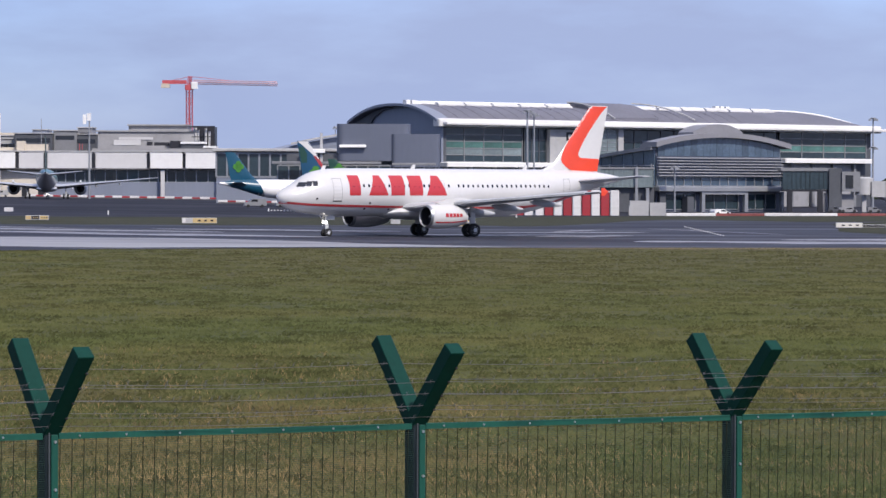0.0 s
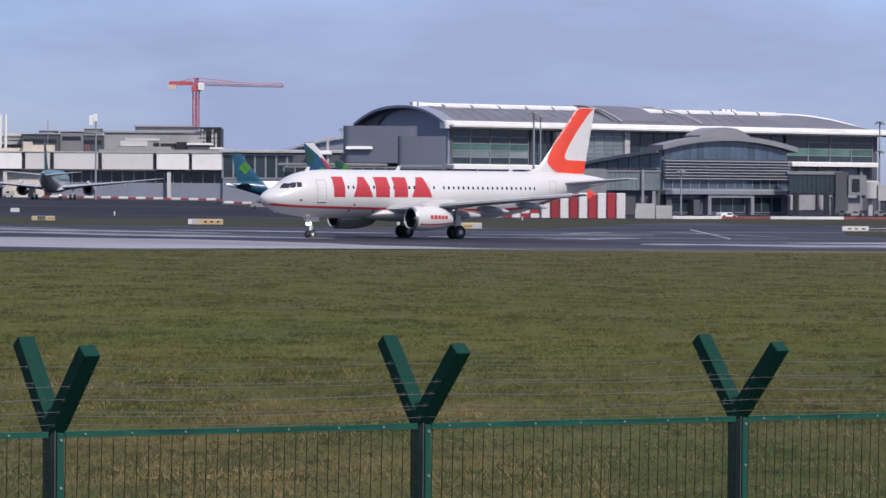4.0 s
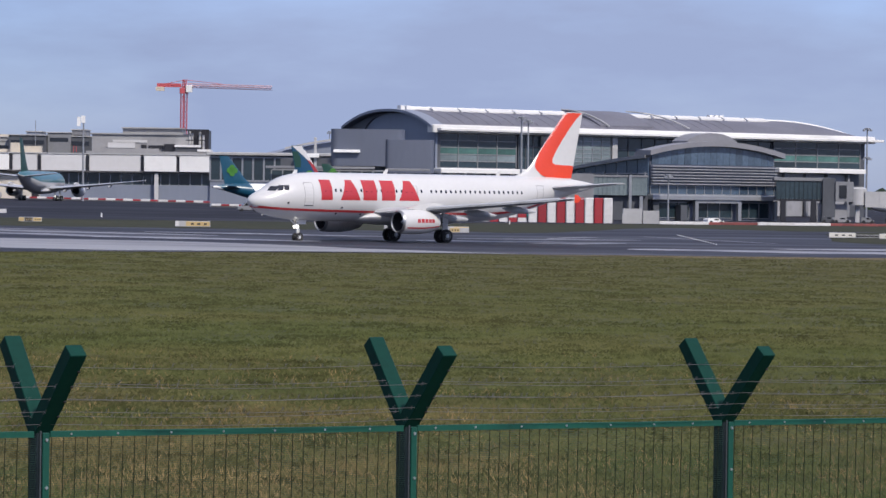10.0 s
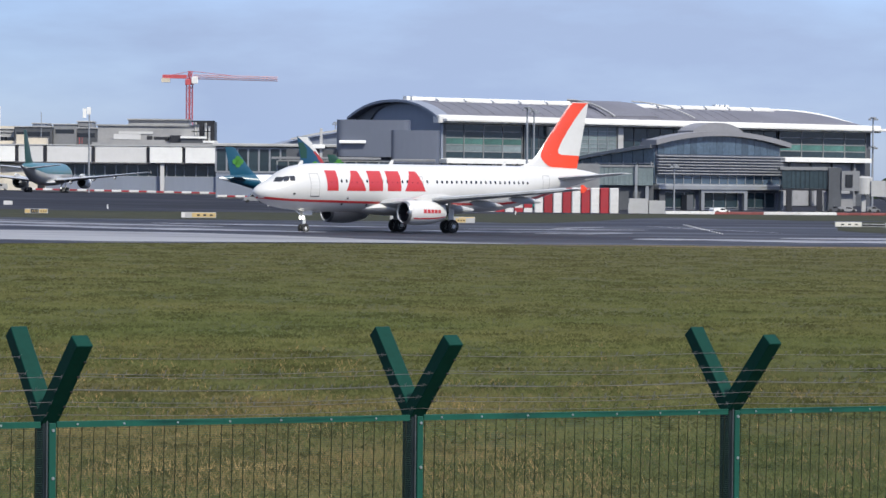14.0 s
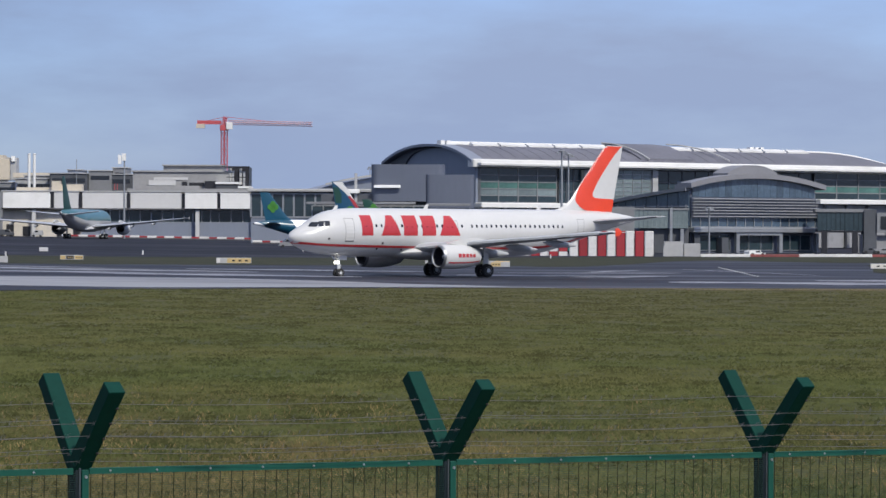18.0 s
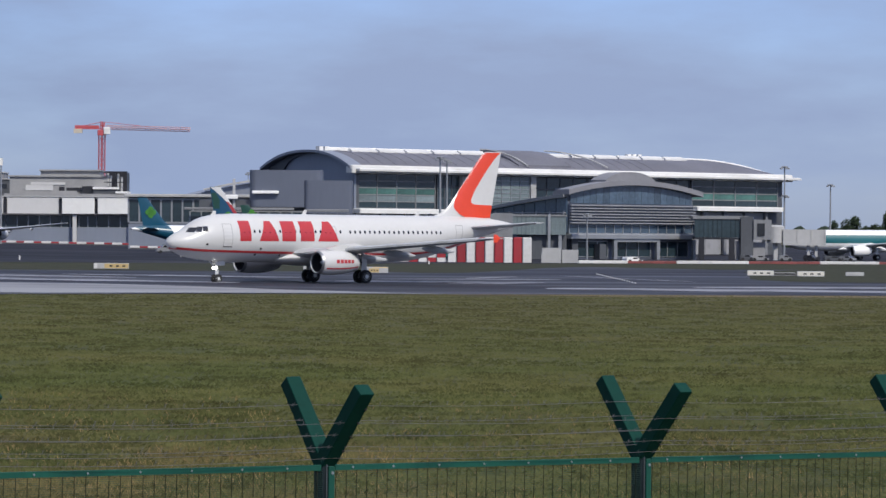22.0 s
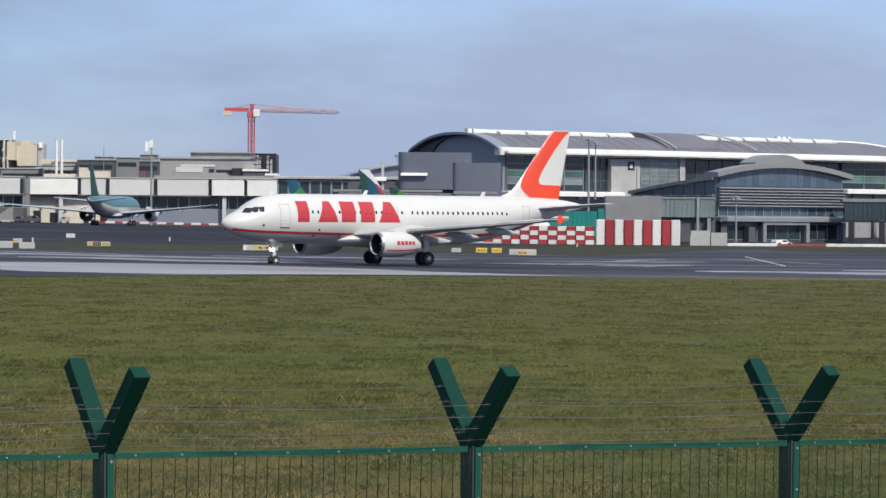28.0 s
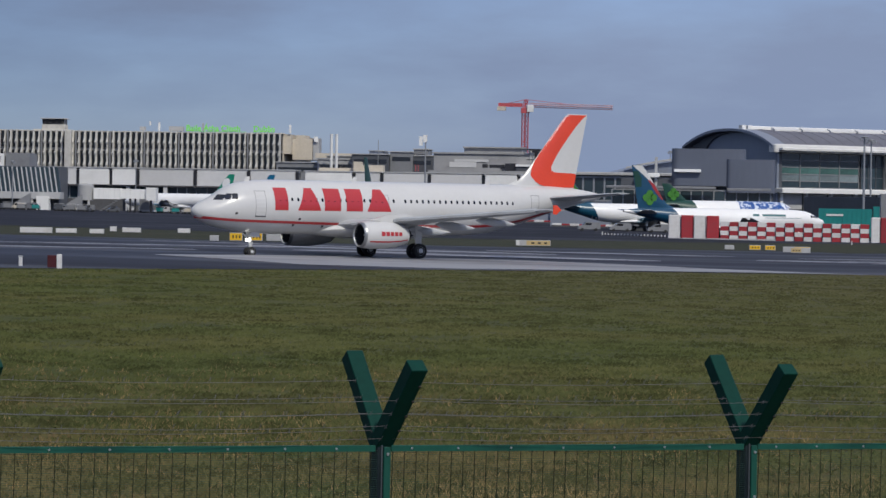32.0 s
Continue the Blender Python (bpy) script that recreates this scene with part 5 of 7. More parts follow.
for x0, x1 in zip(SLOTS, SLOTS[1:]):
    proud = 0.0 if x0 in WHITE else 1.2
    y = 985 if x0 < -150 else 1000
    part("parapet_panel", Build().chamfered(x0 + 0.5, x1 - 0.5, y + proud, y + 9, 10.6, 15.8, 0.12), M_pale if x0 in WHITE else M_parapet, old_pier, "white cladding panel" if x0 in WHITE else "")
    if x1 < -63:
        part("slot", Build().box(x1 - 0.5, x1 + 0.5, y + 0.9, y + 6, 10.8, 15.3), M_dark, old_pier, "dark slot between panels")
    part("coping", Build().box(x0, x1, y + proud - 0.25, y + 9.2, 15.8, 16.15), M_greyp, old_pier)
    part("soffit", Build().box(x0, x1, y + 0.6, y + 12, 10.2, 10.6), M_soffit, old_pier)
    n = max(2, round((x1 - x0) / 3.2))
    if x0 in (-144, -128):
        part("service_wall", Build().box(x0, x1, y + 3.3, y + 12, rise(x0) - 1, 10.15), M_cream, old_pier, "cream rendered wall")
        boxes("dark_opening", M_dark, old_pier, [(x0 + 1.2 + k * 5.2, x0 + 3.6 + k * 5.2, y + 3.2, y + 3.29, rise(x0) + 0.1, 5.4 - 0.6 * k) for k in range(2)])
        continue
    glazed(old_pier, x0, x1, y + 3.5, 6.2, 10.1, n, 1, M_glass, 0.3)
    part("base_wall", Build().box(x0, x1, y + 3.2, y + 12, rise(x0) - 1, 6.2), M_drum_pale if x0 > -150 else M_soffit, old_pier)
boxes("column", M_parapet, old_pier, [(x - 0.6, x + 0.6, (985 if x < -150 else 1000) + 0.9, (985 if x < -150 else 1000) + 2.1, rise(x) - 0.5, 10.2) for x in (-211, -198, -186, -168, -152, -133.8, -82.0, -63.9)], "pale concrete column")
boxes("roof_box", M_beige, old_pier, [(-126, -119, 1004, 1009, 16, 18.2), (-128.4, -126, 1003, 1008, 16, 19.2), (-140, -128, 1006, 1010, 16, 17.2)])

# ---- grey buildings behind it ----
M_rear = material("warm_grey_render", (0.3, 0.298, 0.3), 0.65, vary=0.08, scale=0.12, dirt=(0.23, 0.23, 0.235), dirt_scale=0.15)
rear = thing("rear_building", pose(0, 0, 0), "flat-roofed grey building with pale window bands and rooftop plant", "building")
boxes("wall", M_rear, rear, [(-108.5, -76, 1060, 1090, 0, 23.2), (-104, -86, 1058.6, 1060, 16, 18.6)])
boxes("upper_storey", M_rear, rear, [(-98.8, -79, 1066, 1085, 23.2, 25.4)])
boxes("roof_edge", M_rear, rear, [(-109, -76, 1059.4, 1090, 23.2, 23.7), (-99.2, -78.5, 1065, 1085.5, 25.4, 25.8)])
boxes("window_band", M_parapet, rear, [(-103, -94, 1058.4, 1058.6, 18.7, 20.5), (-101.5, -90, 1059.7, 1060, 20.6, 21.4)])
boxes("dark_opening", M_dark, rear, [(-92, -90.2, 1059.6, 1060, 18.4, 19.9), (-89.6, -84.6, 1059.6, 1060, 18.6, 19.7), (-84.2, -80.4, 1058.0, 1060, 16.4, 20.2)])
boxes("annex", M_darkclad, rear, [(-80.4, -72.6, 1057, 1075, 0, 19.2)])
boxes("annex_roof", M_pale, rear, [(-80.6, -72, 1056.4, 1075, 19.2, 19.9), (-73.0, -68.8, 1055.8, 1070, 17.8, 18.5)])
# open steel frame with ducts on the corner
boxes("frame_bar", M_dark, rear, [(-69.8, -69.3, 1058, 1058.5, 15, 25.2), (-77, -69.3, 1058, 1058.5, 24.7, 25.2), (-73.6, -73.2, 1058, 1058.4, 16, 25), (-77, -69.4, 1058, 1058.4, 21.4, 21.7)])
for x, z0, z1 in ((-75.8, 17, 24.6), (-74.9, 18, 23.9), (-72.4, 19, 24.4), (-71.2, 18, 23.4)):
    part("duct", Build().tube((x, 1060, z0), (x, 1060, z1), 0.42, n=8), M_greyp, rear)
boxes("frame_back", M_dark, rear, [(-76.6, -69.6, 1061.5, 1075, 0, 25.0)])
boxes("plinth_wall", M_rear, rear, [(-110, -70, 1056, 1058, 14.5, 17.6)])

jumble = thing("rear_building", pose(0, 0, 0), "cluster of dark flat-roofed plant buildings", "building")
for k, (x0, x1, z1, mat) in enumerate(((-140, -127, 23.0, M_darkclad), (-134, -129, 24.2, M_drum_pale), (-127, -119, 24.0, M_clad), (-121, -112, 22.8, M_darkclad), (-119, -114, 25.1, M_clad), (-153, -140, 21.2, M_greyp), (-150, -138, 22.4, M_clad), (-168, -150, 20.0, M_clad))):
    part("block", Build().chamfered(x0, x1, 1088 + k * 1.5, 1104 + k, 0, z1, 0.2), mat, jumble)
    part("roof_edge", Build().box(x0 - 0.3, x1 + 0.3, 1087.6 + k * 1.5, 1104.4 + k, z1 + 0.001, z1 + 0.35), M_greyp, jumble)
    boxes("window_band", M_pane, jumble, [(x0 + 0.8, x1 - 0.8, 1087.9 + k * 1.5, 1088 + k * 1.5, z1 - 3.0, z1 - 1.6)])
for x in (-146.8, -145.0):
    part("flue", Build().tube((x, 1086, 18), (x, 1086, 29.6), 0.5, 0.5, 12).tube((x, 1086, 29.6), (x, 1086, 29.9), 0.58, n=12), M_pale, jumble, "tall pale metal flue", smooth=True)
boxes("lattice_bar", M_cranered, jumble, [(-117.5 + k * 0.9, -117.3 + k * 0.9, 1086, 1086.2, 17.4, 19.6) for k in range(2)])

# ---- the concrete terminal with its finned facade ----
old_hall = thing("terminal_building", pose(0, 0, 0), "brutalist concrete terminal with rows of vertical precast fins", "terminal")
boxes("wall", M_beige, old_hall, [(-330, -173.5, 1152, 1225, 0, 31.4), (-173.5, -171, 1153, 1224, 24.0, 31.2)])
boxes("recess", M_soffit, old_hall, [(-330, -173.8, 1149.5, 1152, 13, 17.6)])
boxes("window_band", M_clad, old_hall, [(-330, -173.8, 1151.5, 1151.9, 24.2, 25.2)], "grey spandrel band")
boxes("window_band", M_pane, old_hall, [(-330, -173.8, 1151.5, 1151.9, 18.2, 24.2), (-330, -173.8, 1151.5, 1151.9, 25.2, 31)])
finb = Build()
prof = [(0.0, 0.0), (0.5, 0.0), (0.62, -0.9), (0.45, -1.5), (0.05, -1.5), (-0.12, -0.9)]
rows = []
for z, k, dx in ((-0.6, 0.8, 0), (1.2, 1.2, -0.08), (2.4, 0.95, 0), (4.6, 0.95, -0.03), (5.5, 1.25, -0.1), (6.2, 1.1, -0.05), (7.2, 0.9, 0), (8.6, 0.95, 0), (9.5, 1.25, -0.1), (10.4, 1.05, -0.03), (11.6, 0.9, 0), (13.8, 0.9, 0)):
    rows.append([(x * k * 1.3 + dx * 3.0, y * k * 1.15, z) for x, y in prof])
fin_mesh = finb.loft(rows).mesh("facade_fin", M_precast)
for i in range(73):
    part("facade_fin", fin_mesh, M_precast, old_hall, m=Matrix.Translation((-329 + i * 2.14, 1151.4, 17.8)))
boxes("roof_edge", M_precast, old_hall, [(-330, -173.2, 1150.8, 1153, 31.2, 31.5)])
boxes("column", M_clad, old_hall, [(x + 0.1, x + 0.6, 1149.2, 1151, 12, 31.3) for x in stations(-173.9 - 12.84 * 11, -173.9 - 12.84, 12.84)])
part("stair_core", Build().chamfered(-254.4, -252.0, 1147, 1152, 12, 31.6, 0.2), M_precast, old_hall)
boxes("roof_plant", M_greyp, old_hall, [(-228, -226, 1156, 1158, 31.9, 33.4), (-217, -212, 1156, 1160, 31.9, 33.6), (-203.5, -203, 1150, 1151, 31.9, 34.8)])
boxes("end_wall", M_beige, old_hall, [(-171, -163.6, 1158, 1180, 22, 29.5), (-169.6, -166.4, 1158, 1170, 29.5, 31.0)])
boxes("roof_plant", M_greyp, old_hall, [(-163.4, -161.2, 1158, 1165, 22, 30.0)])
boxes("roof_plant", M_pale, old_hall, [(-220.3, -219.6, 1152, 1152.6, 31.9, 35.0), (-223.6, -223, 1152, 1152.5, 33.8, 35.2), (-171.5, -170.8, 1152, 1153, 31.6, 34.6), (-162.9, -161.6, 1157, 1157.9, 28.6, 30.6)])
boxes("annex", M_clad, old_hall, [(-170, -140, 1120, 1145, 0, 20.5), (-172, -146, 1115, 1120, 0, 17.6)])
boxes("annex_roof", M_beige, old_hall, [(-160, -140, 1140, 1150, 22.5, 24.2)])
tower = thing("control_tower", pose(-260.4, 1158, 31.4), "small rooftop control cab with dark slanted windows", "tower")
part("base", Build().chamfered(-4.3, 4.3, -3, 3, 0, 2.4, 0.15), M_precast, tower)
part("balcony", Build().chamfered(-7.2, 5.4, -4, 4, -0.3, 0.6, 0.1), M_precast, tower)
for i in range(6):
    part("cab_window", Build().loft([[(-4.0 + i * 1.34, -3.1, 2.5), (-2.76 + i * 1.34, -3.1, 2.5), (-2.6 + i * 1.4, -3.7, 4.4), (-3.98 + i * 1.4 - 0.06, -3.7, 4.4)], [(-4.0 + i * 1.34, -2.9, 2.5), (-2.76 + i * 1.34, -2.9, 2.5), (-2.6 + i * 1.4, -3.5, 4.4), (-3.98 + i * 1.4 - 0.06, -3.5, 4.4)]]), M_pane, tower, "dark cab window")
part("cab_core", Build().box(-4, 4, -2.7, 3, 2.4, 4.4), M_darkclad, tower)
part("cab_roof", Build().chamfered(-4.7, 4.7, -3.9, 4, 4.4, 4.7, 0.1), M_greyp, tower)


def lettering(text, height, m, mat, parent, label):
    cu = bpy.data.curves.new("letters", "FONT")
    cu.body, cu.size, cu.extrude, cu.offset = text, height, 0.12, 0.06
    ob = bpy.data.objects.new("letters", cu)
    scene.collection.objects.link(ob)
    me = bpy.data.meshes.new_from_object(ob.evaluated_get(bpy.context.evaluated_depsgraph_get()))
    bpy.data.objects.remove(ob)
    me.materials.clear()
    me.materials.append(mat)
    return part("letters", me, mat, parent, label, m=m)


sign = thing("rooftop_sign", pose(-211, 1158, 31.9), "green rooftop letters naming the city", "sign")
fl = pose(0, 0, 0, 90, 0, 0)
lettering("Baile Átha Cliath", 3.0, Matrix.Translation((0, 0, 0.25)) @ fl, M_signgreen, sign, "green sign letters")
lettering("Dublin", 3.0, Matrix.Translation((25.2, 0, 0.25)) @ fl, M_signgreen, sign, "green sign letters")
boxes("rail", M_signgreen, sign, [(0, 22.5, 0.2, 0.35, 0.0, 0.16), (25, 33, 0.2, 0.35, 0.0, 0.16)])

# ---- glazed lounge, jet bridge and stands by the concrete terminal ----
lounge = thing("lounge_building", pose(-204, 896, 0), "low building with a sloping glazed front and raking mullions", "building")
boxes("wall", M_darkclad, lounge, [(-30, 3, 4, 16, 0, 15)])
boxes("upper_block", M_pale, lounge, [(-30, -13.5, 5, 15, 15, 18.6)])
boxes("upper_block", M_clad, lounge, [(-13, -6, 5, 15, 14, 18.8)])
boxes("dark_opening", M_pane, lounge, [(-29, -14.6, 4.8, 5.0, 16.0, 17.8)])
for i in range(24):
    x = -30 + i * 1.36
    part("raking_mullion", Build().loft([[(x + 1.9, 0.2, 7.6), (x + 2.2, 0.2, 7.6), (x + 2.2, 0.6, 7.6), (x + 1.9, 0.6, 7.6)], [(x, 3.6, 14.8), (x + 0.3, 3.6, 14.8), (x + 0.3, 4.0, 14.8), (x, 4.0, 14.8)]]), M_greyp, lounge)
    part("window_pane", Build().loft([[(x + 2.24, 0.5, 7.6), (x + 3.2, 0.5, 7.6), (x + 3.2, 0.7, 7.6), (x + 2.24, 0.7, 7.6)], [(x + 0.34, 3.9, 14.8), (x + 1.3, 3.9, 14.8), (x + 1.3, 4.1, 14.8), (x + 0.34, 4.1, 14.8)]]), M_glass, lounge)
boxes("balcony", M_greyp, lounge, [(-30, 4.5, -1, 4, 5.6, 7.6)])
boxes("hut", M_pale, lounge, [(-28, -22, -3, 0, 1.5, 6.2), (-21.4, -18.0, -3, 0, 1.5, 6.0), (-17, -15, -3, 0, 1.5, 5.0), (-6.5, -3.5, -3, 0, 1.5, 5.4), (-2.2, 1.4, -2, 1, 1.5, 6.4)])
boxes("hut_window", M_pane, lounge, [(-27, -25.4, -3.1, -3.0, 3.4, 5.6), (-20.6, -19.6, -3.1, -3.0, 3.0, 5.4)])
bridge3 = thing("boarding_bridge", pose(-186, 874, rise(-186)), "white boarding bridge with a rotunda", "jet bridge", "jet bridges")
part("rotunda", Build().turned([(3.2, 2.3), (7.4, 2.3), (7.8, 1.6)], "z", (-1.5, 0, 0), 18), M_greyp, bridge3, smooth=True)
ribbed_box("tunnel", bridge3, 1.0, 8.6, -1.4, 1.4, 3.6, 6.7, M_pale, 1.5)
ribbed_box("tunnel", bridge3, 8.6, 16.0, -1.1, 1.1, 3.8, 6.5, M_pale, 1.5)
boxes("cabin", M_pale, bridge3, [(16.0, 18.8, -1.8, 1.8, 3.4, 7.0)])
boxes("leg", M_dark, bridge3, [(-2, -1, -0.5, 0.5, 0, 3.2), (11, 11.5, -0.3, 0.3, 0, 3.8), (12.4, 12.9, -0.3, 0.3, 0, 3.8), (16.8, 17.4, -0.4, 0.4, 0, 3.4)])
boxes("stair", M_clad, bridge3, [(3 + k * 0.7, 3.7 + k * 0.7, -2.2, -1.5, 0.3 + k * 0.45, 0.55 + k * 0.45) for k in range(7)])

# ---- crane, masts ----
crane = thing("tower_crane", pose(-88.2, 1200, 0), "red tower crane with a long pale red jib", "crane")


def lattice(b, p, q, half, step, r=0.16):
    p, q = Vector(p), Vector(q)
    d = (q - p).normalized()
    a = d.orthogonal().normalized()
    c = d.cross(a)
    corners = [a * half + c * half, a * half - c * half, -a * half - c * half, -a * half + c * half]
    n = max(1, round((q - p).length / step))
    for k in corners:
        b.tube(p + k, q + k, r, n=4)
    for i in range(n):
        s, e = p + (q - p) * (i / n), p + (q - p) * ((i + 1) / n)
        for j in range(4):
            b.tube(s + corners[j], e + corners[(j + 1) % 4], r * 0.6, n=3)
            b.tube(s + corners[j], s + corners[(j + 1) % 4], r * 0.6, n=3)
    return b


part("mast", lattice(Build(), (0, 0, 8), (0, 0, 41.5), 0.85, 2.0, 0.19), M_cranered, crane)
part("slewing_unit", Build().chamfered(-1.6, 1.6, -1.5, 1.5, 41.5, 43.6, 0.2), M_cranered, crane)
part("cab", Build().chamfered(0.8, 3.2, -2.2, 0.2, 42.0, 44.6, 0.2), M_pale, crane, "white crane cab")
part("jib", lattice(Build(), (1.5, 0, 44.6), (33.4, 0, 44.0), 0.55, 1.6, 0.12), M_cranepink, crane)
part("counter_jib", Build().box(-10.2, -1, -0.8, 0.8, 43.9, 44.5).box(-10.2, -1, -0.85, -0.75, 44.5, 45.3), M_cranered, crane)
part("tower_head", lattice(Build(), (0, 0, 43.6), (0.3, 0, 46.8), 0.5, 1.1, 0.15), M_cranered, crane)
boxes("counterweight", M_beige, crane, [(-10.6, -7.4, -1, 1, 42.4, 44.0)])
part("stay", Build().tube((0.3, 0, 46.7), (18, 0, 44.9), 0.09, n=4).tube((0.3, 0, 46.7), (-9.5, 0, 44.6), 0.09, n=4), M_cranered, crane)


def mast(x, y, top, r, label, heads=1, group="lighting masts"):
    t = thing("lighting_mast", pose(x, y, rise(x)), label, "mast", group)
    part("pole", Build().tube((0, 0, 0), (0, 0, top), r, r * 0.55, 10), M_steel, t, smooth=True)
    for k in range(heads):
        z = top - k * 7.0
        part("head_ring", Build().turned([(z - 0.15, r * 2.4), (z + 0.1, r * 2.8), (z + 0.25, r * 1.5)], "z", n=12), M_steel, t)
        for i in range(5):
            w = 2 * math.pi * i / 5
            part("floodlight", Build().chamfered(-0.25, 0.25, -0.2, 0.2, -0.45, 0.0, 0.05, Matrix.Translation((math.cos(w) * r * 3.2, math.sin(w) * r * 3.2, z - 0.1))), M_steel, t)
    return t


mast(20.6, 620, 19.6, 0.3, "tall galvanised lighting mast in front of the terminal")
mast(22.2, 628, 19.2, 0.24, "tall galvanised lighting mast in front of the terminal")
mast(31.0, 640, 14.6, 0.16, "slim galvanised pole in front of the terminal", 0)
mast(109.2, 766, 21.6, 0.3, "tall lighting mast at the end of the terminal", 2)
mast(141.5, 900, 19.6, 0.32, "lighting mast on the far apron")
mast(-23.0, 840, 20.4, 0.2, "slim lighting mast behind the link building")
comms = mast(-99.8, 950, 25.6, 0.36, "tall pole with white antenna panels", 0)
boxes("antenna_panel", M_pale, comms, [(-1.9, -0.9, -0.4, 0.2, 22.4, 25.2), (-0.7, 0.5, -0.5, 0.4, 23.4, 25.6)])
mast(-130.5, 1086, 26.6, 0.2, "dark mast on a roof", 0)
for x, y, h in ((-208, 872, 13.5), (-186.4, 940, 15.6), (46.8, 586, 8.4)):
    mast(x, y, h, 0.2, "grey apron light pole", 1, "apron light poles")
for i in range(9):
    x = -66 + i * 4.1 + 1.3 * math.sin(i * 2.3)
    mast(x, 1300, 15.5 + 2.0 * math.sin(i * 1.7), 0.14, "thin distant lamp post behind the link building", 0, "distant lamp posts")

# ---- red and white screens and barriers ----
screen = thing("blast_screen", pose(0, 0, 0), "tall red and white striped and chequered screen", "barrier")


def screen_point(x):
    return 520 - (x + 15) * 0.22


stripe_box = {}
for k, (x0, w, n, h, first) in enumerate(((-14.4, 2.08, 4, 3.85, 0), (18.3, 1.5, 9, 4.1, 0))):
    for i in range(n):
        mat = (M_barwhite, M_barred)[(i + first) % 2]
        key = (k, (i + first) % 2)
        if key not in stripe_box:
            stripe_box[key] = Build().chamfered(0.02, w - 0.02, 0, 0.9, 0, h, 0.12).mesh("screen_block", mat)
        x = x0 + i * w
        part("screen_block", stripe_box[key], mat, screen, "white screen block" if mat is M_barwhite else "red screen block", m=Matrix.Translation((x, screen_point(x), rise(x))))
for i in range(16):
    x = -5.9 + i * 1.5
    for j in range(4):
        mat = (M_barred, M_barwhite)[(i + j) % 2]
        key = ("c", (i + j) % 2)
        if key not in stripe_box:
            stripe_box[key] = Build().chamfered(0.02, 1.48, 0, 0.7, 0.01, 0.73, 0.05).mesh("screen_square", mat)
        part("screen_square", stripe_box[key], mat, screen, m=Matrix.Translation((x, screen_point(x) + 0.3, rise(x) + j * 0.74)))
part("kerb", Build().box(-14.4, 32, 516.5, 517.2, 0, 0.25), M_greyp, screen)
pallet = thing("grey_crate_row", pose(33.0, 508, 0), "row of grey metal crates beside the screen", "crate")
boxes("crate", M_greyp, pallet, [(0.4, 3.4, 0, 2, 0, 2.4), (3.6, 6.2, 0.4, 2.2, 0, 2.1), (0.2, 0.9, -0.6, 0, 0, 1.6)])

low_barrier = thing("low_barrier", pose(0, 0, 0), "line of low red and white barrier blocks across the apron", "barrier", "low barriers")
bw = Build().chamfered(0, 2.9, 0, 0.6, 0.3, 0.9, 0.1).mesh("barrier_block", M_barwhite)
br = Build().chamfered(0, 2.5, 0, 0.5, 0.3, 0.75, 0.08).mesh("barrier_block", M_barred)
bw_near = Build().chamfered(0, 2.35, 0, 0.6, 0.3, 0.8, 0.1).mesh("barrier_block", M_barwhite)
br_near = Build().chamfered(0, 2.05, 0, 0.5, 0.3, 0.7, 0.08).mesh("barrier_block", M_barred)
for i in range(19):
    y = 985 - i * 2.2
    near = 1.0 if i < 11 else 785.0 / y
    x, y = (-123 + i * 5.55) * near, y * near
    part("barrier_block", bw if i < 11 else bw_near, M_barwhite, low_barrier, "white barrier block", m=Matrix.Translation((x, y, rise(x) + 0.03)))
    part("barrier_block", br if i < 11 else br_near, M_barred, low_barrier, "red barrier block", m=Matrix.Translation((x + 2.95 * near, y, rise(x) + 0.03)))
for i in range(19):
    y = 985 - i * 2.2
    near = 1.0 if i < 11 else 785.0 / y
    x, y = (-123 + i * 5.55) * near, y * near
    part("kerb", Build().box(x, x + 5.5 * near, y + 0.02, y + 0.7, rise(x) - 0.2, rise(x) + 0.325), M_soffit, low_barrier, "dark kerb under the blocks")
low2 = thing("low_barrier", pose(0, 0, 0), "low red and white barrier blocks before the pier", "barrier", "low barriers")
bw2 = Build().chamfered(0, 1.96, 0, 0.5, 0, 0.45, 0.08).mesh("barrier_block", M_barwhite)
M_fadedred = material("faded_red_barrier_plastic", (0.21, 0.055, 0.05), 0.6, vary=0.15, scale=0.4, each=0.2, dirt=(0.16, 0.07, 0.06), dirt_scale=0.5)
br2 = Build().chamfered(0, 1.96, 0, 0.5, 0, 0.4, 0.08).mesh("barrier_block", M_fadedred)
for i in range(40):
    x = 38.6 + i * 2.0
    red = 7.5 < x - 38.6 < 15 or 27 < x - 38.6 < 38 or x - 38.6 > 49
    part("barrier_block", br2 if red else bw2, M_fadedred, low2, "red barrier block" if red else "white barrier block", m=Matrix.Translation((x, 500 + (x - 38.6) * 0.25 + (0.4 if red else 0), 0.03)))

# ---- airfield signs ----
M_boardwhite = material("white_lettered_board", (0.62, 0.6, 0.54), 0.5, vary=0.06, scale=1.0)


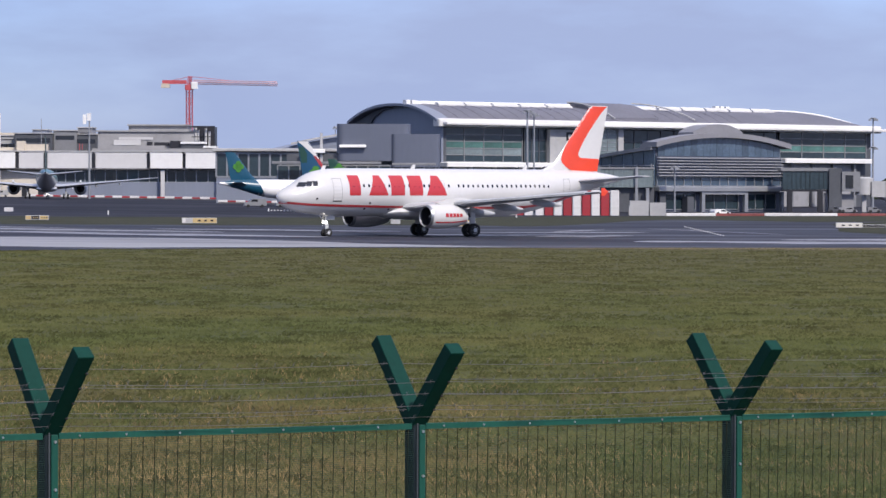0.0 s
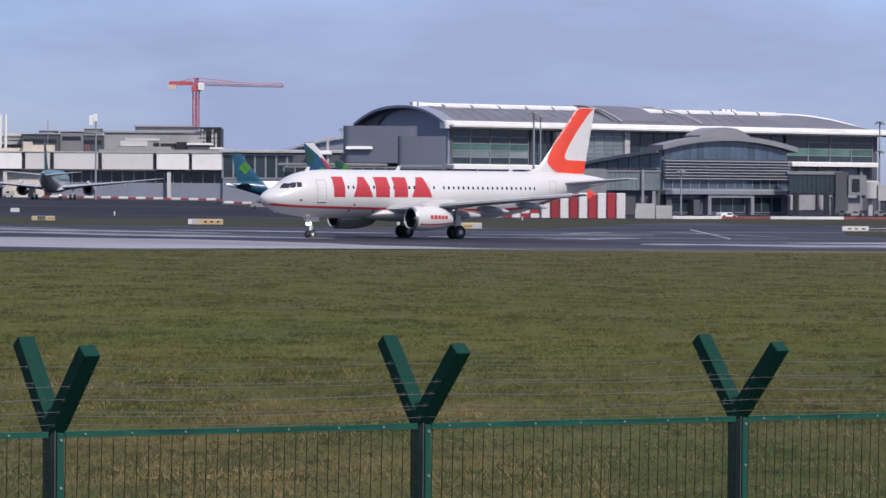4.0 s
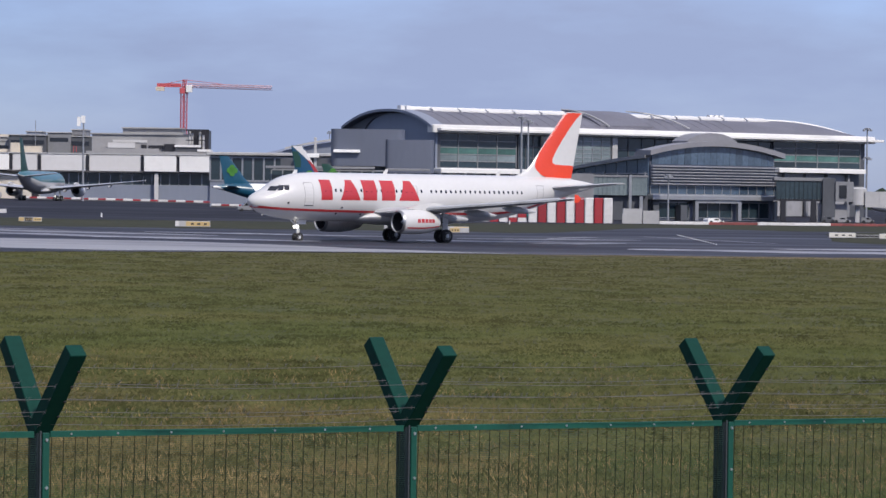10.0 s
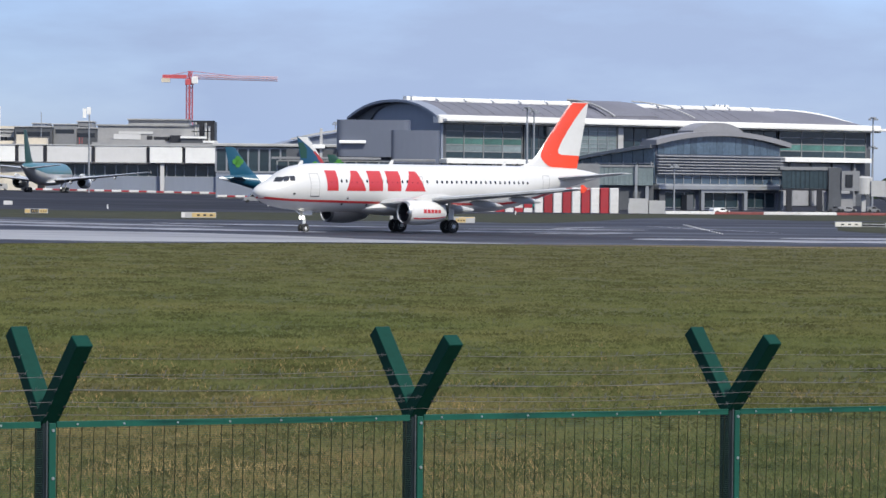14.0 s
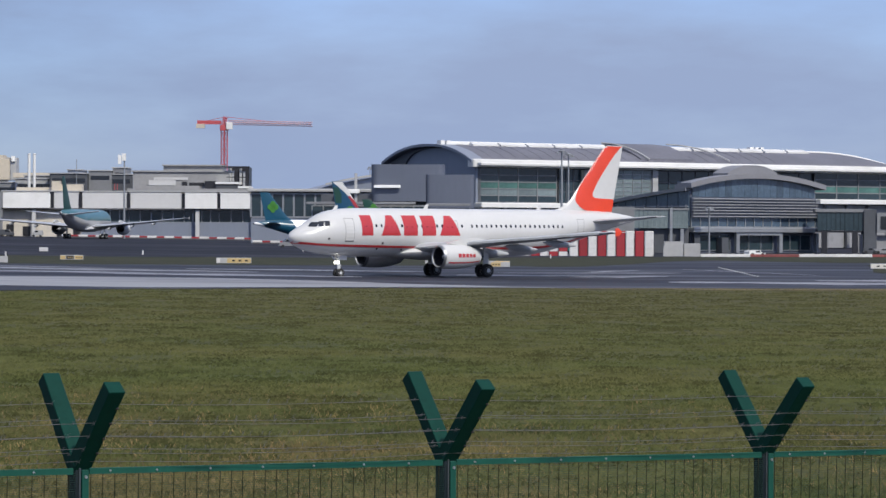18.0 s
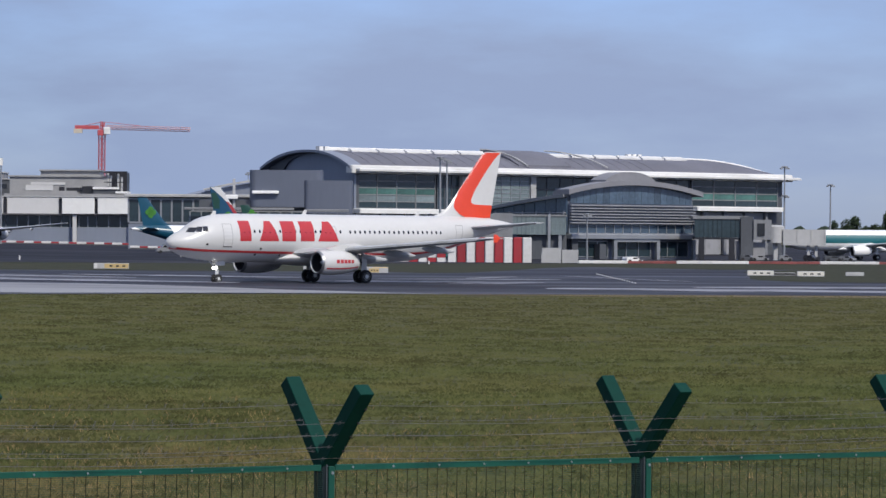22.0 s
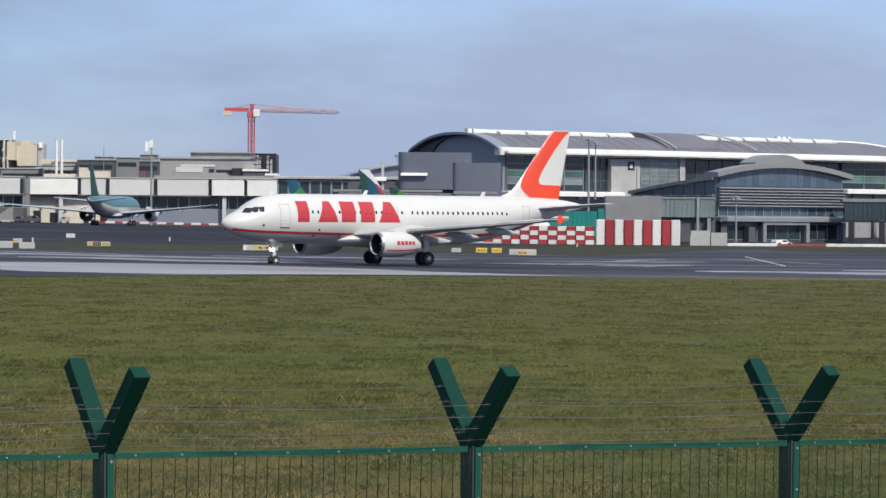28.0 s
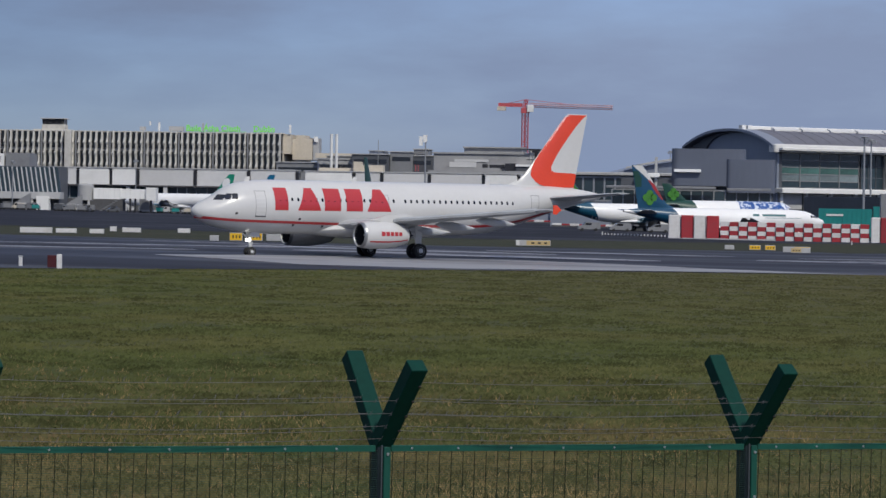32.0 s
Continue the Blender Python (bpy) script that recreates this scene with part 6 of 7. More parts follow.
def field_sign(x, y, w, h, faces, label):
    """A low sign on short feet; faces: rows of (from, to, material) along its width."""
    t = thing("airfield_sign", pose(x, y, rise(x) + 0.02), label, "sign", "airfield signs")
    part("case", Build().chamfered(0, w, 0, 0.25, 0.12, 0.12 + h, 0.03), M_signback, t)
    boxes("foot", M_dark, t, [(0.1, 0.18, 0.05, 0.2, 0, 0.12), (w - 0.18, w - 0.1, 0.05, 0.2, 0, 0.12)])
    for f0, f1, mat in faces:
        part("face", Build().box(w * f0 + 0.04, w * f1 - 0.04, -0.012, -0.002, 0.17, 0.07 + h), mat, t)
        if mat in (M_yellow, M_black, M_fadedyellow, M_boardwhite) and f1 - f0 > 0.3:
            other = M_fadedyellow if mat is M_black else M_black
            for k in range(3):
                c = w * (f0 + (f1 - f0) * (0.22 + 0.26 * k))
                part("bar", Build().box(c, c + w * (f1 - f0) * 0.12, -0.02, -0.013, 0.2 + h * 0.2, 0.02 + h * 0.8), other, t, "plain dark bar where characters stand")
    return t


Y_, K_, W_, G_, F_ = M_yellow, M_black, M_barwhite, M_signback, M_fadedyellow
for row in ((-44.6, 356, 2.6, 0.5, [(0, 0.25, F_), (0.25, 0.62, K_), (0.62, 1, F_)], "low yellow and black taxiway sign"),
            (-26.1, 344, 3.8, 0.6, [(0, 0.12, W_), (0.3, 1, F_)], "low yellow taxiway sign"),
            (3.7, 343, 2.1, 0.55, [(0, 0.55, F_), (0.55, 1, G_)], "low yellow and grey taxiway sign"),
            (-53.8, 309, 0.9, 0.54, [(0, 1, G_)], "grey back of a taxiway sign"),
            (-52.8, 315, 1.3, 0.8, [(0, 1, Y_)], "small bright yellow taxiway sign"),
            (-51.3, 319, 1.2, 0.78, [(0, 1, Y_)], "small bright yellow taxiway sign"),
            (-50.0, 321, 2.2, 0.7, [(0, 1, G_)], "grey back of a taxiway sign"),
            (-55.8, 375, 1.1, 0.5, [(0, 0.4, Y_), (0.4, 1, G_)], "small yellow and grey taxiway sign"),
            (-47.0, 320, 1.6, 0.65, [(0, 1, G_)], "grey back of a taxiway sign"),
            (-3.6, 363, 1.1, 0.5, [(0, 1, G_)], "grey back of a taxiway sign"), (-0.8, 364, 1.3, 0.55, [(0, 1, Y_)], "small yellow taxiway sign"),
            (1.0, 364, 1.2, 0.55, [(0, 1, Y_)], "small yellow taxiway sign"), (2.9, 348, 3.0, 0.6, [(0, 0.4, G_), (0.4, 1, Y_)], "low grey and yellow taxiway sign"),
            (-78.1, 331, 3.5, 0.6, [(0, 1, W_)], "white sign board back"), (-76.0, 339, 2.3, 0.5, [(0, 1, W_)], "white sign board back"), (-72.9, 342, 1.6, 0.5, [(0, 1, W_)], "white sign board back"),
            (-76.2, 369, 0.8, 0.6, [(0, 1, W_)], "white sign board back"), (-73.5, 363, 2.2, 0.55, [(0, 1, W_)], "white sign board back"), (-68.8, 373, 1.5, 0.55, [(0, 1, W_)], "white sign board back"),
            (44.9, 343, 2.9, 0.55, [(0, 1, M_boardwhite)], "pale sign board with dark characters"), (49.5, 337, 2.9, 0.55, [(0, 1, M_boardwhite)], "pale sign board with dark characters"), (56.0, 345, 2.0, 0.4, [(0, 1, G_)], "grey back of a taxiway sign"), (48.2, 346, 2.6, 0.3, [(0, 1, K_)], "dark low sign board"),
            (-60.3, 457, 1.3, 0.6, [(0, 1, W_)], "white sign board back")):
    field_sign(*row)
board = thing("marker_board", pose(-40.1, 177, rise(-40)), "dark red and white runway marker board", "sign")
part("red_face", Build().chamfered(-0.05, 0.48, 0, 0.12, 0.06, 0.76, 0.02), material("dark_red_board", (0.06, 0.008, 0.01), 0.5, scale=2.0), board, "dark red board")
part("white_face", Build().chamfered(0.5, 0.78, -0.05, 0.15, 0.0, 0.82, 0.02), M_barwhite, board, "white board")
for x, y, h in ((-42.4, 180, 0.55), (-43.9, 443, 0.55), (-57.0, 400, 0.5), (-26.4, 545, 0.5), (14.0, 470, 0.5)):
    t = thing("marker_post", pose(x, y, rise(x)), "small white marker post on the grass edge", "marker post", "marker posts")
    part("post", Build().chamfered(-0.1, 0.1, -0.1, 0.1, 0, h, 0.03), M_barwhite, t)
    part("cap", Build().chamfered(-0.12, 0.12, -0.12, 0.12, h + 0.001, h + 0.08, 0.02), M_greyp, t)
lights = thing("taxiway_light_row", pose(0, 0, 0), "row of small pale taxiway edge lights", "light")
for i in range(18):
    part("lamp", Build().turned([(0, 0.06), (0.07, 0.055), (0.11, 0.025)], "z", (29.0 - i * 0.127, 349 - i * 3.95, 0.03), 8), M_line, lights)
lights2 = thing("taxiway_light_row", pose(0, 0, 0), "row of small pale taxiway edge lights", "light")
for i in range(22):
    part("lamp", Build().turned([(0, 0.12), (0.25, 0.1), (0.3, 0.05)], "z", (-27.2 + i * 0.62, 560 - i * 1.2, rise(-20) + 0.03), 6), M_line, lights2)

# ---- other airliners ----


def emblem(body, t, fin, f, c, size, mat=M_leaf, top=11.76):
    """A round four-lobed emblem on both faces of the fin."""
    z0 = 5.6 * body.kr + body.lift
    le, te = 30.2 + 3.85 * (f - 0.2) / 0.77, 35.2 + (f - 0.2) / 0.77
    for s in (-1, 1):
        b = Build()
        for dx, dz in ((0, 0.5), (0, -0.5), (-0.5, 0), (0.5, 0)):
            cx, cz = body.x(le + (te - le) * c) + dx * size, z0 + (top - z0) * f + dz * size
            b.loft([[(cx + 0.48 * size * math.cos(w), s * q, cz + 0.48 * size * math.sin(w)) for w in [2 * math.pi * i / 12 for i in range(12)]] for q in (0.2, 0.26 * body.kr)])
        part("emblem", b, mat, fin, "plain light green four-lobed emblem")


def tail_band(body, t, mat, a0, a1, label):
    """Tail-end hull paint that sweeps forward and down."""
    rows = []
    for a in stations(a0, a1, 0.8):
        rows.append([body.point(a - 2.0 * (1 - math.sin(w)) * 0.5, w, 0.012) for w in [2 * math.pi * i / 32 for i in range(33)]])
    part("tail_paint", Build().loft(rows, caps=False, closed=False), mat, t, label, smooth=True)


nb = "narrow-body airliners on stand"
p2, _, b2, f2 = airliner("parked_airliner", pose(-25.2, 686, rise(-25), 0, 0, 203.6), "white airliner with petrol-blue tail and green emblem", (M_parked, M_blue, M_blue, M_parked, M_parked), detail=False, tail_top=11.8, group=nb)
emblem(b2, p2, f2, 0.5, 0.42, 1.3)
tail_band(b2, p2, M_blue, 29.5, 37.0, "petrol-blue tail paint")
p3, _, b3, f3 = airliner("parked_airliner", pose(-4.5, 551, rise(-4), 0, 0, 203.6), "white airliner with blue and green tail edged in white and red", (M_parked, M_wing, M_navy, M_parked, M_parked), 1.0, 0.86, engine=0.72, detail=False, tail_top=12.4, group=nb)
fin_skin("fin_colour", b3, f3, [(0.58, 0.0, 0.12), (0.75, 0.0, 0.32), (0.88, 0.0, 0.6), (0.99, 0.08, 0.97)], M_white, 0.02, "white sweep at the fin tip", 12.4)
fin_skin("fin_colour", b3, f3, [(0.22, 0.0, 0.1), (0.4, 0.0, 0.17), (0.58, 0.0, 0.2), (0.66, 0.1, 0.24)], M_barred, 0.024, "red line along the fin edge", 12.4)
fin_skin("fin_colour", b3, f3, [(0.5, 0.7, 0.97), (0.7, 0.55, 0.97), (0.86, 0.62, 0.97)], M_green, 0.02, "dark green fin edge", 12.4)
for a0, a1, z in ((8.0, 12.4, 4.5), (13.0, 14.2, 4.5), (5.0, 12.0, 4.15)):
    part("title_bar", b3.patch(lambda f: a0, lambda f: a1, z, z + (0.42 if z > 4.3 else 0.08), 0.02, False, 6, 1), M_teal, p3, "plain teal bar where the title stands")
emblem(b3, p3, f3, 0.26, 0.5, 1.35, top=12.4)
tail_band(b3, p3, M_navy, 28.8, 37.0, "navy tail paint")
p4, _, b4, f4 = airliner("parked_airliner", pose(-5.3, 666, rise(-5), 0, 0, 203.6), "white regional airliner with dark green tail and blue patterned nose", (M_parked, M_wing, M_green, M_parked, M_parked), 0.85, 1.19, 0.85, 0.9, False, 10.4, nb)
tail_band(b4, p4, M_green, 28.5, 37.0, "dark green tail paint")
emblem(b4, p4, f4, 0.42, 0.47, 1.35, top=10.4)
part("nose_paint", Build().loft([[b4.point(a, w, 0.012) for w in [2 * math.pi * i / 32 for i in range(33)]] for a in stations(1.0, 16.5, 1.0)], caps=False, closed=False), M_pattern, p4, "blue and white patterned nose paint", smooth=True)
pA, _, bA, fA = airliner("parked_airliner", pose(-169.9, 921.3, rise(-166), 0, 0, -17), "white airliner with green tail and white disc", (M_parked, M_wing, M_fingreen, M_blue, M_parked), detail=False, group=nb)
for side in (-1, 1):
    part("emblem", Build().loft([[(bA.x(33.5) + 1.2 * math.cos(w) + 0.4 * math.sin(w), side * q, 9.0 + 1.6 * math.sin(w)) for w in [2 * math.pi * i / 20 for i in range(20)]] for q in (0.2, 0.27)]), M_parked, fA, "plain white disc on the fin")
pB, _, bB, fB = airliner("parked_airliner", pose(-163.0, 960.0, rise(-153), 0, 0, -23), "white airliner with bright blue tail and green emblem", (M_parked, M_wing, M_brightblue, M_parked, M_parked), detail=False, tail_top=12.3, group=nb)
emblem(bB, pB, fB, 0.47, 0.45, 1.75, M_lime)
tail_band(bB, pB, M_brightblue, 25.5, 37.0, "bright blue tail paint")
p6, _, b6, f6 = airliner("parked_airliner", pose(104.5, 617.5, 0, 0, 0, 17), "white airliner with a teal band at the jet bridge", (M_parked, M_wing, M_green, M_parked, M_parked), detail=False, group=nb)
for port in (True, False):
    part("teal_band", b6.patch(lambda f: 4.5, lambda f: 31, 3.3, 4.9, 0.012, port, 30, 4), M_teal, p6, "broad teal band", smooth=True)
teal_set = (M_white, M_wing, M_green, M_gear, M_white)
widebody, wb_wheels, wb_body, wb_fin = airliner("widebody_airliner", pose(-105, 893, rise(-105), 0, 0, -94), "teal and white wide-body airliner with dark green tail", teal_set, 1.565, 1.43, 1.82, 1.5, False, 17.2)
rows = []
for a in stations(1.5, 37.3, 1.0):
    rows.append([wb_body.point(a, -0.05 + (math.pi + 0.1) * i / 18, 0.012) for i in range(19)])
part("teal_top", Build().loft(rows, caps=False, closed=False), M_teal, widebody, "teal upper hull paint", smooth=True)

# ---- ground vehicles and clutter on the stands ----
def van(x, y, turn, length, height, mat, label, group="service vehicles"):
    t = thing("service_vehicle", pose(x, y, rise(x) + 0.03, 0, 0, turn), label, "vehicle", group)
    h, w = height, 1.9
    part("body", Build().loft([[(x0 * length, q, z * h) for x0, z in ((0, 0.2), (1, 0.2), (1, 0.72), (0.94, 0.97), (0.36, 1.0), (0.2, 0.64), (0.02, 0.52))] for q in (-w / 2, w / 2)]), mat, t)
    part("windscreen", Build().loft([[(x0 * length - 0.02, q, z * h) for x0, z in ((0.2, 0.66), (0.345, 0.98), (0.36, 0.98), (0.22, 0.66))] for q in (-w / 2 + 0.1, w / 2 - 0.1)]), M_pane, t)
    part("side_window", Build().loft([[(x0 * length, q, z * h) for x0, z in ((0.27, 0.66), (0.6, 0.66), (0.6, 0.9), (0.37, 0.9))] for q in (-w / 2 - 0.01, w / 2 + 0.01)]), M_pane, t)
    for u in (0.18, 0.8):
        for q in (-w / 2, w / 2):
            part("wheel", Build().turned([(-0.12, 0.3), (0.12, 0.3)], "y", (length * u, q, 0.32), 12), M_tyre, t)
    return t


van(49.6, 512, 180 + 20, 2.9, 1.05, M_pale, "small white pick-up at the pier")
random.seed(7)
vmats = [M_greyp, M_clad, M_darkclad, M_darkclad, M_dark, M_beige, M_pale, M_clad]
for i in range(26):
    x = -222 + i * 3.0 + random.uniform(-1, 1)
    y = 862 + random.uniform(-6, 10) if x < -175 else 900 + random.uniform(-8, 14)
    van(x, y, random.choice((0, 20, 160, 180)), random.uniform(2.2, 4.6), random.uniform(1.2, 2.3), random.choice(vmats), "small service vehicle on the aircraft stand")
for i in range(5):
    x = -152 + i * 4.6 + random.uniform(-1.5, 1.5)
    van(x, 986 + random.uniform(-4, 3), random.choice((0, 180)), random.uniform(3, 5.5), random.uniform(1.5, 2.6), random.choice(vmats), "small service vehicle below the pier")
for i in range(7):
    x = 76 + i * 4.2 + random.uniform(-1, 1)
    van(x, 575 + random.uniform(-4, 8), random.choice((0, 180, 150)), random.uniform(2.2, 3.4), random.uniform(0.9, 1.3), random.choice((M_clad, M_tunnel, M_darkclad, M_dark)), "small service vehicle near the jet bridge")
for x, y in ((-36, 640), (-30, 648), (-22, 640), (-17.5, 640)):
    van(x, y, 10, 4.5, 1.8, M_clad, "grey baggage tug behind the screen")

def baggage_cart(x, y, turn, mat, tall, label):
    """A small trolley: deck on wheels, corner posts and a flat canopy."""
    t = thing("baggage_cart", pose(x, y, rise(x) + 0.03, 0, 0, turn), label, "cart", "baggage carts")
    part("deck", Build().chamfered(-1.3, 1.3, -0.7, 0.7, 0.4, 0.58, 0.04), M_dark, t)
    part("load", Build().chamfered(-1.1, 1.0, -0.6, 0.6, 0.58, tall - 0.25, 0.08), mat, t)
    part("canopy", Build().chamfered(-1.35, 1.35, -0.75, 0.75, tall, tall + 0.08, 0.03), M_greyp, t)
    for u in (-1.2, 1.2):
        for q in (-0.62, 0.62):
            part("post", Build().tube((u, q, 0.58), (u, q, tall), 0.04, n=6), M_steel, t)
            part("wheel", Build().turned([(-0.08, 0.2), (0.08, 0.2)], "y", (u * 0.8, q, 0.2), 10), M_tyre, t)


def steps_truck(x, y, turn, label):
    """Passenger steps on a short chassis."""
    t = thing("passenger_steps", pose(x, y, rise(x) + 0.03, 0, 0, turn), label, "steps", "passenger steps")
    part("chassis", Build().chamfered(-2.4, 2.4, -0.9, 0.9, 0.35, 0.9, 0.06), M_greyp, t)
    for k in range(9):
        part("tread", Build().box(-2.2 + k * 0.48, -1.7 + k * 0.48, -0.7, 0.7, 0.95 + k * 0.3, 1.03 + k * 0.3), M_steel, t)
    for q in (-0.75, 0.75):
        part("side_panel", Build().loft([[(-2.3, q + e, 0.9), (2.2, q + e, 0.9), (2.2, q + e, 4.6), (1.9, q + e, 4.6), (-2.3, q + e, 1.9)] for e in (-0.03, 0.03)]), M_clad, t)
    for u in (-1.7, 1.7):
        for q in (-0.85, 0.85):
            part("wheel", Build().turned([(-0.12, 0.36), (0.12, 0.36)], "y", (u, q, 0.36), 12), M_tyre, t)


random.seed(19)
for i in range(16):
    x = -218 + i * 4.3 + random.uniform(-1, 1)
    baggage_cart(x, (855 if x < -180 else 893) + random.uniform(-4, 6), random.uniform(-30, 30), random.choice((M_clad, M_darkclad, M_beige, M_tealbox, M_greyp)), random.uniform(1.6, 2.1), "low grey baggage cart on the stand")
for x, y, a in ((-189, 866, 20), (-171, 880, 160), (-204, 868, 0), (-137, 905, 30)):
    steps_truck(x, y, a, "grey passenger steps parked on the stand")

# ---- trees and hills at the edge of the field ----
def leaf_cloud(seed, w, h, z0, count, size):
    rng = random.Random(seed)
    v, f = [], []
    lobes = [(rng.uniform(-0.6, 0.6) * w, rng.uniform(-0.5, 0.5) * w, z0 + rng.uniform(0.25, 0.8) * h, rng.uniform(0.3, 0.55)) for _ in range(9)]
    for _ in range(count):
        cx, cy, cz, r = rng.choice(lobes)
        d = Vector((rng.gauss(0, 1), rng.gauss(0, 1), rng.gauss(0, 1))).normalized() * r * rng.uniform(0.5, 1.05)
        p = Vector((cx + d.x * w * 0.8, cy + d.y * w * 0.8, cz + d.z * h * 0.45))
        a = Vector((rng.gauss(0, 1), rng.gauss(0, 1), rng.gauss(0, 1))).normalized() * size * rng.uniform(0.6, 1.3)
        c = a.orthogonal().normalized() * size * rng.uniform(0.4, 0.9)
        k = len(v)
        v += [tuple(p - a), tuple(p + c), tuple(p + a), tuple(p - c)]
        f.append((k, k + 1, k + 2, k + 3))
    return Build().add(v, f)


for k in range(9):
    x = 176 + k * 5.0 + 1.5 * math.sin(k * 3.1)
    h = 10.0 + 2.0 * math.sin(k * 1.9)
    t = thing("tree", pose(x, 1100 + 8 * math.sin(k * 2.2), 0), "dark evergreen tree at the edge of the airfield", "tree", "trees at the field edge")
    part("trunk", Build().tube((0, 0, 0), (0.2, 0, h * 0.7), 0.4, 0.15, 8).tube((0.1, 0, h * 0.4), (1.6, 0.4, h * 0.75), 0.15, 0.06, 6).tube((0.1, 0, h * 0.45), (-1.5, -0.3, h * 0.8), 0.15, 0.06, 6), M_bark, t)
    part("crown", leaf_cloud(40 + k, 4.6, h * 1.05, h * 0.12, 1500, 0.42), M_leafdark, t)
for name, seed, x0, x1, y, h in (("far_woods", 3, -700, 900, 2300, 15), ("far_woods", 5, 60, 700, 1500, 4.6)):
    b = Build()
    xs = stations(x0, x1, 3)
    tops = [h * (0.75 + 0.5 * noise.noise(Vector((x * 0.02, seed, 0))) + 0.35 * noise.noise(Vector((x * 0.11, seed, 2)))) for x in xs]
    b.loft([[(x, y, -2), (x, y + 40, -2), (x, y + 40, z * 0.8), (x, y + 12, z), (x, y, z * 0.75)] for x, z in zip(xs, tops)])
    tagged(part(name, b, M_leafdark), "dark line of distant woods on the horizon", "woods", kind="stuff")

# ---- grass tufts over the near field ----
def tufts(name, seed, y0, y1, count, height, label, mat, width, spread, fade=0.0):
    rng = np.random.default_rng(seed)
    v, f = [], []
    ys = y0 * (y1 / y0) ** rng.random(count)
    xs = -0.27 * ys - 2 + rng.random(count) * (0.47 * ys + 4)
    for x, y in zip(xs, ys):
        if y > near_edge(x) - 0.6:
            continue
        if fade and rng.random() < fade * ((y - y0) / (y1 - y0)) ** 0.7:
            continue
        h = height * (0.6 + 0.9 * rng.random())
        dense = noise.noise(Vector((x * 0.35, y * 0.12, 0.0))) + (between([(-20, 0.15), (0, 0.05), (8, -0.35)], x) if fade else 0.0)
        if dense < -0.1 and rng.random() < 0.75:
            continue
        z = rise(x)
        for _ in range(4):
            a, bx, lean = rng.random() * 6.28, (rng.random() - 0.5) * spread, rng.normal() * height * 0.6
            w = width * (0.5 + rng.random())
            k = len(v)
            v += [(x + bx - w, y, z), (x + bx + w, y + 0.02, z), (x + bx + lean, y + 0.02 + 0.07 * abs(math.cos(a)), z + h * (0.25 + 0.9 * rng.random()))]
            f.append((k, k + 1, k + 2))
    me = bpy.data.meshes.new(name)
    me.from_pydata(v, [], f)
    me.materials.append(mat)
    tagged(part(name, me, mat), label, "grass", kind="stuff")


tufts("grass_tufts", 11, 34, 78, 76000, 0.09, "rough winter grass blades near the fence", M_blade, 0.007, 0.4)
tufts("straw_tufts", 13, 34, 82, 34000, 0.1, "dry straw-coloured grass near the fence", M_straw, 0.007, 0.3, 0.95)
tufts("grass_tufts", 12, 78, 228, 80000, 0.08, "short winter grass blades across the field", M_blade, 0.018, 0.5)


def tussocks(seed, y0, y1, count, label, mat, tall):
    """Low clumps of longer blades, each a fan of leaning leaves."""
    rng = np.random.default_rng(seed)
    v, f = [], []
    ys = y0 * (y1 / y0) ** rng.random(count)
    xs = -0.27 * ys - 2 + rng.random(count) * (0.47 * ys + 4)
    for x, y in zip(xs, ys):
        if y > near_edge(x) - 1.0 or noise.noise(Vector((x * 0.5, y * 0.16, seed))) < rng.normal() * 0.15:
            continue
        z, wide = rise(x), (0.25 + 0.7 * rng.random() ** 2) * (1 + y / 150)
        for _ in range(9):
            bx, by, lean = rng.normal() * wide * 0.5, rng.normal() * 0.1, rng.normal() * 0.08
            h, w, k = tall * (0.5 + 0.8 * rng.random()), 0.03 + 0.0004 * y, len(v)
            v += [(x + bx - w, y + by, z), (x + bx + w, y + by + 0.02, z), (x + bx + lean, y + by + 0.03, z + h)]
            f.append((k, k + 1, k + 2))
    me = bpy.data.meshes.new("tussocks")
    me.from_pydata(v, [], f)
    me.materials.append(mat)
    tagged(part("tussocks", me, mat), label, "grass", kind="stuff")


tussocks(21, 40, 215, 15000, "dark green tussocks scattered over the field, shade in their colour", M_tussock, 0.075)
tussocks(22, 40, 215, 12000, "pale tufts of longer grass over the field", M_paleblade, 0.07)


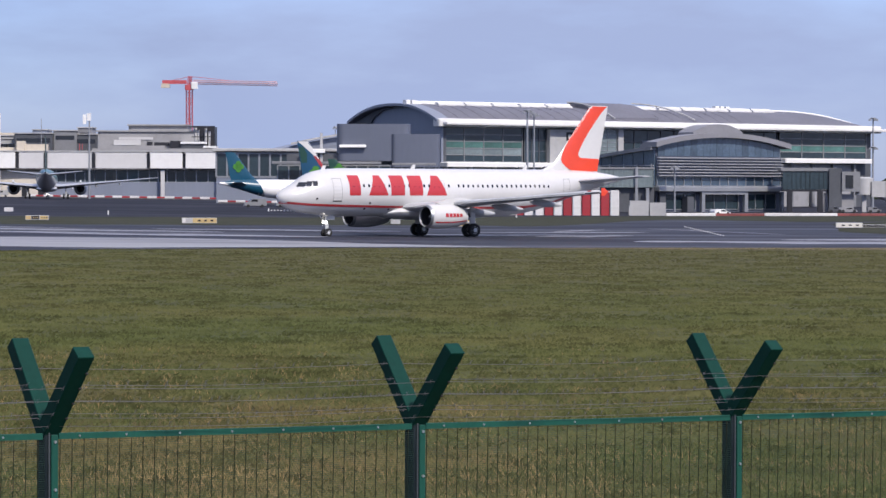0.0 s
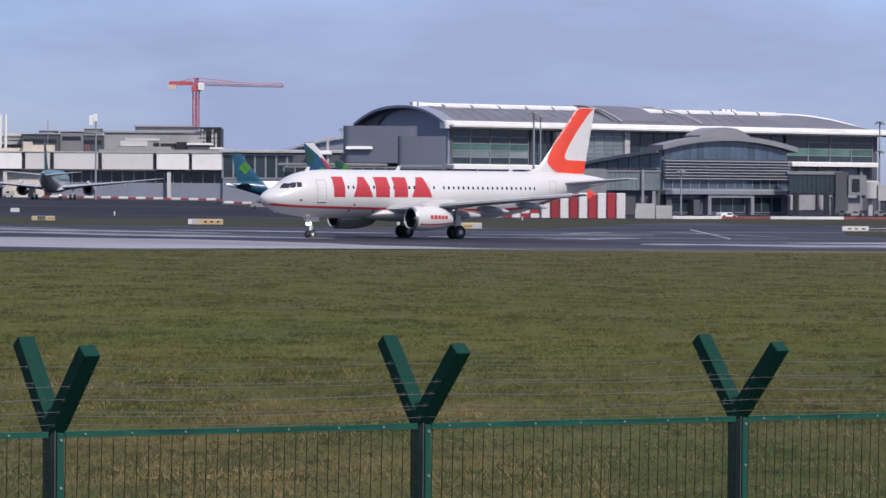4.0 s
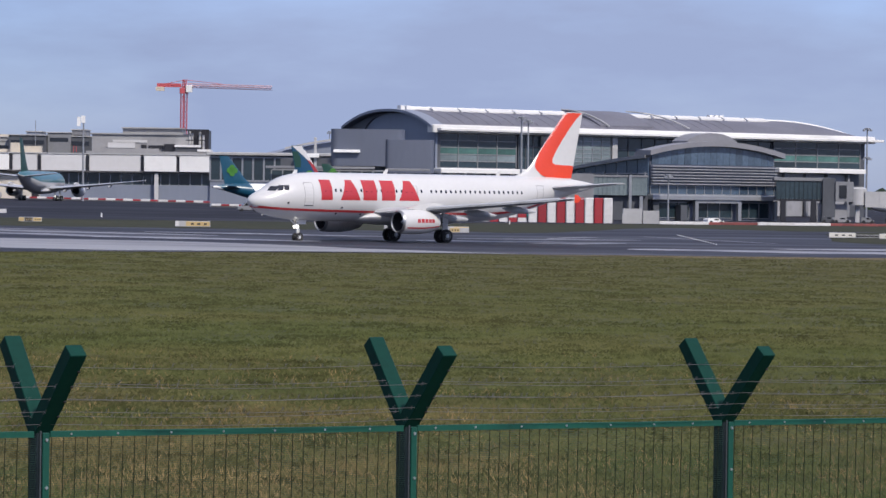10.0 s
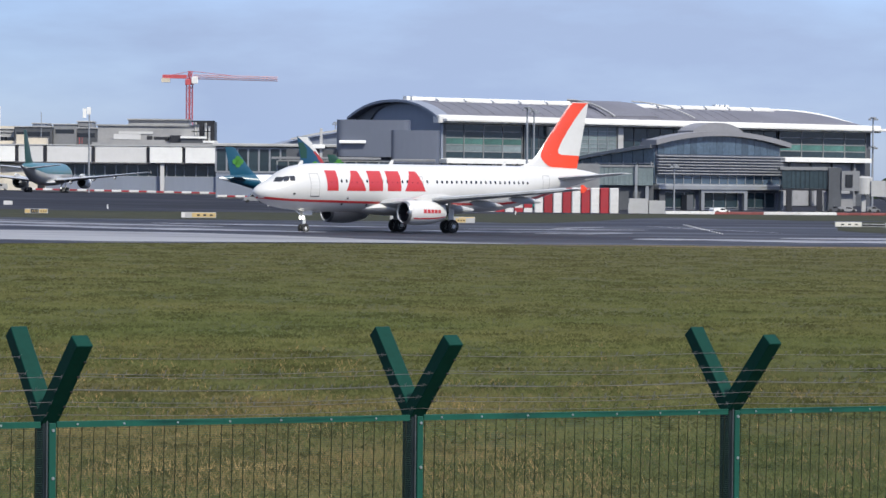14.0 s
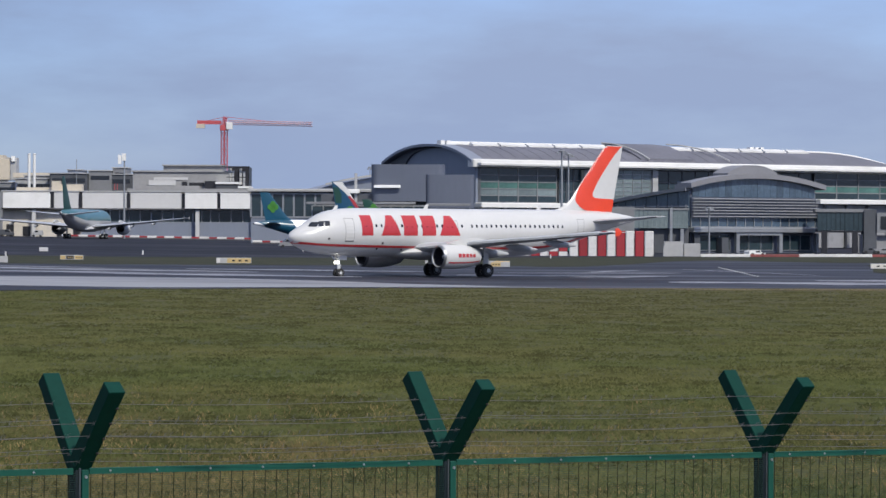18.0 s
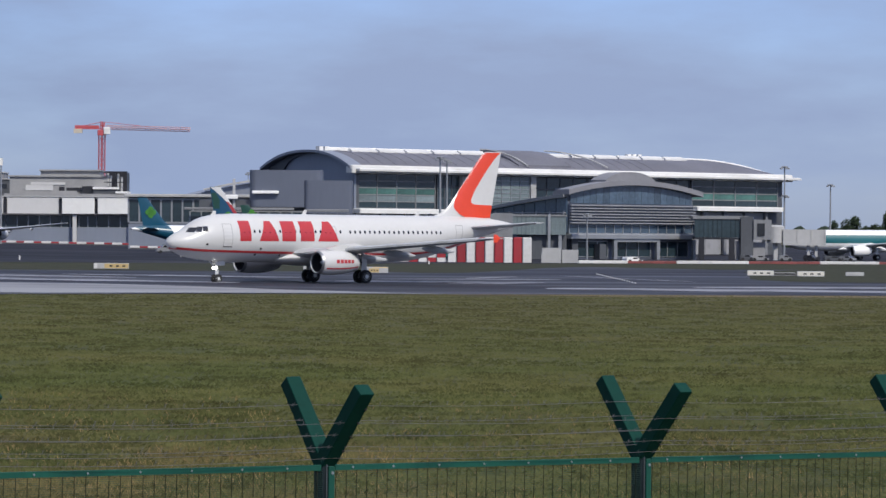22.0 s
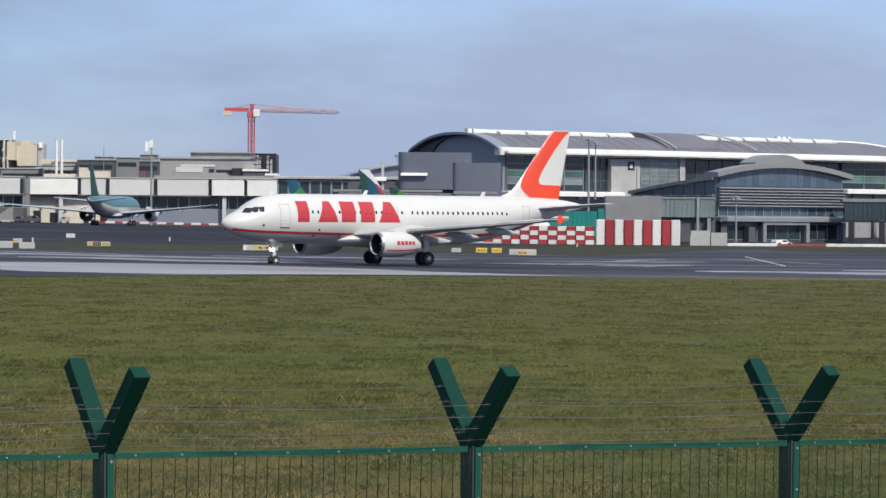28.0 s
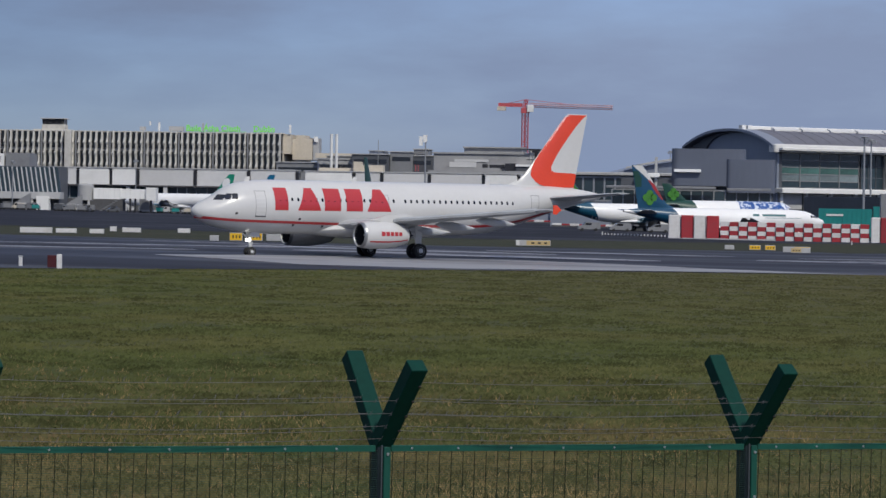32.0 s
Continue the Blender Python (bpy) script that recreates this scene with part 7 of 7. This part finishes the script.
# ---- what moves ----
JET = [(0, 2.01, 278.40, 36.22, -2.67), (0.5, 1.42, 277.79, 36.29, -1.82), (1, 0.91, 277.27, 36.35, -1.09), (1.5, 0.50, 276.85, 36.40, -0.50), (2, 0.26, 276.60, 36.43, -0.15),
       (2.6, 0.16, 276.50, 36.44, 0.00), (23.1, 0.16, 276.50, 36.44, 0.00), (24, -0.12, 276.22, 36.47, 0.38), (24.5, -0.42, 275.89, 36.48, 0.82), (25.5, -1.60, 274.68, 36.56, 2.50),
       (26.5, -3.22, 272.97, 36.69, 4.88), (27.5, -5.65, 270.45, 36.85, 8.37), (28.5, -8.81, 267.19, 37.08, 12.91), (29.5, -12.77, 263.14, 37.15, 18.56),
       (30.5, -17.81, 258.04, 37.33, 25.72), (31, -20.78, 255.06, 37.45, 29.93), (31.5, -24.63, 251.20, 37.6, 35.38), (32, -28.57, 247.25, 37.75, 40.99)]


def along(k, t):
    return eased([(r[0], r[k]) for r in JET], t)


def travelled(t):
    """Metres rolled by the airliner: it brakes to a stop, waits, and rolls off again."""
    return along(4, t)


def jet_pose(t):
    x = along(1, t)
    return pose(x, along(2, t), rise(x) + 0.035, 0, 0, along(3, t))


def motions():
    times = stations(0, 3, 0.25) + [10.0, 18.0, 22.9] + stations(23.1, 32.0, 0.25)
    walk(jet, [(t, jet_pose(t)) for t in times])
    ticks = stations(0, 2.6, 0.1) + [12.0, 23.0] + stations(23.1, 26.0, 0.1) + [26.0 + k / 30 for k in range(1, 181)]
    for wheel, r in jet_wheels:
        base = wheel.matrix_basis.translation.copy()
        walk(wheel, [(t, Matrix.Translation(base) @ Matrix.Rotation(-travelled(t) / r, 4, "Y")) for t in ticks])
    rows = [(0, -105.2, 888, -84), (1.5, -105.2, 888.6, -85), (3, -105.2, 889.3, -87), (4.5, -105.3, 890, -89.3), (6, -105.4, 891, -91.4), (7.5, -105.5, 892, -93.2), (9, -105.6, 892.6, -94.3), (11, -105.7, 893, -95.2), (14, -105.7, 893, -95.8), (17, -105.0, 893, -96.0), (20, -104.5, 893, -96.2), (32, -104.5, 893, -96.4)]
    walk(widebody, [(t, pose(x, y, rise(x) + 0.03, 0, 0, a)) for t, x, y, a in rows])


motions()
